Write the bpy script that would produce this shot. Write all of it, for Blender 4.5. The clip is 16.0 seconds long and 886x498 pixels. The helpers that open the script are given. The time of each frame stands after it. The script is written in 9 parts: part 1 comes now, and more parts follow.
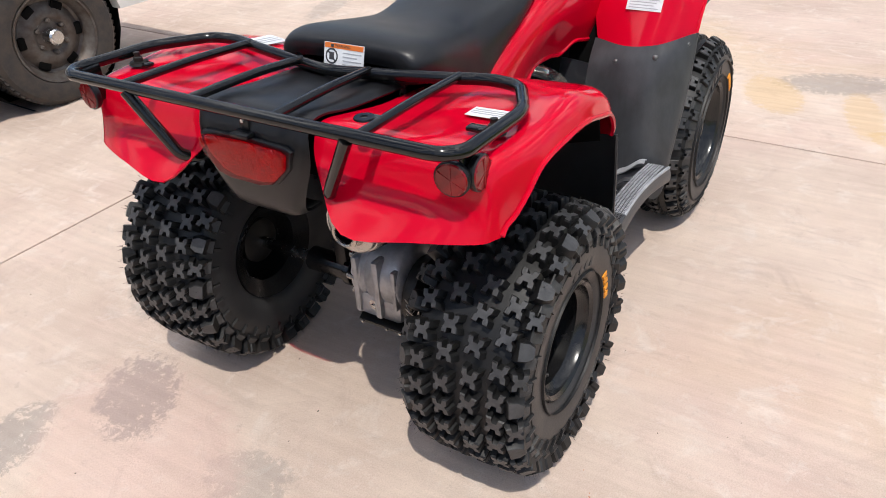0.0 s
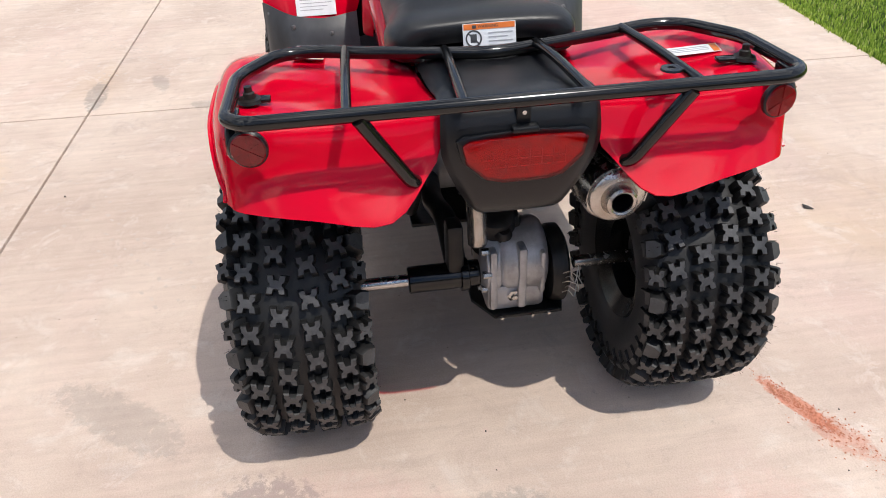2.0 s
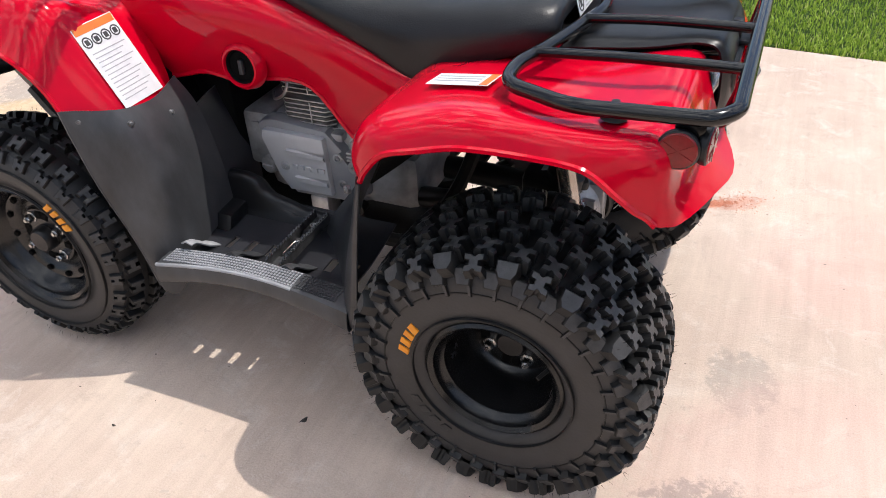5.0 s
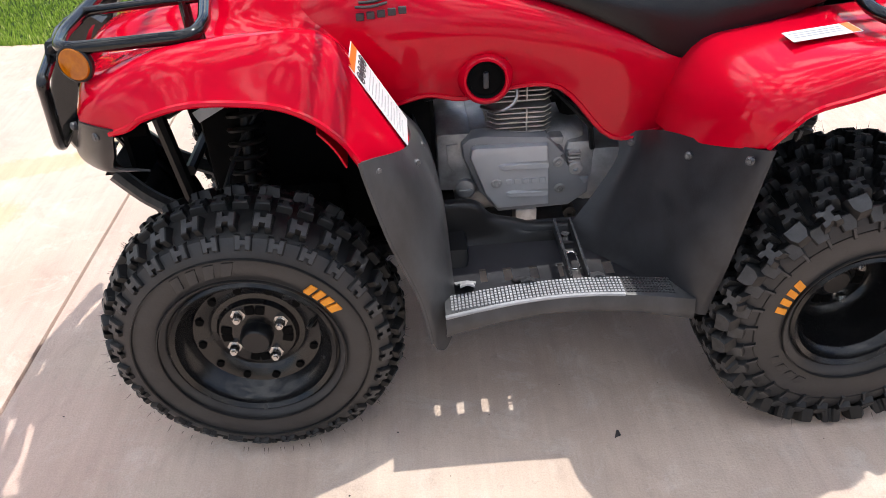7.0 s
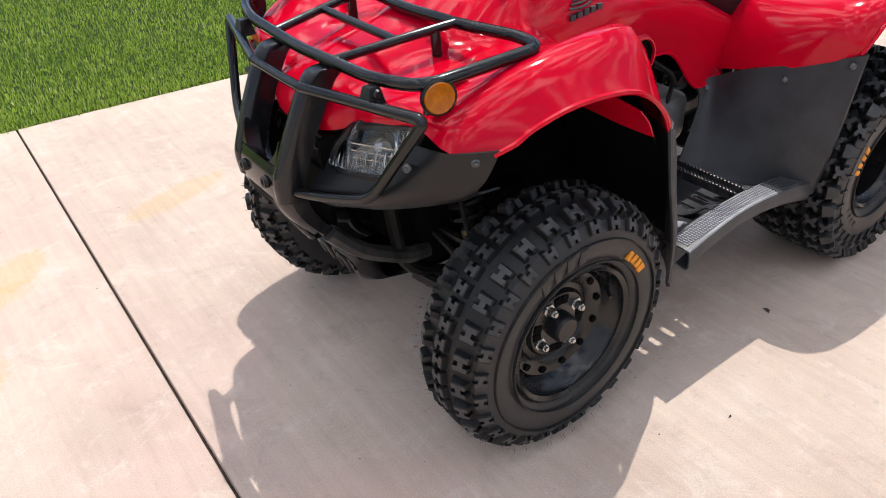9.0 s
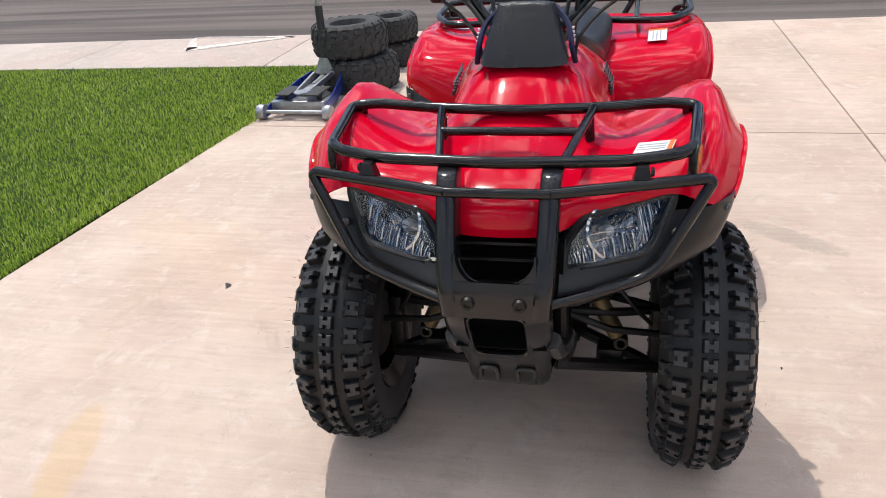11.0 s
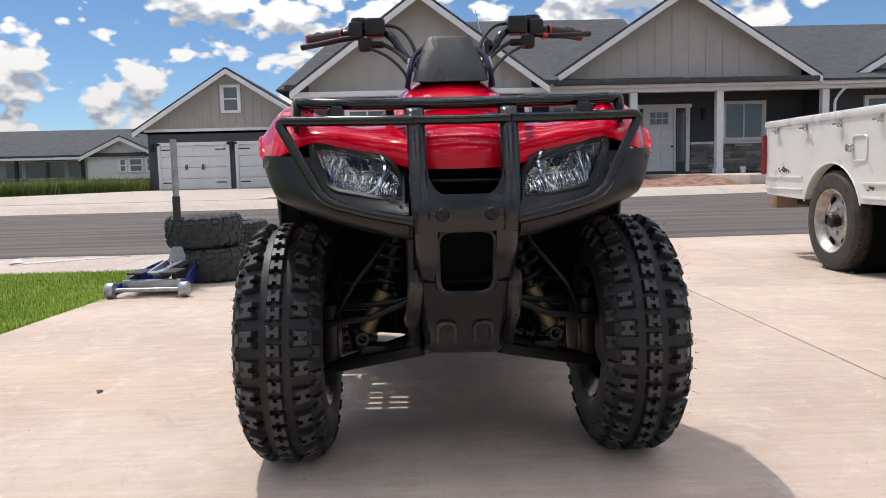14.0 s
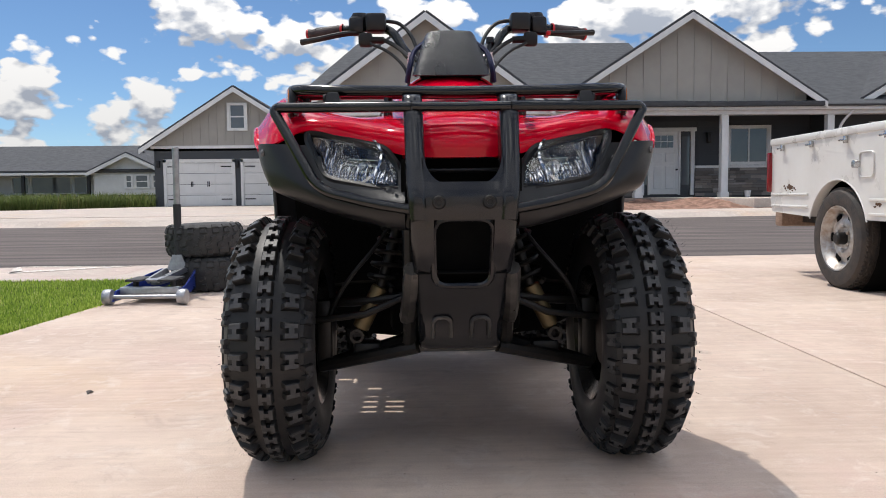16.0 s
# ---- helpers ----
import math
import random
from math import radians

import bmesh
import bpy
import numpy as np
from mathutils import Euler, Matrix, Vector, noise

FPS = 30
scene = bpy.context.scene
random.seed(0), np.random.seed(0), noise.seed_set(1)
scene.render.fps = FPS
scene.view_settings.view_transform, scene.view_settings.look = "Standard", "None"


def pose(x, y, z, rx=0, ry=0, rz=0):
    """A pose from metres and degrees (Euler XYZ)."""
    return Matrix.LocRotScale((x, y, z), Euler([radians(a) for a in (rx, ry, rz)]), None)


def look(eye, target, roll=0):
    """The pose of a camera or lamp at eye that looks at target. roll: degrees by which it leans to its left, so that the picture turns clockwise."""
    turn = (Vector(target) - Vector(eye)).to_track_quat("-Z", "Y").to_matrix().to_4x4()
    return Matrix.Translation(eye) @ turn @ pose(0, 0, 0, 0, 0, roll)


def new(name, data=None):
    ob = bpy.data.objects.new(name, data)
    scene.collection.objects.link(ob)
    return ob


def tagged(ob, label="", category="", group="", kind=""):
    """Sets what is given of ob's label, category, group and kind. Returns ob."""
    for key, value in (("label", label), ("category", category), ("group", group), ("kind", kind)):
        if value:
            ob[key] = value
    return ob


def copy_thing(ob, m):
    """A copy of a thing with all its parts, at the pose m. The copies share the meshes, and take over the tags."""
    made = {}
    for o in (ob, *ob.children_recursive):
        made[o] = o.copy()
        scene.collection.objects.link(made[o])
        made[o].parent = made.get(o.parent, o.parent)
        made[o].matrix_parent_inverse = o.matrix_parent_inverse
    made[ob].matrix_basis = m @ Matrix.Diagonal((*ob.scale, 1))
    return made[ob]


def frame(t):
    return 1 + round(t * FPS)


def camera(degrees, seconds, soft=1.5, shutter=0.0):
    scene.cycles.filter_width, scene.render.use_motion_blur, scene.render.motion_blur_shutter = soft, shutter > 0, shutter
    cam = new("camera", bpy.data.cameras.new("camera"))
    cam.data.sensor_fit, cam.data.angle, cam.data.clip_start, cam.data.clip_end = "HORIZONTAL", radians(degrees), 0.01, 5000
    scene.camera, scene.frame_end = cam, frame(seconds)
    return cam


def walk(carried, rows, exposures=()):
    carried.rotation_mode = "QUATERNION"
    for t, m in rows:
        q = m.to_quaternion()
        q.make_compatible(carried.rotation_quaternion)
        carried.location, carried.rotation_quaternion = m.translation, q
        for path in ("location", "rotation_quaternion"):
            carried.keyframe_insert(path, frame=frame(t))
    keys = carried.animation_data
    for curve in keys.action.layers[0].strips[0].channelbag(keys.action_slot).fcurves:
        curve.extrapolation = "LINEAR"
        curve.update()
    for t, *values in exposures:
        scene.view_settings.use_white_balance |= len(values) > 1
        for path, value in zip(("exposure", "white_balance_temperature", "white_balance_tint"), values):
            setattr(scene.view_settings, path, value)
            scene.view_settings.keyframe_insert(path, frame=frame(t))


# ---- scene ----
cam = camera(60.5, 16.0, soft=0.95)
PATH = [
    (0, (-1.107, -0.907, 1.234), (0.313, 0.004, 0.161), -3.2),
    (0.5, (-1.232, -0.623, 1.215), (0.313, 0.008, 0.113), -3.1),
    (1, (-1.336, -0.322, 1.207), (0.287, 0.024, 0.091), -2.9),
    (1.5, (-1.373, -0.018, 1.199), (0.291, 0.042, 0.091), -2.5),
    (2, (-1.291, 0.257, 1.209), (0.358, 0.045, 0.098), -2.2),
    (2.5, (-1.212, 0.542, 1.203), (0.374, 0.057, 0.086), -2.3),
    (3, (-1.1, 0.764, 1.204), (0.371, 0.033, 0.063), -2.7),
    (3.2, (-1.025, 0.84, 1.199), (0.385, 0.015, 0.045), -2.7),
    (5.3, (-0.188, 1.402, 1.234), (0.364, -0.115, 0.054), -3.1),
    (5.5, (-0.088, 1.438, 1.221), (0.384, -0.108, 0.043), -3.1),
    (6, (0.165, 1.511, 1.205), (0.459, -0.083, 0.033), -3.0),
    (6.5, (0.472, 1.501, 1.195), (0.596, -0.128, 0.042), -2.9),
    (7, (0.766, 1.493, 1.195), (0.726, -0.139, 0.04), -3.2),
    (7.5, (1.116, 1.49, 1.204), (0.863, -0.126, 0.053), -3.0),
    (8, (1.408, 1.392, 1.205), (0.936, -0.175, 0.055), -3.1),
    (8.5, (1.679, 1.329, 1.21), (0.953, -0.153, 0.079), -2.9),
    (9, (1.939, 1.223, 1.233), (0.972, -0.126, 0.117), -2.6),
    (9.5, (2.09, 0.977, 1.221), (0.89, -0.194, 0.131), -2.5),
    (9.7, (2.156, 0.888, 1.216), (0.862, -0.198, 0.144), -2.8),
    (11.8, (2.8, -0.033, 1.258), (0.937, -0.123, 0.536), -2.7),
    (12, (2.843, -0.034, 1.24), (0.958, -0.069, 0.572), -2.1),
    (12.5, (2.866, -0.065, 1.123), (0.936, -0.024, 0.603), -1.5),
    (13, (2.844, -0.094, 0.889), (0.881, -0.026, 0.513), -1.5),
    (13.5, (2.843, -0.098, 0.729), (0.862, -0.027, 0.457), -1.5),
    (14, (2.845, -0.09, 0.652), (0.857, -0.024, 0.451), -1.4),
    (14.5, (2.837, -0.093, 0.608), (0.845, -0.032, 0.44), -1.1),
    (15, (2.825, -0.086, 0.582), (0.831, -0.026, 0.429), -0.8),
    (15.5, (2.811, -0.078, 0.582), (0.818, -0.02, 0.435), -0.7),
    (16, (2.809, -0.076, 0.591), (0.815, -0.019, 0.446), -0.6),
]
EXPOSURES = [(0.0, 0.30), (3.0, 0.36), (5.5, 0.62), (6.4, 0.76), (7.0, 0.72), (7.5, 0.58), (8.0, 0.52), (9.5, 0.45), (12.0, 0.28), (16.0, 0.26)]
walk(cam, [(t, look(eye, target, roll)) for t, eye, target, roll in PATH], EXPOSURES)

# ---- light ----
# Shadows fall 0.39 m ahead of and 0.28 m to the left of a thing one metre high.
SUN_WAY = Vector((-0.39, -0.28, 1.0)).normalized()
sun = new("sun", bpy.data.lights.new("sun", "SUN"))
sun.data.energy, sun.data.angle, sun.data.color = 2.45, radians(0.53), (1.0, 0.95, 0.885)
sun.matrix_world = look(SUN_WAY * 30, (0, 0, 0))

world = bpy.data.worlds.new("sky")
scene.world = world
world.use_nodes = True
wn, wl = world.node_tree.nodes, world.node_tree.links
wn.clear()


def wnode(kind, **values):
    n = wn.new(kind)
    for k, v in values.items():
        n.inputs[k.replace("_", " ")].default_value = v
    return n


sky = wn.new("ShaderNodeTexSky")
sky.sky_type, sky.sun_disc = "NISHITA", False
sky.sun_elevation = math.asin(SUN_WAY.z)
sky.sun_rotation = math.atan2(SUN_WAY.x, SUN_WAY.y)
sky.altitude, sky.air_density, sky.dust_density, sky.ozone_density = 1700, 1.0, 0.2, 2.0
coord = wn.new("ShaderNodeTexCoord")
sep = wn.new("ShaderNodeSeparateXYZ")
wl.new(coord.outputs["Generated"], sep.inputs[0])


def wmath(op, a, b=0.0):
    n = wn.new("ShaderNodeMath")
    n.operation = op
    for i, v in enumerate((a, b)):
        if isinstance(v, (int, float)):
            n.inputs[i].default_value = v
        else:
            wl.new(v, n.inputs[i])
    return n.outputs[0]


# Fair-weather cumulus: heaped round heads over flat grey bases, lit from above.
def puffs(lift, shift):
    comb = wn.new("ShaderNodeCombineXYZ")
    wl.new(sep.outputs[0], comb.inputs[0])
    wl.new(sep.outputs[1], comb.inputs[1])
    wl.new(wmath("ADD", wmath("MULTIPLY", sep.outputs[2], lift), shift), comb.inputs[2])
    total = None
    for kind, scale, weight in (("noise", 5.2, 0.62), ("heap", 15.0, -0.17), ("heap", 34.0, -0.10), ("heap", 75.0, -0.05), ("fine", 60.0, 0.10)):
        if kind == "heap":
            n = wnode("ShaderNodeTexVoronoi", Scale=scale)
            n.feature = "SMOOTH_F1"
            n.inputs["Smoothness"].default_value = 0.35
            value = n.outputs["Distance"]
        else:
            n = wnode("ShaderNodeTexNoise", Scale=scale, Detail=2.0 if kind == "noise" else 6.0, Roughness=0.5)
            value = n.outputs["Fac"]
        wl.new(comb.outputs[0], n.inputs["Vector"])
        term = wmath("MULTIPLY", value, weight)
        total = term if total is None else wmath("ADD", total, term)
    return total


here, above = puffs(1.7, 0.35), puffs(1.7, 0.385)
cover = wn.new("ShaderNodeValToRGB")
cover.color_ramp.elements[0].position, cover.color_ramp.elements[1].position = 0.214, 0.242
wl.new(here, cover.inputs[0])
relief = wmath("ADD", wmath("MULTIPLY", wmath("SUBTRACT", here, above), 7.0), 0.50)
tone = wn.new("ShaderNodeValToRGB")
tone.color_ramp.elements[0].position, tone.color_ramp.elements[0].color = 0.18, (2.1, 2.3, 2.7, 1)
tone.color_ramp.elements[1].position, tone.color_ramp.elements[1].color = 0.70, (5.0, 4.95, 4.9, 1)
wl.new(relief, tone.inputs[0])
# Clouds brighten with height: the unseen overhead ones are added fill light.
high = wn.new("ShaderNodeMixRGB")
high.blend_type, high.inputs[0].default_value = "MULTIPLY", 1.0
gain = wmath("ADD", wmath("MULTIPLY", wmath("POWER", wmath("MAXIMUM", sep.outputs[2], 0.0), 1.5), 2.2), 0.52)
wl.new(tone.outputs[0], high.inputs[1])
wl.new(gain, high.inputs[2])
mix = wn.new("ShaderNodeMixRGB")
wl.new(cover.outputs[0], mix.inputs[0])
deep = wn.new("ShaderNodeMixRGB")
deep.blend_type, deep.inputs[0].default_value, deep.inputs[2].default_value = "MULTIPLY", 1.0, (0.26, 0.31, 0.355, 1)
wl.new(sky.outputs[0], deep.inputs[1])
wl.new(deep.outputs[0], mix.inputs[1])
wl.new(high.outputs[0], mix.inputs[2])
bg = wnode("ShaderNodeBackground", Strength=0.245)
wl.new(mix.outputs[0], bg.inputs[0])
wo = wn.new("ShaderNodeOutputWorld")
wl.new(bg.outputs[0], wo.inputs[0])

# ---- materials ----


def material(name, base, rough=0.5, metal=0.0, second=None, scale=8.0, mottle=0.35, bump=0.0, bump_scale=60.0, coat=0.0, spec=0.5, rough_var=0.12, detail=6.0, stretch=(1, 1, 1), distance=0.004, island=0.0):
    """A surface with colour mottling at one scale, roughness wear and fine relief at another."""
    m = bpy.data.materials.new(name)
    m.use_nodes = True
    n, l = m.node_tree.nodes, m.node_tree.links
    b = n["Principled BSDF"]
    b.inputs["Metallic"].default_value = metal
    b.inputs["Coat Weight"].default_value = coat
    b.inputs["Coat Roughness"].default_value = 0.08
    b.inputs["Specular IOR Level"].default_value = spec
    tc = n.new("ShaderNodeTexCoord")
    mp = n.new("ShaderNodeMapping")
    mp.inputs["Scale"].default_value = stretch
    l.new(tc.outputs["Object"], mp.inputs[0])
    big = n.new("ShaderNodeTexNoise")
    big.inputs["Scale"].default_value, big.inputs["Detail"].default_value, big.inputs["Roughness"].default_value = scale, detail, 0.6
    l.new(mp.outputs[0], big.inputs["Vector"])
    ramp = n.new("ShaderNodeValToRGB")
    ramp.color_ramp.elements[0].position, ramp.color_ramp.elements[1].position = 0.5 - mottle / 2, 0.5 + mottle / 2
    second = second or tuple(min(1.0, c * 0.8) for c in base)
    ramp.color_ramp.elements[0].color, ramp.color_ramp.elements[1].color = (*second, 1), (*base, 1)
    l.new(big.outputs["Fac"], ramp.inputs[0])
    colour = ramp.outputs[0]
    if island:
        info, hsv = n.new("ShaderNodeObjectInfo"), n.new("ShaderNodeHueSaturation")
        span = n.new("ShaderNodeMapRange")
        span.inputs["To Min"].default_value, span.inputs["To Max"].default_value = 1 - island, 1 + island
        l.new(info.outputs["Random"], span.inputs[0])
        l.new(span.outputs[0], hsv.inputs["Value"])
        l.new(colour, hsv.inputs["Color"])
        colour = hsv.outputs[0]
    l.new(colour, b.inputs["Base Color"])
    fine = n.new("ShaderNodeTexNoise")
    fine.inputs["Scale"].default_value, fine.inputs["Detail"].default_value = bump_scale, 4.0
    l.new(mp.outputs[0], fine.inputs["Vector"])
    rr = n.new("ShaderNodeMapRange")
    rr.inputs["To Min"].default_value, rr.inputs["To Max"].default_value = max(0.02, rough - rough_var), min(1.0, rough + rough_var)
    l.new(big.outputs["Fac"], rr.inputs[0])
    l.new(rr.outputs[0], b.inputs["Roughness"])
    if bump:
        bp = n.new("ShaderNodeBump")
        bp.inputs["Strength"].default_value, bp.inputs["Distance"].default_value = bump, distance
        l.new(fine.outputs["Fac"], bp.inputs["Height"])
        l.new(bp.outputs[0], b.inputs["Normal"])
    return m


def glass(name, colour=(1, 1, 1), rough=0.02, ior=1.45):
    m = bpy.data.materials.new(name)
    m.use_nodes = True
    b = m.node_tree.nodes["Principled BSDF"]
    b.inputs["Base Color"].default_value, b.inputs["Roughness"].default_value = (*colour, 1), rough
    b.inputs["Transmission Weight"].default_value, b.inputs["IOR"].default_value = 1.0, ior
    return m


def concrete(name, base, second, grain, streak=(1.0, 1.0, 1.0), spots=()):
    """Broom-finished slab: pink-tan mottling, faint brush lines, rust and tyre-dust stains, pits."""
    m = bpy.data.materials.new(name)
    m.use_nodes = True
    n, l = m.node_tree.nodes, m.node_tree.links
    b = n["Principled BSDF"]
    b.inputs["Specular IOR Level"].default_value = 0.25
    tc = n.new("ShaderNodeTexCoord")

    def tex(scale, detail, rough, vec=None, dist=0.0):
        t = n.new("ShaderNodeTexNoise")
        t.inputs["Scale"].default_value, t.inputs["Detail"].default_value = scale, detail
        t.inputs["Roughness"].default_value, t.inputs["Distortion"].default_value = rough, dist
        l.new(vec or tc.outputs["Object"], t.inputs["Vector"])
        return t.outputs["Fac"]

    def ramp(fac, a, c, ca, cb):
        r = n.new("ShaderNodeValToRGB")
        r.color_ramp.elements[0].position, r.color_ramp.elements[1].position = a, c
        r.color_ramp.elements[0].color, r.color_ramp.elements[1].color = (*ca, 1), (*cb, 1)
        l.new(fac, r.inputs[0])
        return r.outputs[0]

    def mixed(fac, a, c, kind="MIX"):
        x = n.new("ShaderNodeMixRGB")
        x.blend_type = kind
        if isinstance(fac, float):
            x.inputs[0].default_value = fac
        else:
            l.new(fac, x.inputs[0])
        l.new(a, x.inputs[1])
        if isinstance(c, tuple):
            x.inputs[2].default_value = (*c, 1)
        else:
            l.new(c, x.inputs[2])
        return x.outputs[0]

    body = ramp(tex(1.3, 9.0, 0.68), 0.36, 0.64, second, base)
    body = mixed(ramp(tex(0.55, 5.0, 0.6, dist=0.6), 0.56, 0.74, (0, 0, 0), (0.5, 0.5, 0.5)), body, (0.62, 0.44, 0.27))
    body = mixed(ramp(tex(0.9, 6.0, 0.65, dist=0.8), 0.50, 0.70, (0, 0, 0), (0.4, 0.4, 0.4)), body, (0.66, 0.47, 0.42))
    body = mixed(ramp(tex(2.2, 9.0, 0.72, dist=0.4), 0.60, 0.72, (0, 0, 0), (0.35, 0.35, 0.35)), body, (0.34, 0.28, 0.245))
    body = mixed(ramp(tex(26.0, 5.0, 0.7), 0.60, 0.72, (0, 0, 0), (0.42, 0.42, 0.42)), body, (0.38, 0.31, 0.27))
    body = mixed(ramp(tex(9.0, 8.0, 0.74, dist=0.5), 0.34, 0.47, (0.6, 0.6, 0.6), (0, 0, 0)), body, (0.72, 0.63, 0.56))
    body = mixed(ramp(tex(5.0, 9.0, 0.78, dist=0.9), 0.54, 0.66, (0, 0, 0), (0.42, 0.42, 0.42)), body, (0.43, 0.335, 0.285))
    # Dust prints, rust water and soil: each a patch of its own, broken up by grain.
    rag = n.new("ShaderNodeMath")
    rag.operation = "SUBTRACT"
    rag.inputs[1].default_value = 0.5
    l.new(tex(38.0, 8.0, 0.80, dist=0.5), rag.inputs[0])
    for sx, sy, rx, ry, turn, tint, most, bite in spots:
        mp = n.new("ShaderNodeMapping")
        mp.vector_type = "TEXTURE"
        mp.inputs["Location"].default_value = (sx, sy, 0)
        mp.inputs["Rotation"].default_value = (0, 0, turn)
        mp.inputs["Scale"].default_value = (rx, ry, 1)
        l.new(tc.outputs["Object"], mp.inputs[0])
        ball = n.new("ShaderNodeTexGradient")
        ball.gradient_type = "SPHERICAL"
        l.new(mp.outputs[0], ball.inputs[0])
        # The grain eats the patch away towards its rim.
        add = n.new("ShaderNodeMath")
        add.operation = "MULTIPLY_ADD"
        l.new(rag.outputs[0], add.inputs[0])
        add.inputs[1].default_value, add.inputs[2].default_value = bite * 2.0, 1.0
        eaten = n.new("ShaderNodeMath")
        eaten.operation = "MULTIPLY"
        l.new(add.outputs[0], eaten.inputs[0])
        l.new(ball.outputs["Fac"], eaten.inputs[1])
        body = mixed(ramp(eaten.outputs[0], 0.20, 0.40, (0, 0, 0), (most, most, most)), body, tint)
    mp = n.new("ShaderNodeMapping")
    mp.inputs["Scale"].default_value = streak
    l.new(tc.outputs["Object"], mp.inputs[0])
    brush = tex(40.0, 3.0, 0.6, mp.outputs[0])
    body = mixed(0.24, body, ramp(brush, 0.3, 0.7, (0.50, 0.47, 0.45), (1.0, 0.98, 0.96)), "MULTIPLY")
    body = mixed(0.30, body, ramp(tex(300.0, 2.0, 0.6), 0.30, 0.62, (0.60, 0.57, 0.55), (1.0, 1.0, 1.0)), "MULTIPLY")
    l.new(body, b.inputs["Base Color"])
    b.inputs["Roughness"].default_value = 0.85
    bp = n.new("ShaderNodeBump")
    bp.inputs["Strength"].default_value, bp.inputs["Distance"].default_value = grain, 0.003
    add = n.new("ShaderNodeMath")
    add.operation = "ADD"
    l.new(brush, add.inputs[0])
    l.new(tex(180.0, 3.0, 0.6), add.inputs[1])
    l.new(add.outputs[0], bp.inputs["Height"])
    l.new(bp.outputs[0], b.inputs["Normal"])
    return m


RED = material("red_plastic", (0.62, 0.001, 0.020), 0.10, second=(0.55, 0.001, 0.017), scale=5, mottle=0.6, bump=0.025, bump_scale=9, coat=0.0, spec=0.30, rough_var=0.05, distance=0.003)
BLACK = material("black_textured_plastic", (0.010, 0.0105, 0.012), 0.34, spec=0.40, second=(0.0065, 0.0065, 0.0075), scale=9, bump=0.3, bump_scale=420, rough_var=0.1, distance=0.001)
GUARD = material("scuffed_black_plastic", (0.060, 0.062, 0.067), 0.42, spec=0.5, second=(0.032, 0.033, 0.036), scale=14, mottle=0.3, bump=0.25, bump_scale=260, rough_var=0.12, stretch=(1, 1, 0.5), distance=0.001)
REARGUARD = material("rear_guard_plastic", (0.034, 0.0355, 0.040), 0.42, spec=0.45, second=(0.020, 0.021, 0.024), scale=14, mottle=0.3, bump=0.25, bump_scale=260, rough_var=0.12, distance=0.001)
FOOTPLASTIC = material("footwell_plastic", (0.030, 0.031, 0.037), 0.38, spec=0.5, second=(0.018, 0.0185, 0.022), scale=11, mottle=0.35, bump=0.22, bump_scale=300, rough_var=0.12, distance=0.001)
GREYPLASTIC = material("sun_faded_plastic", (0.40, 0.41, 0.43), 0.6, second=(0.24, 0.245, 0.26), scale=10, bump=0.3, bump_scale=300, distance=0.001)
STEEL_BLACK = material("gloss_black_steel", (0.003, 0.003, 0.0033), 0.13, second=(0.006, 0.006, 0.006), scale=18, bump=0.08, bump_scale=30, coat=0.0, rough_var=0.08, distance=0.002)
FRAME = material("black_frame_paint", (0.007, 0.007, 0.007), 0.42, spec=0.35, second=(0.016, 0.014, 0.012), scale=20, bump=0.15, bump_scale=90)
# Darkened for the shade in tread grooves; hoses and cables share it.
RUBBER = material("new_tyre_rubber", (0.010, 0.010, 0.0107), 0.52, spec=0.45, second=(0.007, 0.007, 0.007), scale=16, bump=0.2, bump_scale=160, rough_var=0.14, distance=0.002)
# Lifted above the tread rubber to make up for thin light in shade.
SIDEWALL = material("lifted_sidewall_rubber", (0.031, 0.031, 0.033), 0.46, spec=0.5, second=(0.019, 0.019, 0.020), scale=16, bump=0.2, bump_scale=160, rough_var=0.14, distance=0.002)
BUMPER = material("bumper_plastic", (0.012, 0.0124, 0.0140), 0.20, spec=0.5, second=(0.007, 0.007, 0.008), scale=14, mottle=0.3, bump=0.10, bump_scale=120, rough_var=0.1, distance=0.001)
KNOB = material("lit_tread_rubber", (0.058, 0.058, 0.060), 0.5, second=(0.026, 0.026, 0.027), scale=40, bump=0.3, bump_scale=200, rough_var=0.1, distance=0.002)
SEATVINYL = material("black_seat_vinyl", (0.012, 0.0125, 0.014), 0.36, spec=0.4, second=(0.008, 0.008, 0.009), scale=12, bump=0.35, bump_scale=330, rough_var=0.08, distance=0.0012)
RIM = material("black_rim_paint", (0.009, 0.009, 0.0098), 0.24, second=(0.006, 0.006, 0.006), scale=22, coat=0.0, bump=0.06, bump_scale=60)
ALU = material("cast_aluminium", (0.54, 0.54, 0.55), 0.42, metal=0.5, second=(0.26, 0.255, 0.25), scale=16, bump=0.3, bump_scale=140, distance=0.002)
COVER = material("silver_engine_cover", (0.56, 0.57, 0.59), 0.36, metal=0.15, second=(0.47, 0.475, 0.49), scale=7, bump=0.12, bump_scale=220, distance=0.001)
FIN = material("engine_fins", (0.66, 0.65, 0.64), 0.45, metal=0.5, second=(0.26, 0.25, 0.24), scale=20, bump=0.2)
SKID = material("scraped_bumper_plastic", (0.012, 0.0122, 0.013), 0.34, spec=0.45, second=(0.075, 0.070, 0.064), scale=26, mottle=0.32, bump=0.3, bump_scale=90, rough_var=0.2, stretch=(1, 1, 0.3), distance=0.001)
CHROME = material("zinc_bolt", (0.62, 0.62, 0.62), 0.25, metal=1.0, second=(0.45, 0.44, 0.42), scale=60)
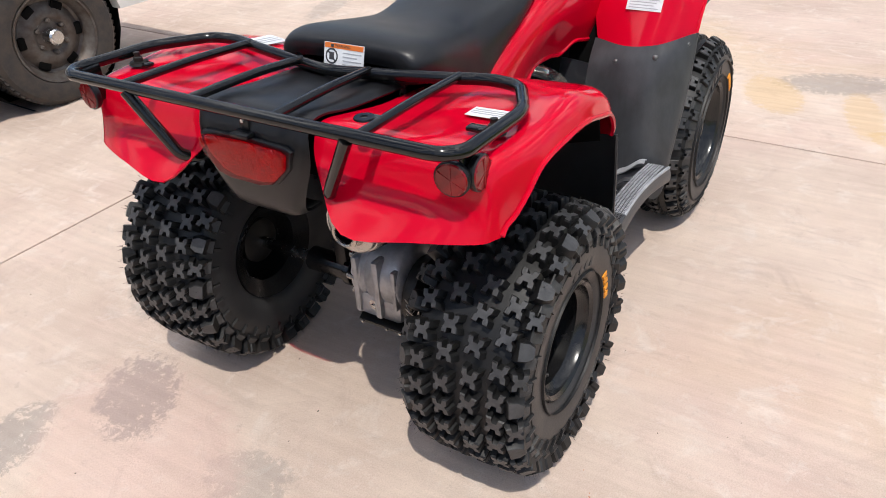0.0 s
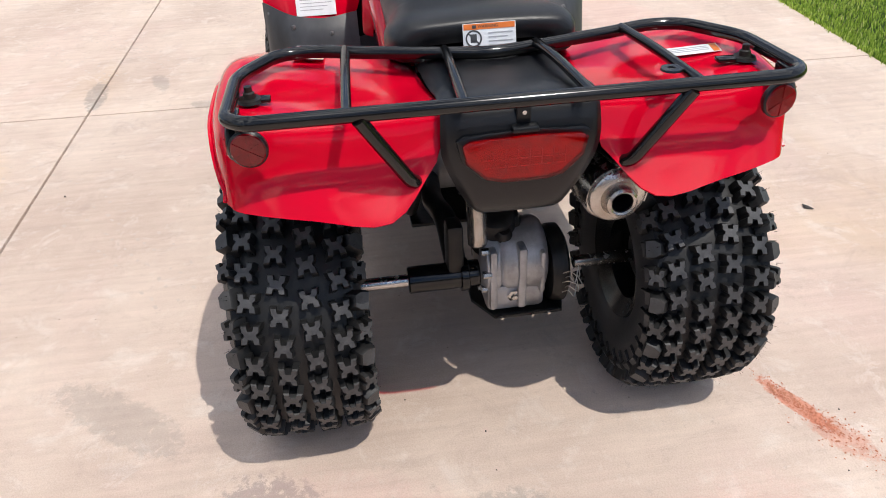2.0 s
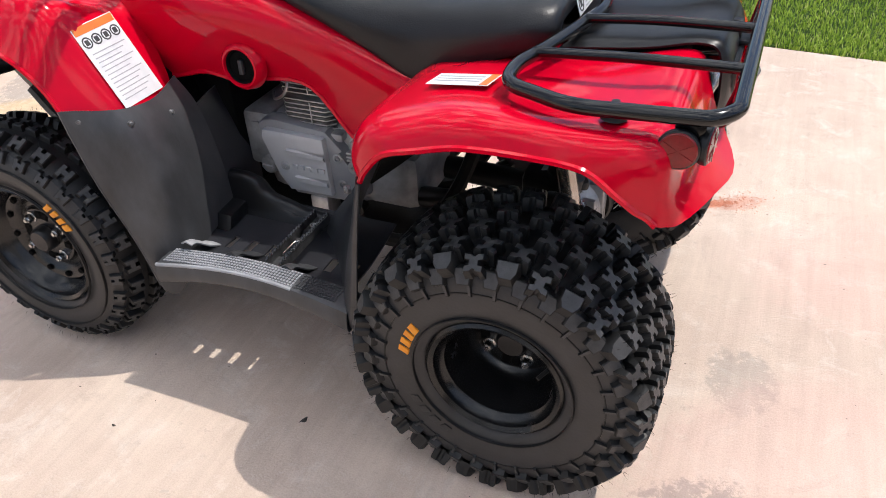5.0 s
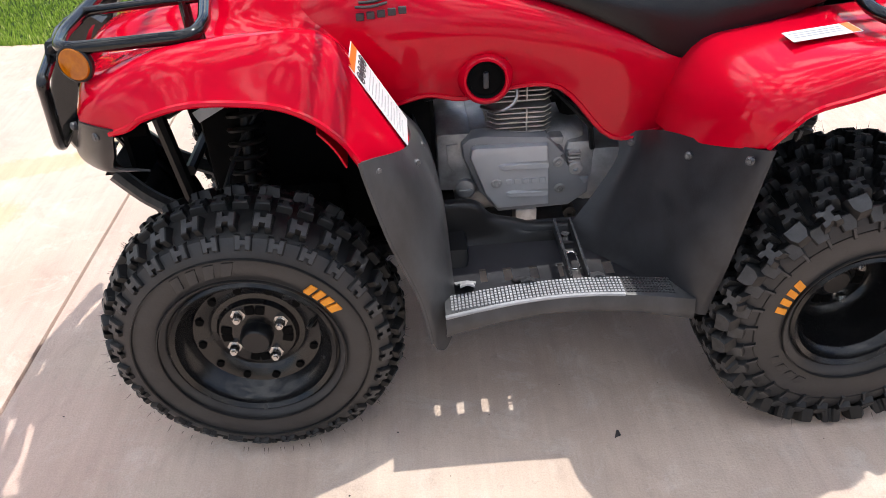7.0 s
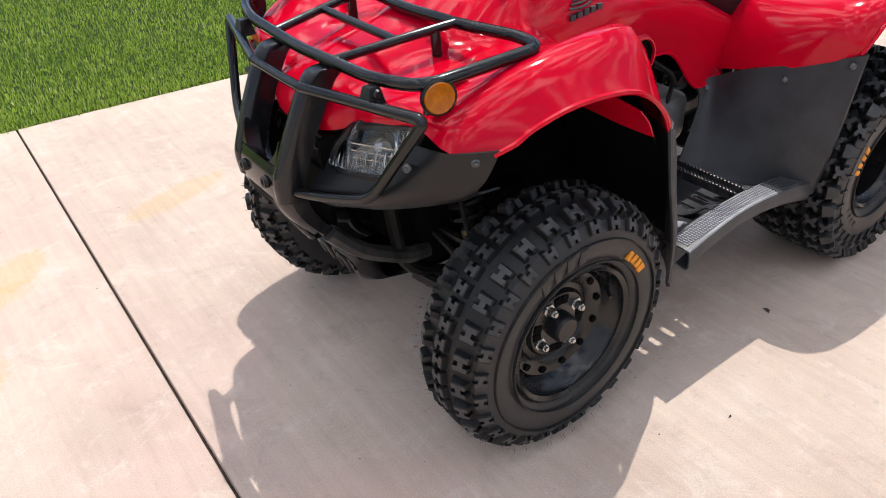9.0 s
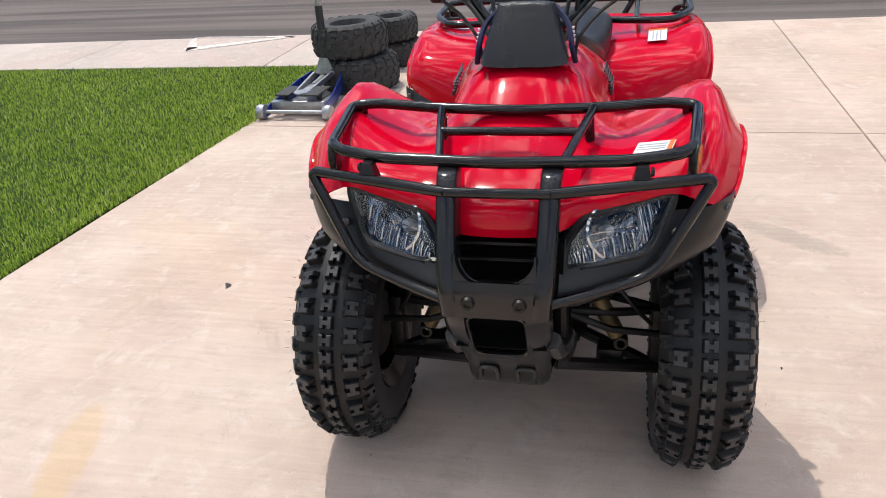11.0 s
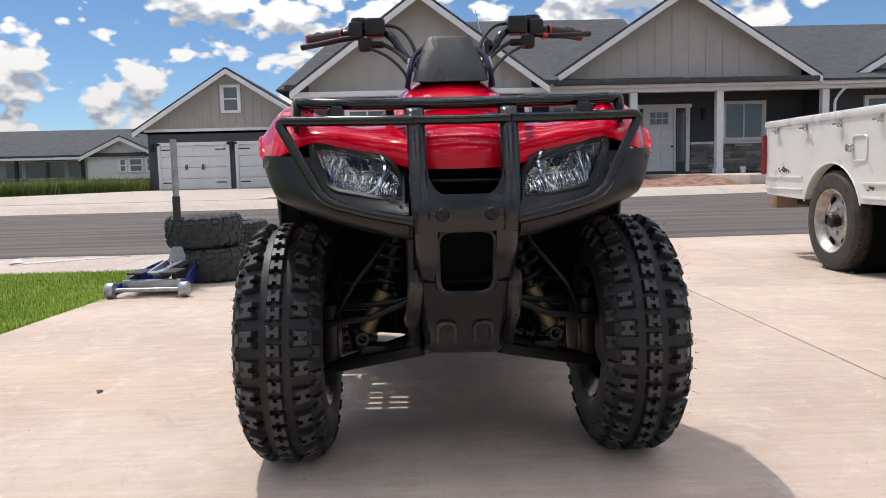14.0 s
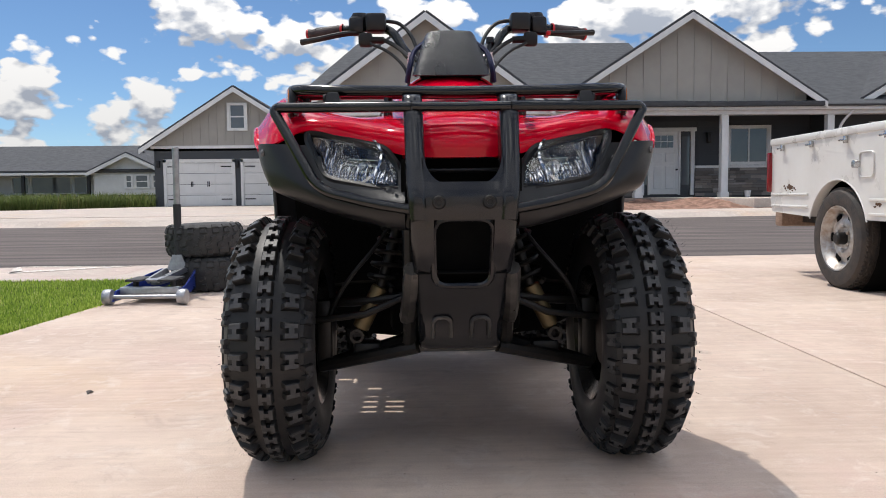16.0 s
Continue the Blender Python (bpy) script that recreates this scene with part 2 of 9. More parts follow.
PEGSTEEL = material("worn_peg_steel", (0.11, 0.11, 0.115), 0.38, metal=0.6, second=(0.03, 0.03, 0.032), scale=40, bump=0.2, bump_scale=120)
RIVET = material("grey_push_rivet", (0.16, 0.16, 0.165), 0.4, metal=0.4, second=(0.08, 0.08, 0.083), scale=60)
COVERDARK = material("cover_skirt_paint", (0.30, 0.305, 0.32), 0.40, metal=0.15, second=(0.23, 0.235, 0.245), scale=7, bump=0.12, bump_scale=220, distance=0.001)
MUFFLER = material("muffler_metal", (0.68, 0.66, 0.63), 0.24, metal=0.85, second=(0.38, 0.33, 0.28), scale=12, bump=0.15, bump_scale=80)
GOLD = material("brass_shock_body", (0.21, 0.165, 0.085), 0.48, metal=0.6, second=(0.12, 0.09, 0.05), scale=25, bump=0.2)
REDLENS = material("red_reflector", (0.26, 0.003, 0.008), 0.16, second=(0.16, 0.001, 0.003), scale=70, mottle=0.5, bump=0.25, bump_scale=240, coat=0.1, distance=0.002)
AMBER = material("amber_reflector", (0.60, 0.19, 0.0), 0.16, second=(0.34, 0.08, 0.0), scale=60, mottle=0.6, bump=0.25, bump_scale=240, coat=0.1, distance=0.002)
# Near-black so that holes, arches and hollows read as deep shade.
DARKVOID = material("void_shade", (0.002, 0.002, 0.002), 0.8, spec=0.1, second=(0.003, 0.003, 0.003), scale=15, bump=0.2)
LABELWHITE = material("white_label", (0.78, 0.79, 0.80), 0.35, second=(0.68, 0.69, 0.71), scale=40)
LABELORANGE = material("orange_label_band", (0.80, 0.20, 0.03), 0.4, second=(0.7, 0.17, 0.03), scale=40)
LABELINK = material("label_print", (0.05, 0.05, 0.055), 0.5, scale=60)
LABELGREY = material("label_small_print", (0.42, 0.43, 0.45), 0.5, scale=60)
ORANGE = material("orange_tyre_paint", (0.85, 0.34, 0.02), 0.6, second=(0.75, 0.26, 0.02), scale=80)
SILVERWIRE = material("bare_wire", (0.6, 0.58, 0.55), 0.3, metal=1.0)
PEBBLE = material("pebbled_plastic", (0.010, 0.0105, 0.012), 0.26, spec=0.5, second=(0.006, 0.006, 0.007), scale=9, bump=0.9, bump_scale=260, rough_var=0.08, distance=0.002)
GRIP = material("grip_rubber", (0.02, 0.019, 0.019), 0.65, second=(0.05, 0.03, 0.03), scale=40, bump=0.4, bump_scale=220)
REDTRIM = material("red_trim", (0.5, 0.01, 0.015), 0.4)
NAVY = material("navy_strap", (0.012, 0.018, 0.07), 0.8, bump=0.4, bump_scale=500)
LAMPCHROME = material("lamp_reflector", (0.40, 0.385, 0.37), 0.05, metal=1.0, second=(0.16, 0.155, 0.15), scale=30, mottle=0.6, bump=0.25, bump_scale=45, distance=0.006)


def thin_lens(name, tint, gloss=0.10):
    """A thin moulded lens: it tints what lies behind it and mirrors a little."""
    m = bpy.data.materials.new(name)
    m.use_nodes = True
    n, l = m.node_tree.nodes, m.node_tree.links
    clear, shine, blend, fres = n.new("ShaderNodeBsdfTransparent"), n.new("ShaderNodeBsdfGlossy"), n.new("ShaderNodeMixShader"), n.new("ShaderNodeLayerWeight")
    clear.inputs[0].default_value, shine.inputs["Roughness"].default_value = (*tint, 1), 0.04
    steep = n.new("ShaderNodeMath")
    steep.operation = "POWER"
    steep.inputs[1].default_value = 4.0
    amount = n.new("ShaderNodeMath")
    amount.operation = "MULTIPLY_ADD"
    amount.inputs[1].default_value, amount.inputs[2].default_value = 0.5, gloss * 0.4
    l.new(fres.outputs["Facing"], steep.inputs[0])
    l.new(steep.outputs[0], amount.inputs[0])
    l.new(amount.outputs[0], blend.inputs[0])
    l.new(clear.outputs[0], blend.inputs[1])
    l.new(shine.outputs[0], blend.inputs[2])
    l.new(blend.outputs[0], n["Material Output"].inputs["Surface"])
    return m


FLUTE = material("lamp_flute_chrome", (0.70, 0.70, 0.70), 0.07, metal=0.95, second=(0.52, 0.52, 0.53), scale=60)
CLEAR = thin_lens("clear_lens", (0.96, 0.97, 0.98))
REDGLASS = thin_lens("red_lamp_lens", (0.93, 0.035, 0.10), 0.10)
LAMPRED = material("lamp_back_plate", (0.62, 0.03, 0.07), 0.22, metal=0.7, second=(0.10, 0.01, 0.02), scale=42, mottle=0.75, bump=0.5, bump_scale=55, coat=0.0, distance=0.004)
BULB = material("frosted_bulb", (0.8, 0.8, 0.78), 0.25, metal=0.3)
DUST, RUSTY, SOIL, ROSE = (0.30, 0.27, 0.245), (0.62, 0.43, 0.22), (0.62, 0.20, 0.11), (0.66, 0.44, 0.38)
SPOTS = [
    (-0.36, 0.46, 0.20, 0.13, 0.8, DUST, 0.9, 3.4), (-0.60, 0.60, 0.17, 0.10, 0.3, DUST, 0.6, 3.6), (-0.42, 0.05, 0.10, 0.14, 0.2, DUST, 0.45, 2.8), (-0.02, 0.82, 0.28, 0.08, 0.9, DUST, 0.35, 2.4),
    (2.42, -0.70, 0.18, 0.34, 0.35, DUST, 0.6, 2.4), (2.72, 2.25, 0.55, 0.13, 0.25, DUST, 0.4, 2.2), (1.95, 1.30, 0.22, 0.06, 0.1, DUST, 0.6, 3.6), (2.05, 1.05, 0.14, 0.05, 0.3, DUST, 0.4, 2.4), (1.75, 0.82, 0.10, 0.05, 1.1, DUST, 0.4, 2.6),
    (2.20, -0.48, 0.30, 0.16, 0.4, RUSTY, 0.55, 1.4), (2.10, -0.84, 0.34, 0.10, 0.2, RUSTY, 0.5, 1.6), (1.88, -0.97, 0.16, 0.09, 0.9, RUSTY, 0.55, 1.5), (1.36, -1.10, 0.28, 0.08, 0.3, RUSTY, 0.45, 1.6), (1.30, 1.70, 0.5, 0.3, 0.5, RUSTY, 0.25, 1.2),
    (-0.24, -0.632, 0.14, 0.030, 0.42, SOIL, 0.72, 2.6), (-0.335, -0.672, 0.11, 0.050, 0.5, SOIL, 0.38, 2.8),
    (-0.9, -0.5, 0.7, 0.4, 0.3, ROSE, 0.4, 1.2), (-0.5, 0.3, 0.5, 0.3, 1.0, ROSE, 0.35, 1.2), (1.9, 0.5, 0.8, 0.4, 0.2, ROSE, 0.35, 1.2), (2.3, -1.2, 0.9, 0.3, 0.1, ROSE, 0.4, 1.2),
]
SLAB = concrete("driveway_concrete", (0.69, 0.565, 0.472), (0.535, 0.417, 0.345), 0.35, (1.0, 0.07, 1.0), SPOTS)
FARSLAB = concrete("walk_concrete", (0.60, 0.53, 0.47), (0.50, 0.43, 0.38), 0.3)
GAP = material("joint_dirt", (0.10, 0.075, 0.06), 0.95, second=(0.045, 0.035, 0.03), scale=30)
ASPHALT = material("worn_asphalt", (0.165, 0.138, 0.128), 0.9, second=(0.088, 0.074, 0.069), scale=1.6, mottle=0.22, bump=0.5, bump_scale=120, stretch=(2.4, 0.12, 1), spec=0.2, detail=9)
DIRT = material("red_dirt", (0.36, 0.22, 0.165), 0.95, second=(0.20, 0.12, 0.09), scale=4, mottle=0.2, bump=0.9, bump_scale=12, spec=0.1, distance=0.05)
EARTH = material("dry_ground", (0.26, 0.20, 0.13), 0.95, second=(0.17, 0.15, 0.09), scale=0.3, bump=0.6, bump_scale=10, spec=0.1, distance=0.05)
TURF = material("turf_soil", (0.045, 0.085, 0.018), 0.95, second=(0.03, 0.05, 0.012), scale=9, bump=0.8, bump_scale=90, spec=0.1, distance=0.02)

# ---- shaping tools ----


def mesh_from(bm, name, mat, sharp=38.0):
    bmesh.ops.recalc_face_normals(bm, faces=bm.faces[:])
    me = bpy.data.meshes.new(name)
    bm.to_mesh(me)
    bm.free()
    for m in mat if isinstance(mat, (list, tuple)) else [mat]:
        me.materials.append(m)
    me.shade_smooth()
    me.set_sharp_from_angle(angle=radians(sharp))
    return me


def part(name, bm, mat, parent=None, label="", sharp=38.0, at=None):
    """One mesh object from a bmesh, under a thing or a part."""
    ob = new(name, mesh_from(bm, name, mat, sharp))
    if parent is not None:
        ob.parent = parent
    if at is not None:
        ob.matrix_basis = at
    if label:
        ob["label"] = label
    return ob


def thing(name, label, category, at=None, group="", kind=""):
    ob = new(name)
    ob.empty_display_size = 0.1
    if at is not None:
        ob.matrix_basis = at
    return tagged(ob, label, category, group, kind)


def box(bm, lo, hi, bevel=0.0, m=None, seg=2):
    """A box from corner to corner, its edges rounded."""
    lo, hi = Vector(lo), Vector(hi)
    made = bmesh.ops.create_cube(bm, size=1.0)["verts"]
    bmesh.ops.transform(bm, matrix=Matrix.Translation((lo + hi) / 2) @ Matrix.Diagonal((*(hi - lo), 1)), verts=made)
    if bevel:
        edges = list({e for v in made for e in v.link_edges})
        got = bmesh.ops.bevel(bm, geom=edges, offset=bevel, segments=seg, profile=0.5, affect="EDGES", clamp_overlap=True)
        made = list({v for f in got["faces"] for v in f.verts} | {v for v in made if v.is_valid})
    if m is not None:
        bmesh.ops.transform(bm, matrix=m, verts=made)
    return made


def smooth_path(points, steps=4, closed=False):
    """Catmull-Rom through the points."""
    p = [Vector(q) for q in points]
    n, out = len(p), []
    for i in range(n if closed else n - 1):
        a = p[(i - 1) % n] if closed or i else p[0] * 2 - p[1]
        b, c = p[i], p[(i + 1) % n]
        d = p[(i + 2) % n] if closed or i + 2 < n else p[-1] * 2 - p[-2]
        for k in range(steps):
            t = k / steps
            out.append(0.5 * (2 * b + (c - a) * t + (2 * a - 5 * b + 4 * c - d) * t * t + (3 * b - a - 3 * c + d) * t**3))
    if not closed:
        out.append(p[-1])
    return out


def rounded(points, radius=0.03, steps=5, closed=False):
    """A polyline with its corners rounded off, as a bent tube has them."""
    p = [Vector(q) for q in points]
    n, out = len(p), []
    for i in range(n):
        if not closed and i in (0, n - 1):
            out.append(p[i])
            continue
        a, b, c = p[i - 1], p[i], p[(i + 1) % n]
        r = min(radius, (a - b).length * 0.45, (c - b).length * 0.45)
        s, e = b + (a - b).normalized() * r, b + (c - b).normalized() * r
        for k in range(steps + 1):
            t = k / steps
            out.append(s * (1 - t) ** 2 + b * 2 * t * (1 - t) + e * t * t)
    return out


def tube(bm, points, radius, seg=10, closed=False, caps=True):
    """A round tube along a path; radius may be a list."""
    p = [Vector(q) for q in points]
    n = len(p)
    rad = radius if isinstance(radius, (list, tuple)) else [radius] * n
    rings, up = [], None
    for i in range(n):
        if closed:
            way = (p[(i + 1) % n] - p[i - 1]).normalized()
        else:
            way = (p[min(i + 1, n - 1)] - p[max(i - 1, 0)]).normalized()
        if up is None:
            up = way.orthogonal().normalized()
        up = (up - way * up.dot(way)).normalized()
        side = way.cross(up)
        rings.append([bm.verts.new(p[i] + (up * math.cos(a) + side * math.sin(a)) * rad[i]) for a in (2 * math.pi * k / seg for k in range(seg))])
    for i in range(n if closed else n - 1):
        a, b = rings[i], rings[(i + 1) % n]
        off = 0
        if closed and i == n - 1:
            off = min(range(seg), key=lambda o: sum((a[k].co - b[(k + o) % seg].co).length for k in range(0, seg, 3)))
        for k in range(seg):
            bm.faces.new((a[k], a[(k + 1) % seg], b[(k + 1 + off) % seg], b[(k + off) % seg]))
    if caps and not closed:
        bm.faces.new(rings[0][::-1])
        bm.faces.new(rings[-1])
    return [v for r in rings for v in r]


def lathe(bm, profile, seg=32, m=None, closed=False):
    """Turns a profile of (radius, height) about z. m places it."""
    rings = []
    for r, h in profile:
        rings.append([bm.verts.new((r * math.cos(2 * math.pi * k / seg), r * math.sin(2 * math.pi * k / seg), h)) for k in range(seg)] if r > 1e-6 else [bm.verts.new((0, 0, h))])
    pairs = list(zip(rings, rings[1:])) + ([(rings[-1], rings[0])] if closed else [])
    for a, b in pairs:
        for k in range(seg):
            q = [a[k % len(a)], a[(k + 1) % len(a)], b[(k + 1) % len(b)], b[k % len(b)]]
            q = list(dict.fromkeys(q))
            if len(q) > 2:
                bm.faces.new(q)
    verts = [v for r in rings for v in r]
    if m is not None:
        bmesh.ops.transform(bm, matrix=m, verts=verts)
    return verts


def axis_to(way, at=(0, 0, 0)):
    """The pose that turns z to the given way, at a place."""
    return Matrix.Translation(at) @ Vector(way).to_track_quat("Z", "Y").to_matrix().to_4x4()


def rod(bm, a, b, r0, r1=None, seg=12, bevel=0.0):
    a, b = Vector(a), Vector(b)
    h, r1 = (b - a).length, r0 if r1 is None else r1
    prof = [(0, 0), (r0 - bevel, 0), (r0, bevel), (r1, h - bevel), (r1 - bevel, h), (0, h)] if bevel else [(0, 0), (r0, 0), (r1, h), (0, h)]
    return lathe(bm, prof, seg, axis_to(b - a, a))


def grid_rows(rows, nu=3, nv=3):
    """Catmull-Rom in both directions through rows of points."""
    fine = [smooth_path(r, nu) for r in rows]
    cols = [smooth_path([r[k] for r in fine], nv) for k in range(len(fine[0]))]
    return [[c[j] for c in cols] for j in range(len(cols[0]))]


def sheet(bm, rows, thick=0.004, nu=3, nv=3, mirror=False, smooth=True):
    """A moulded shell through rows of points, with real thickness."""
    pts = grid_rows(rows, nu, nv) if smooth else [[Vector(p) for p in r] for r in rows]
    faces = []
    for flip in (1, -1) if mirror else (1,):
        g = [[bm.verts.new((p.x, p.y * flip, p.z)) for p in r] for r in pts]
        for i in range(len(g) - 1):
            for k in range(len(g[0]) - 1):
                q = (g[i][k], g[i][k + 1], g[i + 1][k + 1], g[i + 1][k])
                if len({tuple(round(c, 5) for c in v.co) for v in q}) > 2:
                    faces.append(bm.faces.new(q if flip > 0 else q[::-1]))
    bmesh.ops.remove_doubles(bm, verts=bm.verts[:], dist=0.0004)
    if thick:
        bmesh.ops.recalc_face_normals(bm, faces=bm.faces[:])
        bmesh.ops.solidify(bm, geom=[f for f in bm.faces], thickness=thick)


def prism(bm, outline, way, depth, bevel=0.0):
    """A plate: a flat outline of 3D points pushed along a way, its rim rounded."""
    way = Vector(way).normalized() * depth
    a = [bm.verts.new(Vector(p)) for p in outline]
    b = [bm.verts.new(Vector(p) + way) for p in outline]
    n = len(a)
    top = bm.faces.new(b)
    bm.faces.new(a[::-1])
    for k in range(n):
        bm.faces.new((a[k], a[(k + 1) % n], b[(k + 1) % n], b[k]))
    if bevel:
        bmesh.ops.bevel(bm, geom=list(top.edges), offset=bevel, segments=2, profile=0.5, affect="EDGES", clamp_overlap=True)


def both(fn):
    """The left one and the mirrored right one."""
    for s in (1, -1):
        fn(s)


def mir(points, s):
    return [(p[0], p[1] * s, p[2]) for p in points]


def pieces(name, bm, mat, parent, label=""):
    """Every loose island of a bmesh as a part of its own."""
    left, out = set(bm.verts), []
    while left:
        stack, island = [next(iter(left))], set()
        while stack:
            v = stack.pop()
            if v not in island:
                island.add(v)
                stack += [e.other_vert(v) for e in v.link_edges if e.other_vert(v) not in island]
        left -= island
        b2, seen = bmesh.new(), {}
        for v in island:
            seen[v] = b2.verts.new(v.co)
        for f in {f for v in island for f in v.link_faces}:
            b2.faces.new([seen[v] for v in f.verts])
        out.append((min((tuple(v.co) for v in island)), b2))
    for _, b2 in sorted(out, key=lambda o: o[0]):
        part(name, b2, mat, parent, label)
    bm.free()

# ---- ground, driveway, lawn, street ----
HOUSEWHITE = material("white_trim_paint", (0.80, 0.80, 0.79), 0.5, second=(0.72, 0.72, 0.71), scale=3, bump=0.1)
SIDING = material("charcoal_lap_siding", (0.060, 0.066, 0.074), 0.7, second=(0.052, 0.057, 0.064), scale=2, bump=0.2, bump_scale=30)
BOARD = material("greige_board_siding", (0.40, 0.38, 0.345), 0.75, second=(0.36, 0.34, 0.31), scale=1.5, bump=0.2, bump_scale=20)
WHITESIDING = material("white_lap_siding", (0.72, 0.72, 0.71), 0.7, second=(0.64, 0.64, 0.63), scale=2)
SHINGLE = material("asphalt_shingles", (0.105, 0.108, 0.115), 0.9, second=(0.065, 0.067, 0.072), scale=3.0, bump=0.8, bump_scale=14, stretch=(1, 1, 4), spec=0.2, distance=0.03)
GARDOOR = material("white_garage_door", (0.78, 0.78, 0.77), 0.5, second=(0.72, 0.72, 0.71), scale=1.5)
PORCHDECK = material("porch_slab", (0.30, 0.24, 0.20), 0.8, second=(0.2, 0.14, 0.11), scale=2)
WINDOWGLASS = material("window_pane", (0.10, 0.115, 0.13), 0.06, second=(0.16, 0.17, 0.18), scale=0.8, mottle=0.5, coat=0.4)
DARKMETAL = material("dark_metal", (0.03, 0.03, 0.032), 0.45, metal=0.5)
TRUCKPAINT = material("aged_white_truck_paint", (0.76, 0.75, 0.72), 0.3, second=(0.66, 0.64, 0.60), scale=4, mottle=0.5, coat=0.25, bump=0.04, bump_scale=20)
RUST = material("rust_patch", (0.13, 0.065, 0.03), 0.9, second=(0.05, 0.03, 0.02), scale=60, bump=0.6)
TRUCKTYRE = material("worn_truck_tyre", (0.030, 0.029, 0.028), 0.75, second=(0.06, 0.045, 0.035), scale=18, bump=0.4, bump_scale=120)
RIMSILVER = material("silver_steel_wheel", (0.55, 0.55, 0.54), 0.4, metal=0.7, second=(0.3, 0.24, 0.19), scale=20)
RIMDARK = material("tarnished_wheel", (0.13, 0.12, 0.11), 0.5, metal=0.5, second=(0.07, 0.05, 0.04), scale=25)
JACKBLUE = material("blue_jack_paint", (0.012, 0.035, 0.26), 0.3, second=(0.01, 0.025, 0.18), scale=15, coat=0.3)
JACKGREY = material("bare_jack_steel", (0.45, 0.46, 0.48), 0.35, metal=0.8, second=(0.3, 0.3, 0.31), scale=20)
JACKPAD = material("jack_rubber", (0.035, 0.036, 0.038), 0.7, bump=0.5, bump_scale=60)
WOOD = material("weathered_block", (0.32, 0.22, 0.16), 0.85, second=(0.2, 0.13, 0.09), scale=12, bump=0.5, stretch=(1, 6, 6))
PAINTLINE = material("white_road_paint", (0.70, 0.66, 0.62), 0.8, second=(0.56, 0.48, 0.42), scale=22, mottle=0.12)
OLDTYRE = material("dusty_old_tyre", (0.055, 0.054, 0.053), 0.8, second=(0.025, 0.025, 0.025), scale=25, bump=0.4, bump_scale=100)

# Stacked ledge stone: every stone its own shade of grey and brown.
STONE = bpy.data.materials.new("ledge_stone")
STONE.use_nodes = True
sn, sl = STONE.node_tree.nodes, STONE.node_tree.links
sgeo, sramp, stex, smix = sn.new("ShaderNodeNewGeometry"), sn.new("ShaderNodeValToRGB"), sn.new("ShaderNodeTexNoise"), sn.new("ShaderNodeMixRGB")
sramp.color_ramp.elements[0].color, sramp.color_ramp.elements[1].color = (0.14, 0.13, 0.125, 1), (0.50, 0.46, 0.42, 1)
for place, tint in ((0.3, (0.30, 0.26, 0.23, 1)), (0.55, (0.24, 0.235, 0.235, 1)), (0.8, (0.40, 0.34, 0.29, 1))):
    sramp.color_ramp.elements.new(place).color = tint
sl.new(sgeo.outputs["Random Per Island"], sramp.inputs[0])
stex.inputs["Scale"].default_value, stex.inputs["Detail"].default_value = 7.0, 6.0
smix.blend_type, smix.inputs[0].default_value = "MULTIPLY", 0.5
sl.new(sramp.outputs[0], smix.inputs[1])
sl.new(stex.outputs["Fac"], smix.inputs[2])
sl.new(smix.outputs[0], sn["Principled BSDF"].inputs["Base Color"])
sn["Principled BSDF"].inputs["Roughness"].default_value = 0.9


def stone_courses(parent, x, y0, y1, z0, z1, seed):
    """Stacked stones on a wall that faces the street, uneven in length and depth."""
    rng = random.Random(seed)
    bm = bmesh.new()
    z = z0
    while z < z1 - 0.03:
        h = min(rng.choice((0.07, 0.09, 0.12)), z1 - z)
        y = y0
        while y < y1 - 0.02:
            w = min(rng.uniform(0.18, 0.75), y1 - y)
            box(bm, (x - 0.08, y + 0.004, z + 0.004), (x + rng.uniform(0.0, 0.05), y + w - 0.004, z + h - 0.004))
            y += w
        z += h
    ob = part("ledge_stone", bm, STONE, parent, "stacked grey and brown ledge stones")
    ob["kind"] = "stuff"


def flat(bm, outline, z0, z1):
    prism(bm, [(x, y, z0) for x, y in outline], (0, 0, 1), z1 - z0)


bm = bmesh.new()
box(bm, (-900, -900, -0.6), (900, 900, -0.12))
tagged(part("ground", bm, EARTH), "dry brownish ground stretching away to the horizon", "ground", kind="structure")

# The slabs lie 1.4 degrees off the vehicle's line.
JA, JU, JV = Vector((1.738, 1.292)), Vector((-0.9998, 0.0180)), Vector((-0.0300, -0.99955))


def at_slab(u, v):
    p = JA + JU * u + JV * v
    return (p.x, p.y)


def lawn_edge(x):
    return -1.965 - 0.0725 * x + 0.0225 * abs(x)


def street_edge(y):
    return -3.93 - 0.04 * y


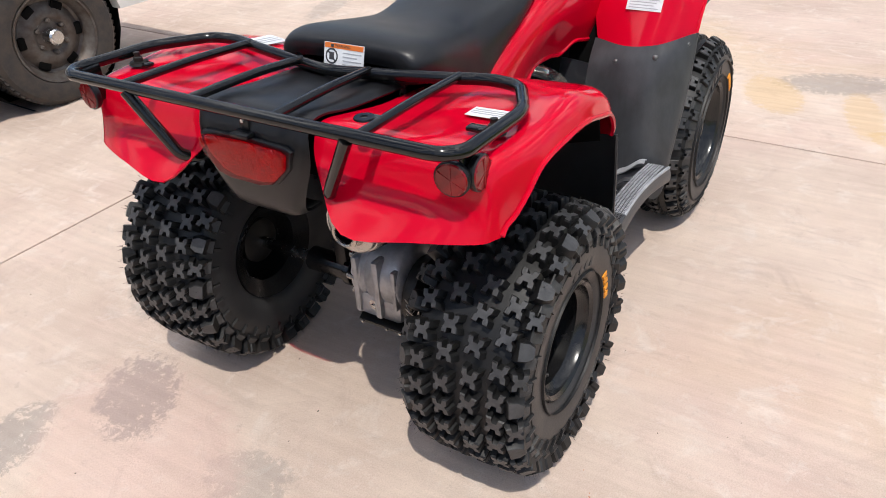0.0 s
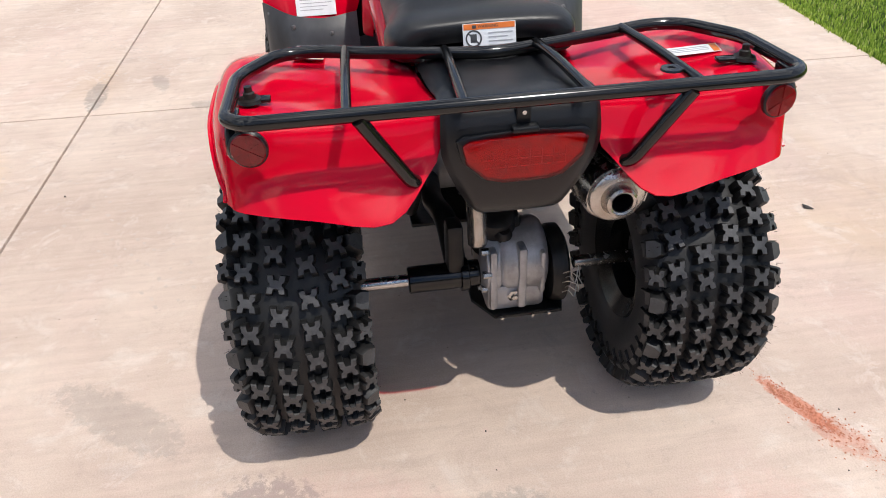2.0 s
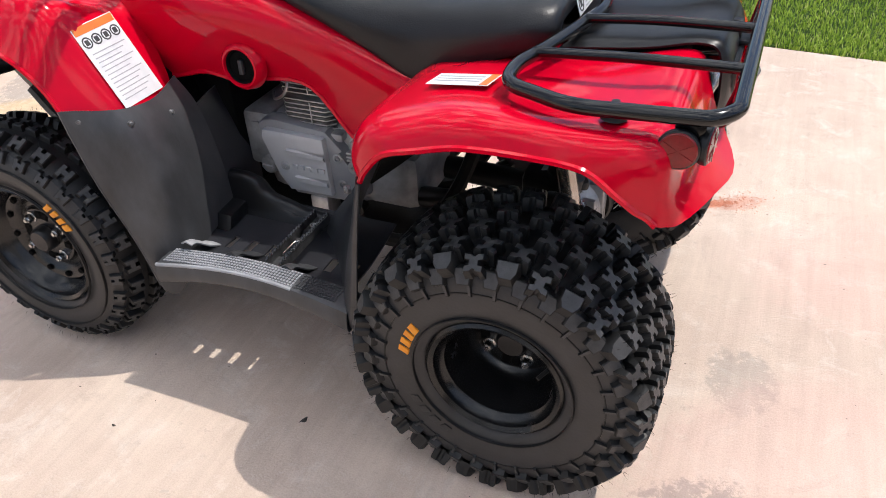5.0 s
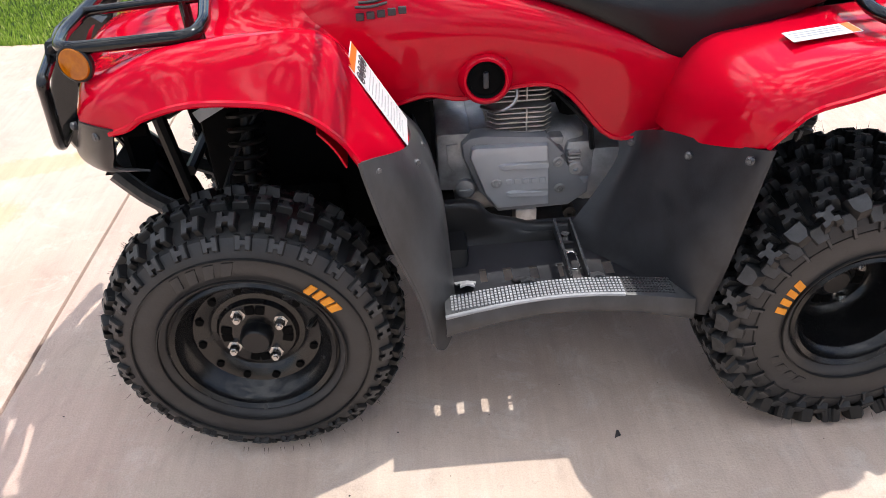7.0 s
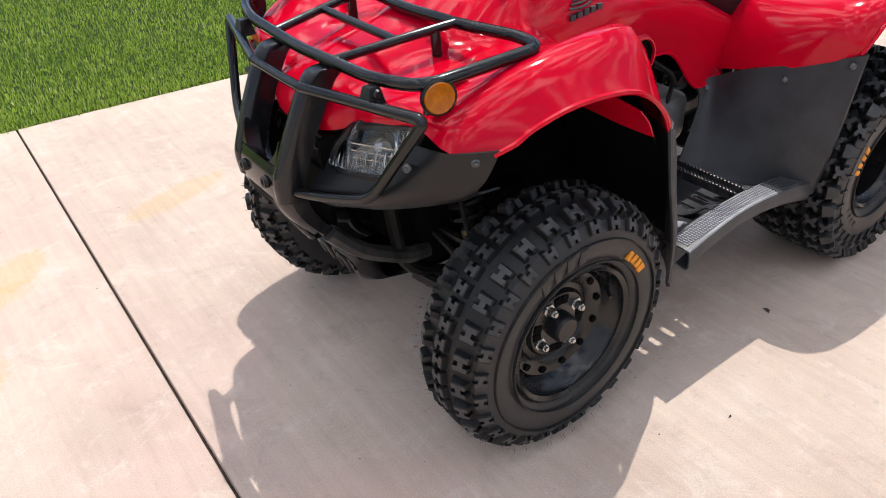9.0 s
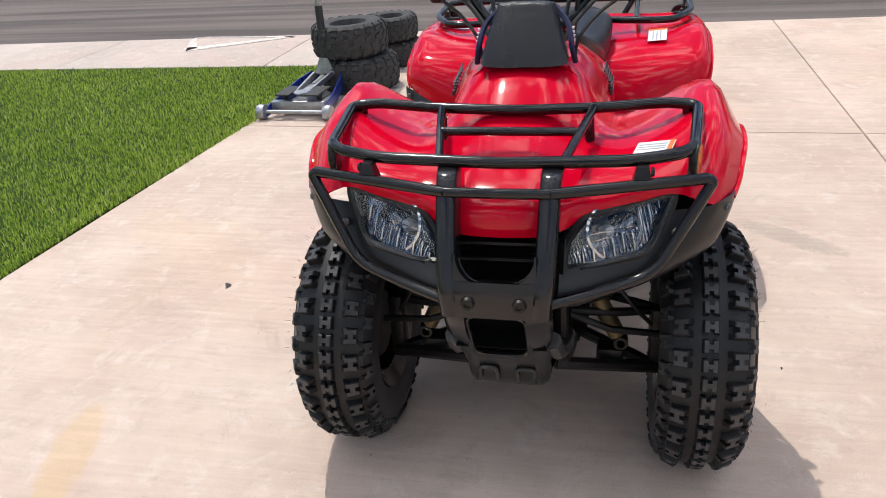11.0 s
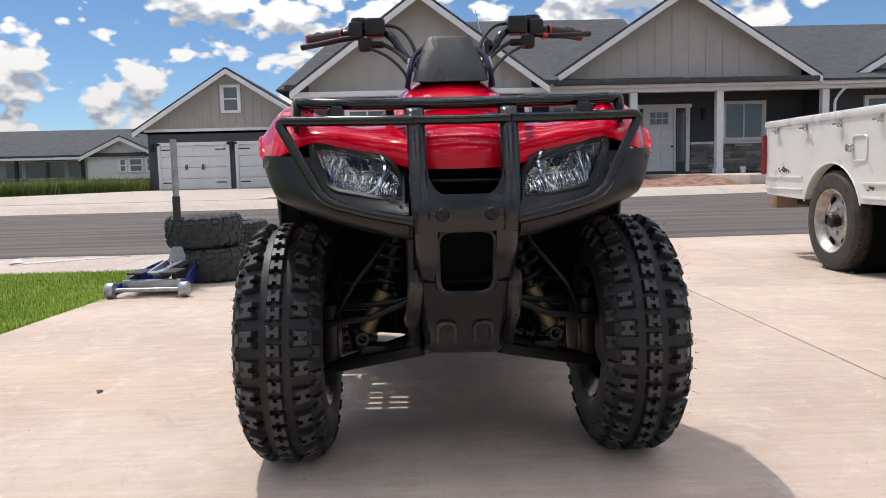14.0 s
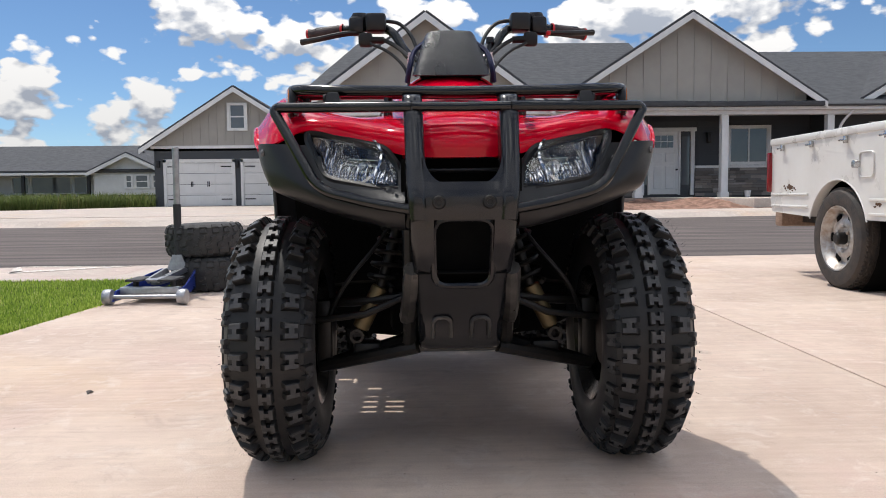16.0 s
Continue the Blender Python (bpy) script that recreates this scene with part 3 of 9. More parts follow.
driveway = thing("driveway", "pinkish tan broom-finished concrete driveway with stains and control joints", "driveway", kind="structure")
U_CUTS = [-11.6, -8.7, -5.8, -2.9, 0.0, 2.92, 5.6]
V_CUTS = [-6.6, -3.3, 0.0]
J = 0.004
for i in range(len(U_CUTS) - 1):
    for k in range(len(V_CUTS)):
        u0, u1 = U_CUTS[i] + J, U_CUTS[i + 1] - J
        bm = bmesh.new()
        if k < 2:
            v0, v1 = V_CUTS[k] + J, V_CUTS[k + 1] - J
            q = [at_slab(u0, v0), at_slab(u1, v0), at_slab(u1, v1), at_slab(u0, v1)]
        else:
            a, b = at_slab(u0, J), at_slab(u1, J)
            q = [a, b, (b[0] - 0.08, lawn_edge(b[0])), (a[0] - 0.08, lawn_edge(a[0]))]
        if i == len(U_CUTS) - 2:
            q[1], q[2] = (street_edge(q[1][1]), q[1][1]), (street_edge(q[2][1]), q[2][1])
        prism(bm, [(x, y, -0.11) for x, y in q], (0, 0, 1), 0.11, 0.004)
        part("slab", bm, SLAB, driveway)
bm = bmesh.new()
flat(bm, [(13.4, -3.2), (13.4, 8.0), (-3.4, 8.0), (-3.4, -1.6)], -0.118, -0.016)
part("joint_filler", bm, GAP, driveway, "dark dirt packed in the control joints")

# Lawn bed, walk and street.
bm = bmesh.new()
lawn = [(x, lawn_edge(x) - 0.004) for x in (-2.68, 0.0, 3.0, 13.0)] + [(13.0, -26.0), (-2.68, -26.0)]
flat(bm, lawn, -0.119, -0.006)
tagged(part("lawn_bed", bm, TURF), "mown green lawn beside the driveway", "lawn", kind="structure")

walk_way = thing("pavement", "pale concrete pavement along the street with a faded white paint mark", "pavement", kind="structure")
edges = [-1.72, -2.38, -4.2, -5.6, -7.2, -8.9, -10.7, -12.6, -26.0]
for a, b in zip(edges, edges[1:]):
    bm = bmesh.new()
    prism(bm, [(-2.695, a - J, -0.11), (street_edge(a), a - J, -0.11), (street_edge(b), b + J, -0.11), (-2.695, b + J, -0.11)], (0, 0, 1), 0.108, 0.004)
    part("slab", bm, FARSLAB, walk_way)
bm = bmesh.new()
for q in ([(-3.80, -3.52), (-3.68, -3.52), (-3.24, -3.32), (-3.36, -3.28)], [(-3.80, -3.52), (-3.82, -3.42), (-3.76, -2.55), (-3.72, -2.55)], [(-3.36, -3.4), (-3.24, -3.32), (-3.73, -2.55), (-3.79, -2.57)]):
    flat(bm, q, -0.001, 0.003)
part("paint_mark", bm, PAINTLINE, walk_way, "faded white painted arrow-like mark")


def far_edge(y):
    return -13.5 - 0.2 * max(0.0, min(12.0, y) + 3.0)


ys = [-120, -60, -30, -12, -8, -4, 0, 4, 8, 12, 30, 60, 120]
bm = bmesh.new()
prism(bm, [(street_edge(max(-26, min(26, y))) - 0.004, y, -0.115) for y in ys] + [(far_edge(y), y, -0.115) for y in ys[::-1]], (0, 0, 1), 0.085)
tagged(part("road", bm, ASPHALT), "worn grey-brown asphalt street with fine cracks", "road", kind="structure")

# Far kerb: a low rolled lip and the walk behind it.
bm = bmesh.new()
rows = []
for y in ys:
    x = far_edge(y)
    rows.append([(x + 0.25, y, -0.032), (x + 0.02, y, -0.02), (x - 0.14, y, 0.075), (x - 0.35, y, 0.10), (x - 2.0, y, 0.11), (x - 2.0, y, -0.1)])
sheet(bm, rows, 0.0, smooth=False)
tagged(part("kerb", bm, FARSLAB), "pale pinkish concrete kerb and walk across the street", "kerb", kind="structure")
bm = bmesh.new()
flat(bm, [(far_edge(-26) - 1.98, -26), (far_edge(-12) - 1.98, -12), (far_edge(-3.9) - 1.98, -3.9), (-22.9, -3.6), (-33.9, -3.4), (-33.9, -12.6), (-27.0, -15.5), (-20.5, -26)], -0.1, 0.118)
tagged(part("far_driveway", bm, FARSLAB), "wide pale concrete driveway before a garage", "driveway", kind="structure")
bm = bmesh.new()
rows = []
for i in range(25):
    r = []
    for k in range(61):
        y = -3.88 + k * 0.42
        x0 = far_edge(y) - 1.99
        x = x0 + (-25.4 - x0) * i / 24
        edge = min(1.0, i / 3.0) * min(1.0, k / 3)
        r.append((x, y, 0.10 + edge * (0.22 * noise.noise((x * 0.5, y * 0.5, 3)) + 0.10 * noise.noise((x * 1.7, y * 1.7, 1)) + 0.12)))
    rows.append(r)
sheet(bm, rows, 0.0, smooth=False)
tagged(part("dirt_bed", bm, DIRT), "bare red dirt yard heaped before the house", "dirt", kind="structure")
bm = bmesh.new()
prism(bm, [(-25.0, 8.3, 0.1), (-25.0, 10.4, 0.1), (-18.4, 10.9, 0.1), (-18.1, 9.2, 0.1)], (0, 0, 1), 0.28, 0.02)
tagged(part("front_path", bm, FARSLAB), "pale concrete path leading to the porch", "path", kind="structure")


def blades(name, region, count, height, width, seed, mat, label, category, z=-0.006):
    """Grass as many thin bent blades."""
    rng = np.random.default_rng(seed)
    xy = region(rng, count)
    n = len(xy)
    a, lean = rng.uniform(0, 2 * np.pi, n), rng.uniform(0.1, 0.75, n)
    h, w = height * rng.uniform(0.55, 1.25, n), width * rng.uniform(0.6, 1.3, n)
    way = np.stack([np.cos(a), np.sin(a)], 1)
    side = np.stack([-way[:, 1], way[:, 0]], 1)
    v = np.zeros((n, 5, 3))
    v[:, 0, :2], v[:, 1, :2] = xy - side * w[:, None] / 2, xy + side * w[:, None] / 2
    v[:, 2, :2] = xy + side * w[:, None] * 0.36 + way * (h * lean * 0.35)[:, None]
    v[:, 3, :2] = xy - side * w[:, None] * 0.36 + way * (h * lean * 0.35)[:, None]
    v[:, 4, :2] = xy + way * (h * lean)[:, None]
    v[:, :2, 2], v[:, 2:4, 2], v[:, 4, 2] = z, z + (h * 0.6)[:, None], z + h * (1 - 0.3 * lean)
    base = np.arange(n) * 5
    me = bpy.data.meshes.new(name)
    faces = np.concatenate([np.stack([base, base + 1, base + 2, base + 3], 1).tolist(), ]).tolist() + np.stack([base + 3, base + 2, base + 4], 1).tolist()
    me.from_pydata(v.reshape(-1, 3).tolist(), [], faces)
    me.materials.append(mat)
    return tagged(new(name, me), label, category, kind="stuff")


def grass_material(name, dark, light, dry):
    m = bpy.data.materials.new(name)
    m.use_nodes = True
    n, l = m.node_tree.nodes, m.node_tree.links
    b = n["Principled BSDF"]
    geo, ramp, tc, patch, mx = n.new("ShaderNodeNewGeometry"), n.new("ShaderNodeValToRGB"), n.new("ShaderNodeTexCoord"), n.new("ShaderNodeTexNoise"), n.new("ShaderNodeMixRGB")
    ramp.color_ramp.elements[0].color, ramp.color_ramp.elements[1].color = (*dark, 1), (*light, 1)
    e = ramp.color_ramp.elements.new(0.93)
    e.color = (*light, 1)
    ramp.color_ramp.elements[-1].color = (*dry, 1)
    l.new(geo.outputs["Random Per Island"], ramp.inputs[0])
    patch.inputs["Scale"].default_value, patch.inputs["Detail"].default_value = 1.6, 4
    l.new(tc.outputs["Object"], patch.inputs["Vector"])
    mx.blend_type = "MULTIPLY"
    mx.inputs[0].default_value = 0.45
    pr = n.new("ShaderNodeValToRGB")
    pr.color_ramp.elements[0].position, pr.color_ramp.elements[1].position = 0.35, 0.65
    pr.color_ramp.elements[0].color, pr.color_ramp.elements[1].color = (0.5, 0.62, 0.4, 1), (1, 1, 1, 1)
    l.new(patch.outputs["Fac"], pr.inputs[0])
    l.new(ramp.outputs[0], mx.inputs[1])
    l.new(pr.outputs[0], mx.inputs[2])
    l.new(mx.outputs[0], b.inputs["Base Color"])
    b.inputs["Roughness"].default_value = 0.6
    b.inputs["Specular IOR Level"].default_value = 0.3
    thin, blend = n.new("ShaderNodeBsdfTranslucent"), n.new("ShaderNodeMixShader")
    blend.inputs[0].default_value = 0.4
    l.new(mx.outputs[0], thin.inputs[0])
    l.new(b.outputs[0], blend.inputs[1])
    l.new(thin.outputs[0], blend.inputs[2])
    l.new(blend.outputs[0], n["Material Output"].inputs["Surface"])
    return m


GRASS = grass_material("lawn_grass", (0.15, 0.27, 0.02), (0.56, 0.68, 0.12), (0.84, 0.78, 0.36))
WEED = grass_material("roadside_weeds", (0.08, 0.12, 0.03), (0.22, 0.25, 0.08), (0.36, 0.30, 0.14))


def lawn_near(rng, count):
    x, d = rng.uniform(-2.65, 5.2, count), 6.2 * rng.uniform(0, 1, count) ** 1.35
    return np.stack([x, lawn_edge(x) - d + 0.012 * rng.standard_normal(count)], 1)


def lawn_far(rng, count):
    x, y = rng.uniform(-2.65, 9.0, count), rng.uniform(-16.0, -7.5, count)
    return np.stack([x, y], 1)


blades("lawn_grass", lawn_near, 230000, 0.027, 0.0052, 5, GRASS, "short bright green mown lawn grass", "grass")
blades("lawn_grass", lawn_far, 45000, 0.045, 0.014, 6, GRASS, "short green lawn grass further from the driveway", "grass")


def weeds_region(rng, count):
    y = rng.uniform(-30.0, -12.8, count)
    x = -34.2 + 0.85 * (y + 12.8) * -0.28 + rng.uniform(-3.4, 1.2, count) * (0.5 + (y + 30) / 25)
    return np.stack([x, y], 1)


blades("weed_grass", weeds_region, 30000, 0.85, 0.040, 8, WEED, "tall yellow-green weeds along a lot line", "weeds", z=-0.1)


def field_region(rng, count):
    return np.stack([rng.uniform(-43, -27, count), rng.uniform(-40, -14.5, count)], 1)


blades("field_grass", field_region, 16000, 0.16, 0.06, 9, WEED, "short dry grass of a neighbouring lot", "grass", z=-0.12)


# ---- houses across the street ----


def wall_plate(parent, x, y0, y1, z0, z1, mat, name="wall", depth=0.25, label=""):
    bm = bmesh.new()
    box(bm, (x - depth, y0, z0), (x, y1, z1))
    return part(name, bm, mat, parent, label)


def window_unit(parent, x, y0, y1, z0, z1, sashes=2, rails=0, trim=0.13):
    """A framed window set proud of the wall: trim boards, sash bars and panes."""
    bm = bmesh.new()
    for lo, hi in (((y0 - trim, z1), (y1 + trim, z1 + trim)), ((y0 - trim, z0 - trim), (y1 + trim, z0)), ((y0 - trim, z0), (y0, z1)), ((y1, z0), (y1 + trim, z1))):
        box(bm, (x - 0.05, lo[0], lo[1]), (x + 0.06, hi[0], hi[1]), 0.006, seg=1)
    win = part("window", bm, HOUSEWHITE, parent, "white framed window")
    bm = bmesh.new()
    for k in range(1, sashes):
        y = y0 + (y1 - y0) * k / sashes
        box(bm, (x - 0.02, y - 0.03, z0), (x + 0.035, y + 0.03, z1))
    for k in range(1, rails + 1):
        z = z0 + (z1 - z0) * k / (rails + 1)
        box(bm, (x - 0.02, y0, z - 0.03), (x + 0.034, y1, z + 0.03))
    for a, b in ((y0, y0 + 0.04), (y1 - 0.04, y1)):
        box(bm, (x - 0.02, a, z0), (x + 0.033, b, z1))
    pieces("sash_bar", bm, HOUSEWHITE, win)
    for k in range(sashes):
        bm = bmesh.new()
        a, b = y0 + (y1 - y0) * k / sashes, y0 + (y1 - y0) * (k + 1) / sashes
        box(bm, (x - 0.03, a + 0.02, z0), (x + 0.012, b - 0.02, z1))
        part("pane", bm, WINDOWGLASS, win)
    return win


def roof_slab(parent, corners, thick=0.16, mat=None, name="roof"):
    bm = bmesh.new()
    a, b, c = (Vector(p) for p in corners[:3])
    n = (b - a).cross(c - a).normalized()
    if n.z < 0:
        n = -n
    prism(bm, corners, n, thick)
    return part(name, bm, mat or SHINGLE, parent)


def gable(parent, x, y0, y1, z_eave, z_top, back, siding, over=0.55, battens=0.0, wall_y=None, name="gable"):
    """A gable that faces the street: end wall, two roof slopes running back, white rakes."""
    ym = (y0 + y1) / 2
    bm = bmesh.new()
    w0, w1 = wall_y or (y0 + over, y1 - over)
    s = (z_top - z_eave) / (ym - y0)
    zi = z_eave + (w0 - y0) * s - 0.06
    prism(bm, [(x, w0, z_eave - 0.1), (x, w1, z_eave - 0.1), (x, w1, zi), (x, ym, z_top - 0.06), (x, w0, zi)], (-1, 0, 0), 0.25)
    g = part(name, bm, siding, parent, "greige board-and-batten gable end" if battens else "")
    if battens:
        y = w0 + battens / 2
        while y < w1:
            top = z_top - abs(y - ym) * s - 0.2
            if top > z_eave + 0.1:
                bm = bmesh.new()
                box(bm, (x, y - 0.025, z_eave), (x + 0.03, y + 0.025, top))
                part("batten", bm, siding, g)
            y += battens
    for sgn, ye in ((1, y0), (-1, y1)):
        roof_slab(parent, [(x + 0.45, ye, z_eave), (x + 0.45, ym, z_top), (back, ym, z_top), (back, ye, z_eave)], 0.07)
        bm = bmesh.new()
        prism(bm, [(x + 0.44, ye, z_eave - 0.02), (x + 0.44, ym, z_top - 0.02), (x + 0.44, ym, z_top - 0.25), (x + 0.44, ye, z_eave - 0.25)], (1, 0, 0), 0.05)
        part("rake_board", bm, HOUSEWHITE, parent)
        bm = bmesh.new()
        prism(bm, [(x + 0.40, ye, z_eave - 0.03), (x + 0.40, ym, z_top - 0.03), (x, ym, z_top - 0.03), (x, ye, z_eave - 0.03)], (0, 0, -1), 0.03)
        part("soffit", bm, HOUSEWHITE, parent)
    return g


def lap_courses(parent, x, y0, y1, z0, z1, mat, step=0.19, gaps=()):
    """Horizontal siding boards, each tilted out at its foot."""
    z = z0
    while z < z1 - 0.02:
        top = min(z + step, z1)
        spans = [(y0, y1)]
        for ga, gb, gz0, gz1 in gaps:
            if z < gz1 and top > gz0:
                spans = [s for a, b in spans for s in ((a, min(b, ga)), (max(a, gb), b)) if s[1] - s[0] > 0.05]
        for a, b in spans:
            bm = bmesh.new()
            prism(bm, [(x - 0.01, a, z), (x + 0.035, a, z), (x + 0.008, a, top + 0.005), (x - 0.01, a, top + 0.005)], (0, 1, 0), b - a)
            part("siding_board", bm, mat, parent)
        z += step


house = thing("house", "single-storey charcoal house with stone wainscot, grey shingle roof and white-posted porch", "house", at=pose(-25, 6, 0.1))
house.matrix_basis = Matrix.Identity(4)
W = wall_plate(house, -27.2, 3.9, 15.6, 0.1, 3.6, SIDING, label="charcoal siding porch wall")
lap_courses(W, -27.2, 3.9, 15.3, 1.62, 3.6, SIDING, gaps=((8.5, 10.9, 0, 3.3), (5.1, 7.1, 0, 3.3), (11.9, 14.0, 0, 3.3)))
for a, b in ((3.9, 8.55), (10.8, 15.3)):
    bm = bmesh.new()
    box(bm, (-27.3, a, 0.4), (-27.14, b, 1.50))
    part("stone_wainscot", bm, GAP, W, "mortar bed of the wainscot")
    stone_courses(W, -27.12, a, b, 0.4, 1.50, int(a))
    bm = bmesh.new()
    box(bm, (-27.3, a, 1.50), (-27.05, b, 1.60), 0.01, seg=1)
    part("stone_cap", bm, HOUSEWHITE, W)
window_unit(house, -27.18, 5.33, 6.86, 1.72, 3.02)
window_unit(house, -27.18, 12.2, 13.7, 1.74, 3.04)
bm = bmesh.new()
for lo, hi in (((8.62, 0.45), (8.78, 2.95)), ((10.62, 0.45), (10.78, 2.95)), ((8.55, 2.95), (10.85, 3.10)), ((10.14, 0.45), (10.22, 2.95)), ((8.92, 0.45), (9.0, 2.95))):
    box(bm, (-27.24, lo[0], lo[1]), (-27.12, hi[0], hi[1]), 0.006, seg=1)
door = part("front_door", bm, HOUSEWHITE, house, "white front door with small upper panes and sidelights")
bm = bmesh.new()
box(bm, (-27.22, 9.0, 0.48), (-27.16, 10.14, 2.95), 0.006, seg=1)
for z0, z1 in ((0.7, 1.6), (1.75, 2.1)):
    for y0, y1 in ((9.15, 9.5), (9.62, 10.0)):
        box(bm, (-27.17, y0, z0), (-27.145, y1, z1), 0.01, seg=1)
part("door_leaf", bm, HOUSEWHITE, door)
for k in range(3):
    for j in range(2):
        bm = bmesh.new()
        box(bm, (-27.17, 9.2 + k * 0.25, 2.32 + j * 0.25), (-27.15, 9.42 + k * 0.25, 2.54 + j * 0.25))
        part("pane", bm, WINDOWGLASS, door)
for y0, y1 in ((10.26, 10.58), (8.80, 8.90)):
    bm = bmesh.new()
    box(bm, (-27.2, y0, 0.85), (-27.15, y1, 2.75))
    part("pane", bm, WINDOWGLASS, door)
bm = bmesh.new()
rod(bm, (-27.15, 10.06, 1.45), (-27.08, 10.06, 1.45), 0.04, seg=8)
part("door_handle", bm, DARKMETAL, door)
for y in (7.99, 11.32):
    bm = bmesh.new()
    box(bm, (-27.17, y - 0.07, 2.5), (-27.02, y + 0.07, 2.85), 0.02)
    box(bm, (-27.17, y - 0.09, 2.85), (-27.0, y + 0.09, 2.9), 0.01)
    part("wall_lantern", bm, DARKMETAL, house, "black wall lantern")
bm = bmesh.new()
box(bm, (-27.1, 3.9, 0.1), (-24.75, 15.6, 0.36), 0.02)
part("porch_floor", bm, PORCHDECK, house)
for y in (4.04, 7.9, 11.08, 15.0):
    bm = bmesh.new()
    box(bm, (-25.12, y - 0.13, 0.36), (-24.86, y + 0.13, 3.36), 0.015, seg=1)
    box(bm, (-25.15, y - 0.16, 0.36), (-24.83, y + 0.16, 0.55), 0.01, seg=1)
    part("porch_post", bm, HOUSEWHITE, house, "white square porch post")
bm = bmesh.new()
box(bm, (-25.2, 3.5, 3.36), (-24.8, 24.0, 3.66), 0.01, seg=1)
part("porch_beam", bm, HOUSEWHITE, house)
bm = bmesh.new()
box(bm, (-24.78, 3.4, 3.50), (-24.62, 24.0, 3.64), 0.03)
part("gutter", bm, HOUSEWHITE, house)
bm = bmesh.new()
tube(bm, rounded([(-24.7, 15.75, 3.5), (-24.9, 15.5, 3.15), (-24.9, 15.35, 2.9), (-24.9, 15.35, 0.3)], 0.1), 0.05, 6)
part("downspout", bm, HOUSEWHITE, house)
roof_slab(house, [(-24.55, -4.9, 3.62), (-24.55, 9.7, 3.62), (-33.0, 9.7, 7.45), (-33.0, -2.9, 7.45)], 0.08)
roof_slab(house, [(-24.55, 9.7, 3.62), (-24.55, 24.3, 3.62), (-33.0, 24.3, 7.0), (-33.0, 9.7, 7.0)], 0.08)
roof_slab(house, [(-24.55, -4.9, 3.62), (-33.0, -2.9, 7.45), (-41.5, -4.9, 3.62)], 0.08)
roof_slab(house, [(-41.5, -4.9, 3.62), (-41.5, 24.3, 3.62), (-33.0, 24.3, 7.0), (-33.0, -2.9, 7.0)], 0.08)
gable(house, -24.95, 4.75, 14.65, 3.78, 6.98, -31.5, BOARD, battens=0.62)
bm = bmesh.new()
box(bm, (-24.9, 4.9, 3.62), (-24.45, 14.55, 3.80), 0.02)
part("gable_skirt_roof", bm, SHINGLE, house)
wall_plate(house, -26.0, 15.6, 24.0, 0.1, 3.6, SIDING, label="charcoal siding wing")
wall_plate(house, -26.02, 15.42, 15.598, 0.1, 3.6, SIDING, name="side_wall", depth=1.2)
window_unit(house, -25.97, 17.2, 18.9, 1.75, 3.05)
gable(house, -25.6, 16.0, 24.6, 3.75, 6.3, -31.0, BOARD, battens=0.62)
bm = bmesh.new()
box(bm, (-26.1, 15.6, 0.1), (-25.95, 24.0, 1.5))
part("stone_wainscot", bm, GAP, house, "mortar bed of the wainscot")
stone_courses(house, -25.93, 15.6, 24.0, 0.1, 1.5, 5)
WING = wall_plate(house, -23.2, -3.75, 3.85, 0.05, 3.35, SIDING, depth=0.4, label="charcoal siding projecting wing")
lap_courses(WING, -23.2, -3.6, 3.7, 1.6, 3.3, SIDING, gaps=((-2.45, -0.9, 0, 3.3), (1.1, 2.65, 0, 3.3)))
bm = bmesh.new()
box(bm, (-23.3, -3.6, 0.3), (-23.14, 3.7, 1.44))
part("stone_wainscot", bm, GAP, WING, "mortar bed of the wainscot")
stone_courses(WING, -23.12, -3.6, 3.7, 0.3, 1.44, 7)
bm = bmesh.new()
box(bm, (-23.3, -3.78, 0.0), (-23.06, 3.86, 0.32))
part("footing", bm, FARSLAB, WING)
bm = bmesh.new()
box(bm, (-23.3, -3.7, 1.44), (-23.04, 3.8, 1.55), 0.01, seg=1)
part("stone_cap", bm, HOUSEWHITE, WING)
for y in (-3.75, 3.7):
    bm = bmesh.new()
    box(bm, (-23.35, y - 0.06, 0.3), (-23.12, y + 0.12, 3.35), 0.01, seg=1)
    part("corner_board", bm, HOUSEWHITE, WING)
window_unit(house, -23.17, -2.3, -1.03, 1.65, 2.75)
window_unit(house, -23.17, 1.25, 2.5, 1.65, 2.75)
wall_plate(house, -23.6, -3.7, -3.45, 0.05, 3.3, SIDING, name="side_wall", depth=12)
wall_plate(house, -23.6, 3.55, 3.8, 0.05, 3.3, SIDING, name="side_wall", depth=3.7)
bm = bmesh.new()
box(bm, (-23.3, -4.2, 3.22), (-22.85, 4.4, 3.40), 0.02)
part("wing_fascia", bm, HOUSEWHITE, house)
gable(house, -23.15, -4.15, 4.45, 3.42, 6.58, -31.0, BOARD, battens=0.62)
roof_slab(house, [(-24.0, -4.55, 3.62), (-24.0, 5.0, 3.62), (-33.0, 5.0, 6.75), (-33.0, -2.2, 6.75)])
bm = bmesh.new()
for y0, y1, z0, z1 in ((-27.2, -27.05, 0.36, 0.6),):
    rod(bm, (-25.0, 12.0, 0.36), (-25.0, 12.0, 0.6), 0.09, 0.12, seg=10)
tagged(part("flower_pot", bm, HOUSEWHITE), "small white plant pot on the porch edge", "pot")
bm = bmesh.new()
tube(bm, [(-27.5, 2.9, 4.6), (-27.4, 2.4, 6.9)], 0.018, 5)
tagged(part("whip_aerial", bm, HOUSEWHITE, house), "thin pale aerial leaning on the roof")

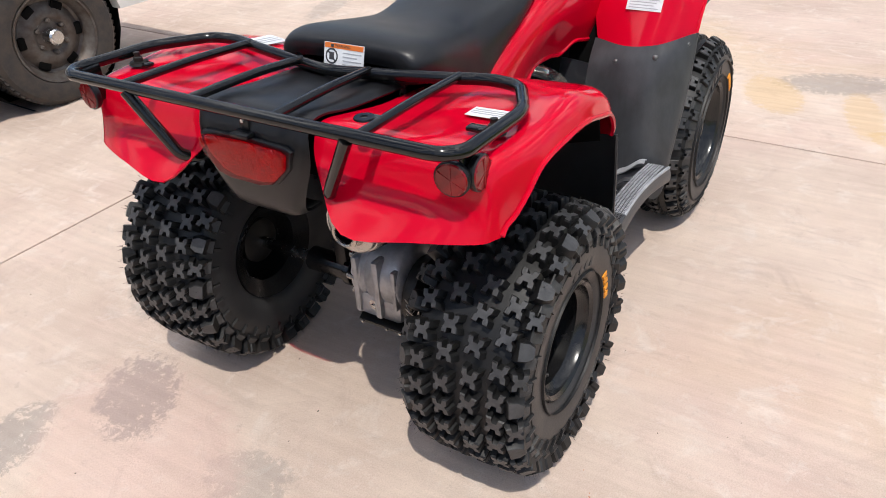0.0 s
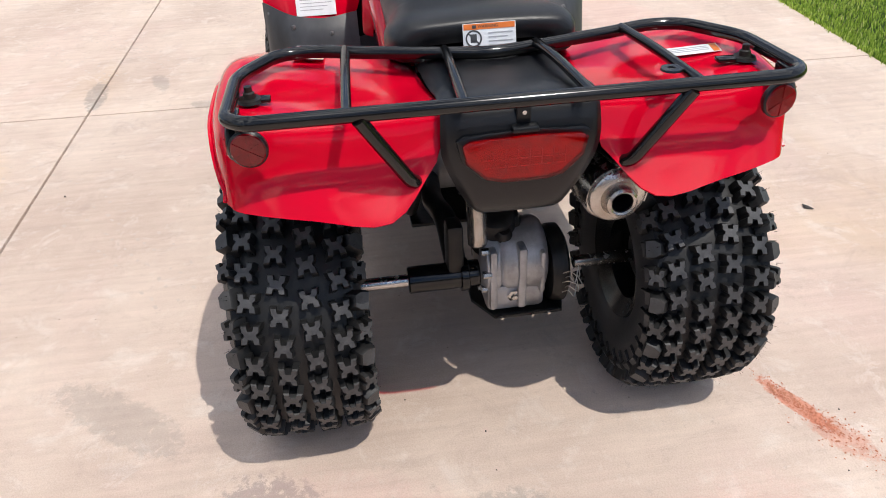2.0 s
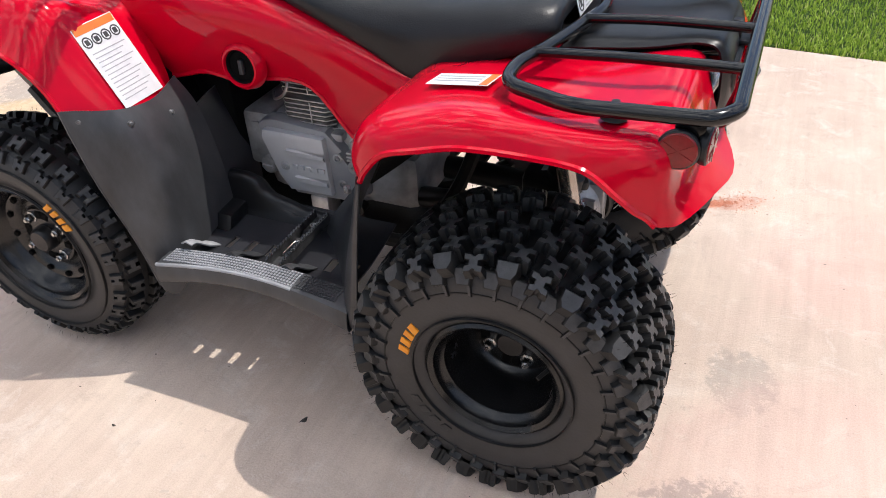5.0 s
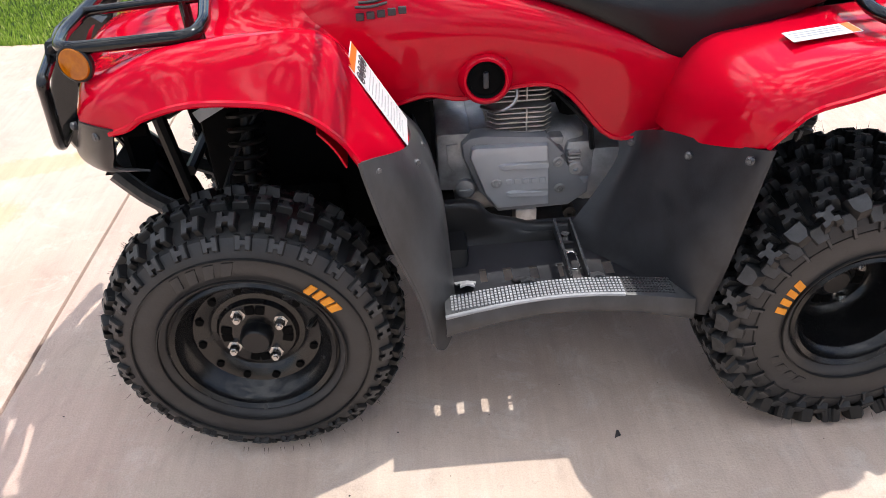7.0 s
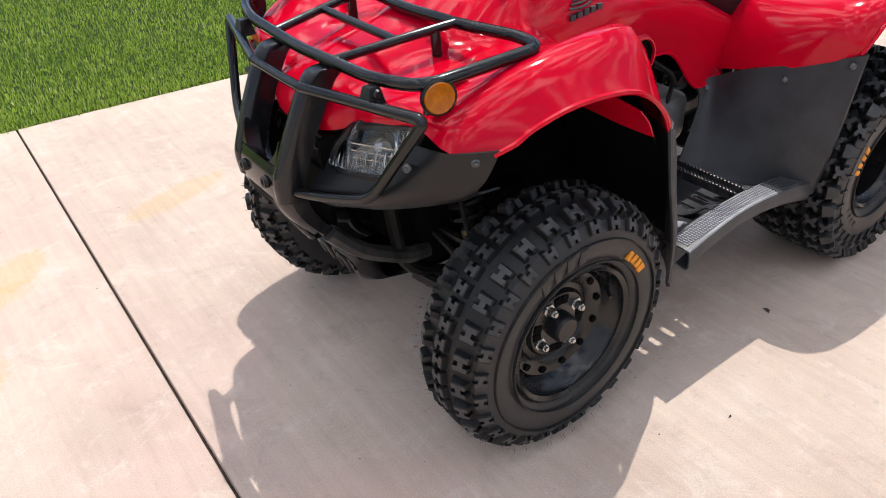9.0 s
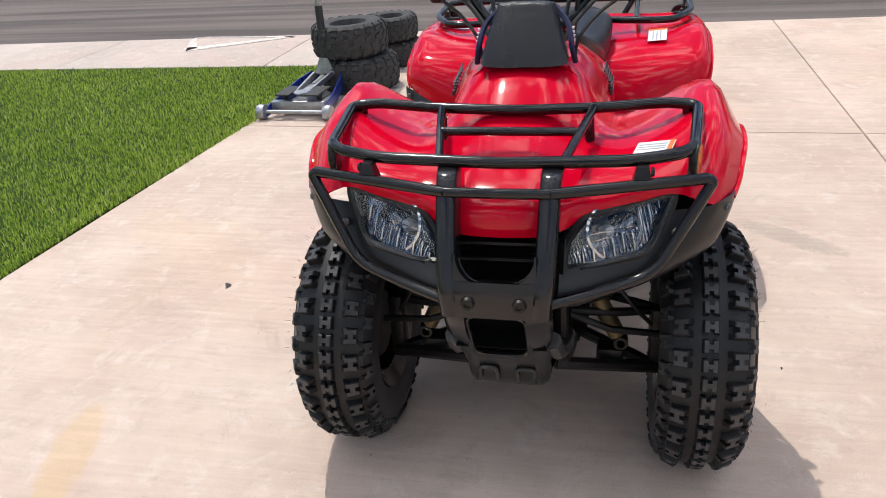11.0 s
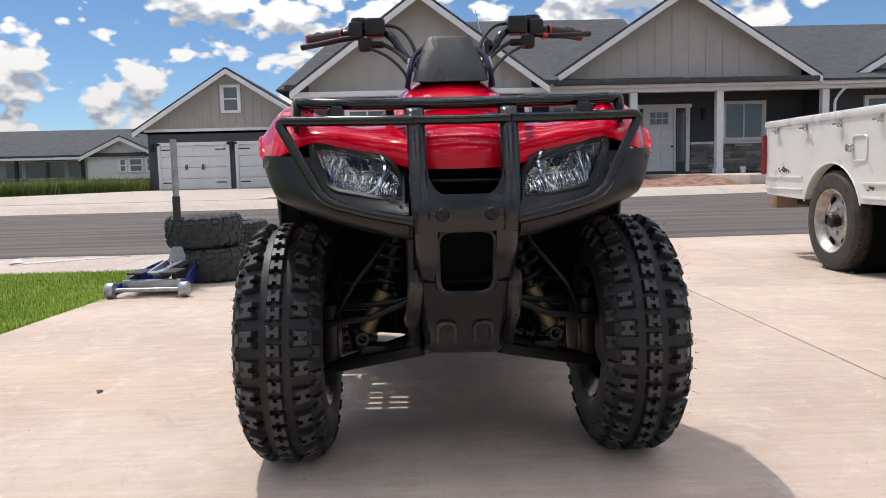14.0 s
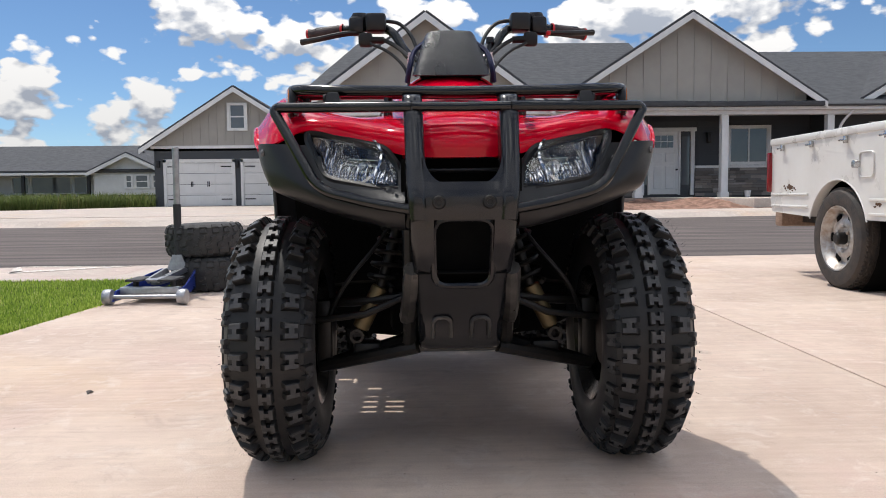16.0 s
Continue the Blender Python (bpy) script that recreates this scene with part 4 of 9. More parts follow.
garage = thing("garage", "detached charcoal garage with two white carriage doors and greige gable", "garage")
GW = wall_plate(garage, -34.0, -12.75, -4.9, 0.05, 2.9, SIDING, label="charcoal garage front wall")
wall_plate(garage, -34.25, -12.75, -12.5, 0.05, 2.9, SIDING, name="side_wall", depth=7)
bm = bmesh.new()
box(bm, (-34.1, -12.9, 2.86), (-33.95, -4.8, 3.0), 0.01, seg=1)
part("band_board", bm, HOUSEWHITE, garage)
gable(garage, -34.0, -13.3, -4.35, 2.85, 5.72, -42.0, BOARD, battens=0.4, wall_y=(-12.75, -4.9))
window_unit(garage, -33.97, -9.1, -8.4, 3.82, 4.88, sashes=1, rails=1)
for y0 in (-12.18, -8.52):
    y1 = y0 + 3.12
    bm = bmesh.new()
    for lo, hi in (((y0 - 0.14, 0.12), (y0, 2.34)), ((y1, 0.12), (y1 + 0.14, 2.34)), ((y0 - 0.14, 2.2), (y1 + 0.14, 2.36))):
        box(bm, (-34.05, lo[0], lo[1]), (-33.93, hi[0], hi[1]), 0.006, seg=1)
    gd = part("garage_door", bm, HOUSEWHITE, garage, "closed white carriage-style garage door")
    for k in range(4):
        bm = bmesh.new()
        z = 0.13 + k * 0.52
        box(bm, (-34.06, y0, z), (-33.985, y1, z + 0.505), 0.006, seg=1)
        for j in range(4):
            a = y0 + 0.08 + j * (y1 - y0 - 0.08) / 4
            box(bm, (-33.99, a, z + 0.06), (-33.975, a + (y1 - y0) / 4 - 0.1, z + 0.44), 0.012, seg=1)
        part("door_panel", bm, GARDOOR, gd)
    bm = bmesh.new()
    for ya, yb in ((y0 + 0.05, y0 + 0.55), (y1 - 0.55, y1 - 0.05)):
        for z in (0.42, 1.98):
            box(bm, (-33.98, ya, z), (-33.955, yb, z + 0.05))
    for y in ((y0 + y1) / 2 - 0.42, (y0 + y1) / 2 + 0.36):
        box(bm, (-33.98, y, 1.05), (-33.95, y + 0.035, 1.3))
        box(bm, (-33.98, y + 0.07, 1.05), (-33.95, y + 0.105, 1.3))
    pieces("hinge_strap", bm, DARKMETAL, gd, "black decorative hinges and pulls")
for y in (-12.55, -8.82):
    bm = bmesh.new()
    box(bm, (-33.99, y - 0.07, 1.95), (-33.85, y + 0.07, 2.3), 0.03)
    part("wall_lantern", bm, DARKMETAL, garage, "black wall lantern")

white_house = thing("white_house", "low white neighbouring house with dark roof and shaded patio", "house")
wall_plate(white_house, -45.0, -20.3, -15.5, -0.1, 2.3, WHITESIDING, depth=6, label="white siding wing")
lap_courses(white_house, -45.0, -20.2, -15.6, 0.3, 2.2, WHITESIDING, step=0.2)
gable(white_house, -45.0, -20.6, -15.6, 2.1, 3.3, -52, WHITESIDING, over=0.4)
wall_plate(white_house, -47.1, -34.0, -20.3, -0.1, 2.3, WHITESIDING, label="white patio wall")
roof_slab(white_house, [(-44.8, -34.5, 2.1), (-44.8, -16.0, 2.1), (-51.0, -16.0, 4.0), (-51.0, -34.5, 4.0)])
bm = bmesh.new()
box(bm, (-44.9, -34.4, 1.98), (-44.7, -20.6, 2.12))
part("fascia", bm, HOUSEWHITE, white_house)
for y in (-34, -29.3, -24.6, -20.6):
    bm = bmesh.new()
    box(bm, (-45.1, y - 0.09, -0.1), (-44.92, y + 0.09, 2.0))
    part("patio_post", bm, DARKMETAL, white_house)
for y0, y1, z0 in ((-18.3, -17.95, 1.2), (-17.7, -16.95, 1.2), (-16.65, -16.3, 1.2)):
    window_unit(white_house, -44.97, y0, y1, z0, 1.9, sashes=1, rails=1, trim=0.09)
for y0, y1 in ((-26.3, -25.3), (-25.1, -22.6), (-22.4, -21.6), (-31.0, -29.0)):
    window_unit(white_house, -47.05, y0, y1, 0.9, 1.9, sashes=1, rails=0, trim=0.09)
for y, z in ((-17.6, 4.0), (-18.6, 3.6)):
    bm = bmesh.new()
    rod(bm, (-49, y, z - 0.8), (-49, y, z + 0.35), 0.06, seg=8)
    part("roof_vent", bm, DARKMETAL, white_house)


def patio_seat(at):
    t = thing("patio_chair", "dark metal patio chair under a porch roof", "chair", at, group="patio furniture")
    bm = bmesh.new()
    box(bm, (-0.3, -0.3, 0.36), (0.3, 0.3, 0.46), 0.04)
    part("seat", bm, DARKMETAL, t)
    bm = bmesh.new()
    box(bm, (-0.34, -0.3, 0.46), (-0.26, 0.3, 0.95), 0.03)
    part("backrest", bm, DARKMETAL, t)
    for x in (-0.26, 0.26):
        for y in (-0.26, 0.26):
            bm = bmesh.new()
            rod(bm, (x, y, 0), (x, y, 0.37), 0.025, seg=6)
            part("leg", bm, DARKMETAL, t)
    return t


seat0 = patio_seat(pose(-46, -22.6, -0.12, rz=10))
for x, y, r in ((-46.2, -21.6, 0), (-46.3, -20.9, -20), (-45.9, -24.4, 160), (-46.6, -26.8, 90), (-45.7, -26.6, 200)):
    copy_thing(seat0, pose(x, y, -0.12, rz=r))
pt = thing("patio_table", "dark metal patio table under a porch", "table", pose(-46.2, -25.6, -0.12))
bm = bmesh.new()
box(bm, (-0.5, -0.9, 0.7), (0.5, 0.9, 0.76), 0.02)
part("tabletop", bm, DARKMETAL, pt)
for x in (-0.4, 0.4):
    for y in (-0.8, 0.8):
        bm = bmesh.new()
        rod(bm, (x, y, 0), (x, y, 0.71), 0.03, seg=6)
        part("leg", bm, DARKMETAL, pt)
rail = thing("dark_bench_rail", "low dark wooden rail among the weeds", "rail", pose(-36.6, -14.4, -0.12))
for k in range(5):
    bm = bmesh.new()
    box(bm, (-0.05, -1.6 + k * 0.75, 0), (0.05, -1.5 + k * 0.75, 0.8))
    part("rail_post", bm, DARKMETAL, rail)
for z in (0.45, 0.72):
    bm = bmesh.new()
    box(bm, (0.05, -1.7, z), (0.1, 1.6, z + 0.1))
    part("rail_board", bm, DARKMETAL, rail)

# ---- the quad bike: x ahead, y to its left, the rear axle over the origin ----
quad = thing("quad_bike", "red four-wheel quad bike with black racks, black guards and knobby tyres", "quad bike")
H_BAR = [(-0.5, -0.5), (-0.18, -0.5), (-0.18, -0.2), (0.18, -0.2), (0.18, -0.5), (0.5, -0.5), (0.5, 0.5), (0.18, 0.5), (0.18, 0.2), (-0.18, 0.2), (-0.18, 0.5), (-0.5, 0.5)]
BOW_BAR = [(-0.5, -0.5), (-0.20, -0.5), (-0.15, -0.24), (0.15, -0.24), (0.20, -0.5), (0.5, -0.5), (0.46, -0.17), (0.34, -0.07), (0.34, 0.07), (0.46, 0.17), (0.5, 0.5), (0.20, 0.5), (0.15, 0.24), (-0.15, 0.24), (-0.20, 0.5), (-0.5, 0.5), (-0.46, 0.17), (-0.34, 0.07), (-0.34, -0.07), (-0.46, -0.17)]
BLOCK = [(-0.5, -0.5), (0.5, -0.5), (0.5, 0.1), (0.3, 0.5), (-0.3, 0.5), (-0.5, 0.1)]


def knob(bm, r, h, tilt, ang, outline, size, tall, turn=0.0, taper=0.86):
    """A rubber tread block on a tyre about z; tilt leans it from radial towards the axle's way."""
    nr, nh = math.cos(tilt), math.sin(tilt)
    ct, st = math.cos(turn), math.sin(turn)
    rings = []
    for lift, k in ((-0.006, 1.08), (tall * 0.84, taper + 0.05), (tall, taper - 0.07)):
        ring = []
        for u, v in outline:
            t, s = u * size[0] * k, v * size[1] * k
            t, s = t * ct - s * st, t * st + s * ct
            rr, hh, a = r + nr * lift - nh * s, h + nh * lift + nr * s, ang + t / r
            ring.append(bm.verts.new((rr * math.cos(a), rr * math.sin(a), hh)))
        rings.append(ring)
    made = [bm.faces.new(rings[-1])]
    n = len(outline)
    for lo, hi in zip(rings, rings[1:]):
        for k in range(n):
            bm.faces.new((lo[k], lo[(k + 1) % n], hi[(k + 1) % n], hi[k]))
    # Tops take paler, sunlit-looking rubber; flanks and grooves keep a shade-dark one.
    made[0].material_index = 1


def hairs(bm, profile, count, rng):
    """Moulding whiskers left on new rubber."""
    for _ in range(count):
        r, h = profile[rng.randrange(len(profile))]
        a = rng.uniform(0, 2 * math.pi)
        p = Vector((r * math.cos(a), r * math.sin(a), h))
        q = p + Vector((math.cos(a), math.sin(a), rng.uniform(-0.6, 0.6) + (0.5 if h > 0 else -0.5))) * 0.011
        side = Vector((-math.sin(a), math.cos(a), 0)) * 0.0006
        v = [bm.verts.new(c) for c in (p - side, p + side, q)]
        bm.faces.new(v)


def quad_wheel(kind, at, letters):
    """A tyre with moulded knobs on a pressed steel rim, with hub cap and four nuts; z of the wheel points outwards."""
    rng = random.Random(4 if kind == "front" else 7)
    if kind == "rear":
        bead, rim_r, half = 0.120, 0.117, 0.091
        side = [(bead, half), (bead + 0.012, half + 0.012), (0.150, half + 0.021), (0.188, half + 0.025), (0.222, half + 0.022), (0.241, half + 0.011), (0.249, half - 0.012), (0.254, half - 0.045), (0.2555, 0.0)]
        disc, cap = -0.022, 0.030
    else:
        bead, rim_r, half = 0.146, 0.143, 0.068
        side = [(bead, half), (bead + 0.010, half + 0.010), (0.170, half + 0.019), (0.198, half + 0.022), (0.223, half + 0.018), (0.243, half + 0.006), (0.254, half - 0.017), (0.2605, half - 0.045), (0.262, 0.0)]
        disc, cap = 0.026, 0.034
    # Rim: rolled lip, drop centre, dished disc with windows.
    bm = bmesh.new()
    lip = [(rim_r + 0.010, half + 0.010), (rim_r + 0.004, half + 0.014), (rim_r - 0.004, half + 0.008), (rim_r - 0.007, half - 0.006), (rim_r - 0.016, half - 0.014), (rim_r - 0.021, disc + 0.02)]
    if kind == "front":
        lip += [(rim_r - 0.027, disc + 0.010), (0.094, disc + 0.004), (0.086, disc - 0.004), (0.076, disc - 0.003), (0.070, disc + 0.006), (0.040, disc + 0.008), (0.0, disc + 0.008)]
    else:
        lip += [(rim_r - 0.027, disc + 0.008), (0.082, disc), (0.074, disc + 0.006), (0.045, disc + 0.008), (0.0, disc + 0.008)]
    back = [(0.0, disc - 0.004), (0.06, disc - 0.006), (rim_r - 0.03, disc - 0.006), (rim_r - 0.03, -half + 0.01), (rim_r - 0.012, -half), (rim_r + 0.008, -half - 0.012), (rim_r + 0.012, -half - 0.004), (rim_r - 0.002, -half + 0.012), (rim_r - 0.002, half - 0.006), (rim_r + 0.012, half + 0.004)]
    lathe(bm, lip + back, 48)
    wheel = part("wheel", bm, RIM, quad, "gloss black pressed steel wheel with a knobby tyre", at=at)
    # Vent holes round the disc: shallow plugs painted as dark hollows.
    holes = 12 if kind == "front" else 8
    bm = bmesh.new()
    for k in range(holes):
        a = 2 * math.pi * (k + 0.3) / holes
        r = 0.105 if kind == "front" else 0.088
        if kind == "front":
            rod(bm, (r * math.cos(a), r * math.sin(a), disc + 0.004), (r * math.cos(a), r * math.sin(a), disc + 0.0118), 0.0075, seg=10)
    for k in range(4):
        a = math.pi / 4 + math.pi / 2 * k + 0.25
        for b in (-0.16, 0.16):
            box(bm, (0.046, -0.009, disc + 0.004), (0.066, 0.009, disc + 0.0098), 0.002, Matrix.Rotation(a + b + 0.45, 4, "Z"), 1)
    pieces("vent_hole", bm, DARKVOID, wheel)
    bm = bmesh.new()
    lathe(bm, [(0.0, cap + disc), (0.024, cap + disc), (0.029, cap + disc - 0.006), (0.031, disc)], 24)
    part("hub_cap", bm, BLACK, wheel)
    for k in range(4):
        bm = bmesh.new()
        a = math.pi / 2 * k + math.radians(30)
        p = Vector((0.054 * math.cos(a), 0.054 * math.sin(a), disc + 0.007))
        lathe(bm, [(0.014, 0.0), (0.014, 0.002), (0.0095, 0.003), (0.0095, 0.014), (0.0075, 0.0165), (0.0052, 0.0165), (0.0052, 0.021), (0, 0.021)], 6, Matrix.Translation(p))
        part("lug_nut", bm, CHROME, wheel)
    bm = bmesh.new()
    a = math.radians(200)
    rod(bm, ((rim_r - 0.02) * math.cos(a), (rim_r - 0.02) * math.sin(a), half - 0.02), ((rim_r - 0.034) * math.cos(a), (rim_r - 0.034) * math.sin(a), half + 0.004), 0.004, seg=8)
    part("valve_stem", bm, RUBBER, wheel)
    # Tyre.
    bm = bmesh.new()
    ring = side + [(r, -h) for r, h in side[-2::-1]] + [(bead - 0.004, -half + 0.01), (bead - 0.004, half - 0.01)]
    lathe(bm, ring, 96, closed=True)
    bm.faces.ensure_lookup_table()
    for f in bm.faces:
        c = f.calc_center_median()
        if math.hypot(c.x, c.y) < side[4][0] + 0.012 and abs(c.z) > half * 0.8:
            f.material_index = 2
    for r in (side[2][0] - 0.004, side[3][0] + 0.012):
        lathe(bm, [(r - 0.002, half + 0.020), (r - 0.001, half + 0.0255), (r + 0.001, half + 0.0255), (r + 0.002, half + 0.020)], 96)
    if kind == "rear":
        n = 31
        for k in range(n):
            a = 2 * math.pi * k / n
            step = math.pi / n
            for j, h in enumerate((-0.077, -0.026, 0.026, 0.077)):
                aa = a + (step if j % 2 else 0) + rng.uniform(-0.01, 0.01)
                knob(bm, 0.2580 if j in (1, 2) else 0.2560, h, 0.12 * (h / 0.08), aa, BOW_BAR, (0.036, 0.034), 0.019, math.pi / 2 + rng.uniform(-0.05, 0.05) + (0.12 if j in (0, 1) else -0.12), 0.92)
            for s in (-1, 1):
                aa = a + (step if s > 0 else 0) + 0.4 * step
                knob(bm, 0.2465, s * 0.104, s * 0.62, aa, BOW_BAR if k % 2 else BLOCK, (0.036, 0.034), 0.021, 0.1 * s + (math.pi / 2 if k % 2 else 0))
                knob(bm, 0.231, s * 0.1085, s * 1.12, a + 0.3 * step, [(-0.5, -0.5), (0.5, -0.5), (0.36, 0.5), (-0.36, 0.5)], (0.034, 0.032), 0.010)
                knob(bm, 0.213, s * 0.1145, s * 1.45, a, [(-0.5, -0.5), (0.5, -0.5), (0.5, 0.5), (-0.5, 0.5)], (0.006, 0.036), 0.0045)
    else:
        n = 46
        for k in range(n):
            knob(bm, 0.2620, 0.0, 0.0, 2 * math.pi * k / n, H_BAR, (0.031, 0.027), 0.012, math.pi / 2)
        n = 28
        for k in range(n):
            a = 2 * math.pi * k / n
            for s in (-1, 1):
                knob(bm, 0.2570, s * 0.050, s * 0.44, a, H_BAR, (0.034, 0.033), 0.012, 0.0)
                knob(bm, 0.2365, s * 0.0790, s * 1.02, a + math.pi / n, H_BAR, (0.029, 0.027), 0.007, 0.0)
    hairs(bm, [(0.270, -0.11), (0.270, 0.11), (0.276, -0.06), (0.276, 0.06), (0.258, 0.12), (0.258, -0.12)] if kind == "rear" else [(0.272, 0.04), (0.272, -0.04), (0.255, 0.085), (0.255, -0.085)], 260, rng)
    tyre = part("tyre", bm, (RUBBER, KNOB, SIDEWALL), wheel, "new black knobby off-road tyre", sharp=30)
    # Slanted orange brand marks, as plain shapes, moulded ghosts beside them.
    for face, a0 in letters:
        bm = bmesh.new()
        rm = side[3][0] - (0.024 if kind == "rear" else 0.014)
        for k in range(4):
            a = a0 + (k - 1.5) * (0.118 if kind == "rear" else 0.100)
            knob(bm, rm, face * (half + 0.0225), face * 1.5, a, [(-0.5, -0.5), (0.2, -0.5), (0.42, 0.5), (-0.28, 0.5)], (0.017 if k else 0.020, 0.019), 0.0028, taper=0.98)
        pieces("tyre_mark", bm, ORANGE, wheel, "slanted orange painted shape")
        bm = bmesh.new()
        for k in range(4):
            a = a0 + 1.15 * face + (k - 1.5) * 0.16
            knob(bm, rm + 0.008, face * (half + 0.0225), face * 1.5, a, [(-0.5, -0.5), (0.2, -0.5), (0.5, 0.5), (-0.2, 0.5)], (0.024, 0.024), 0.0016, taper=0.98)
        pieces("moulded_mark", bm, SIDEWALL, wheel)
    return wheel


FX, FZ, FY, RY, RZ = 1.091, 0.271, 0.383, 0.381, 0.270
left_turn, right_turn = pose(0, 0, 0, -90), pose(0, 0, 0, 90)
# A wheel's own angle runs from straight ahead (0) down (90 degrees) on the left side.
quad_wheel("front", Matrix.Translation((FX, FY, FZ)) @ left_turn, [(1, math.radians(180 + 40))])
quad_wheel("front", Matrix.Translation((FX, -FY, FZ)) @ right_turn, [(1, math.radians(35))])
quad_wheel("rear", Matrix.Translation((-0.008, RY, RZ)) @ left_turn, [(1, math.radians(-22))])
quad_wheel("rear", Matrix.Translation((-0.008, -RY, RZ)) @ right_turn, [(1, math.radians(15))])


# ---- red bodywork ----
FRONT_ROWS = [
    [(1.392, 0, 0.658), (1.388, 0.06, 0.659), (1.372, 0.105, 0.664), (1.345, 0.135, 0.672), (1.335, 0.20, 0.692), (1.316, 0.295, 0.717), (1.302, 0.374, 0.692), (1.244, 0.418, 0.690)],
    [(1.394, 0, 0.690), (1.389, 0.06, 0.690), (1.370, 0.105, 0.690), (1.345, 0.14, 0.693), (1.33, 0.20, 0.715), (1.308, 0.295, 0.735), (1.278, 0.376, 0.724), (1.208, 0.432, 0.704)],
    [(1.365, 0, 0.726), (1.358, 0.06, 0.725), (1.34, 0.105, 0.718), (1.32, 0.15, 0.722), (1.30, 0.21, 0.738), (1.275, 0.29, 0.750), (1.236, 0.375, 0.758), (1.178, 0.440, 0.722)],
    [(1.27, 0, 0.758), (1.262, 0.06, 0.757), (1.25, 0.11, 0.746), (1.235, 0.155, 0.748), (1.215, 0.21, 0.752), (1.19, 0.285, 0.770), (1.15, 0.385, 0.795), (1.098, 0.456, 0.744)],
    [(1.15, 0, 0.785), (1.145, 0.06, 0.783), (1.13, 0.115, 0.772), (1.115, 0.16, 0.762), (1.10, 0.21, 0.757), (1.075, 0.285, 0.776), (1.045, 0.392, 0.812), (0.990, 0.463, 0.738)],
    [(1.05, 0, 0.838), (1.045, 0.06, 0.835), (1.03, 0.12, 0.812), (1.015, 0.165, 0.762), (0.995, 0.21, 0.745), (0.970, 0.285, 0.772), (0.945, 0.395, 0.818), (0.930, 0.465, 0.714)],
    [(0.97, 0, 0.872), (0.965, 0.06, 0.868), (0.955, 0.12, 0.835), (0.945, 0.165, 0.765), (0.918, 0.21, 0.738), (0.896, 0.285, 0.768), (0.890, 0.385, 0.789), (0.886, 0.466, 0.674)],
    [(0.93, 0, 0.872), (0.925, 0.06, 0.868), (0.92, 0.12, 0.83), (0.905, 0.165, 0.745), (0.866, 0.21, 0.700), (0.850, 0.285, 0.703), (0.848, 0.383, 0.704), (0.866, 0.466, 0.640)],
    [(0.90, 0, 0.868), (0.895, 0.06, 0.864), (0.89, 0.12, 0.82), (0.87, 0.165, 0.69), (0.808, 0.21, 0.590), (0.782, 0.285, 0.588), (0.788, 0.372, 0.598), (0.857, 0.464, 0.622)],
]
# Draw the flare in a little.
FRONT_ROWS = [[(x, y if y < 0.25 else 0.25 + (y - 0.25) * 0.905, z - (0.006 if y > 0.4 else 0)) for x, y, z in r] for r in FRONT_ROWS]
bm = bmesh.new()
sheet(bm, FRONT_ROWS, 0.0045, 4, 4, mirror=True)
part("front_fender", bm, RED, quad, "glossy red moulded front fender and hood")

# The flare's return lip under the front arch.
for s in (1, -1):
    bm = bmesh.new()
    path = smooth_path(mir([r[-1] for r in FRONT_ROWS], s), 4)
    tube(bm, path, 0.0052, 6)
    part("fender_lip", bm, RED, quad)

REAR_ROWS = [
    [(0.305, 0.155, 0.520), (0.308, 0.247, 0.541), (0.288, 0.33, 0.562), (0.258, 0.41, 0.590), (0.232, 0.455, 0.606), (0.222, 0.470, 0.612)],
    [(0.285, 0.150, 0.600), (0.290, 0.250, 0.615), (0.278, 0.335, 0.632), (0.258, 0.41, 0.648), (0.236, 0.458, 0.645), (0.205, 0.480, 0.640)],
    [(0.235, 0.145, 0.680), (0.243, 0.250, 0.682), (0.236, 0.34, 0.692), (0.222, 0.42, 0.700), (0.200, 0.464, 0.692), (0.170, 0.485, 0.676)],
    [(0.150, 0.140, 0.700), (0.152, 0.250, 0.719), (0.150, 0.34, 0.725), (0.145, 0.425, 0.729), (0.132, 0.468, 0.719), (0.112, 0.488, 0.694)],
    [(0.05, 0.130, 0.715), (0.05, 0.250, 0.730), (0.05, 0.34, 0.739), (0.05, 0.43, 0.752), (0.045, 0.470, 0.742), (0.040, 0.490, 0.712)],
    [(-0.06, 0.122, 0.722), (-0.06, 0.250, 0.735), (-0.06, 0.34, 0.736), (-0.06, 0.43, 0.750), (-0.06, 0.470, 0.746), (-0.062, 0.490, 0.715)],
    [(-0.15, 0.120, 0.740), (-0.15, 0.250, 0.740), (-0.15, 0.34, 0.745), (-0.15, 0.43, 0.752), (-0.15, 0.468, 0.740), (-0.135, 0.488, 0.708)],
    [(-0.215, 0.118, 0.752), (-0.215, 0.250, 0.748), (-0.218, 0.34, 0.748), (-0.218, 0.422, 0.750), (-0.205, 0.462, 0.732), (-0.178, 0.482, 0.676)],
    [(-0.240, 0.118, 0.742), (-0.243, 0.24, 0.732), (-0.244, 0.34, 0.730), (-0.242, 0.425, 0.728), (-0.232, 0.456, 0.705), (-0.205, 0.474, 0.652)],
    [(-0.252, 0.118, 0.712), (-0.266, 0.20, 0.668), (-0.260, 0.34, 0.672), (-0.250, 0.428, 0.674), (-0.240, 0.456, 0.665), (-0.222, 0.466, 0.640)],
    [(-0.264, 0.130, 0.676), (-0.317, 0.207, 0.609), (-0.300, 0.325, 0.617), (-0.268, 0.43, 0.623), (-0.246, 0.458, 0.626), (-0.236, 0.466, 0.629)],
]
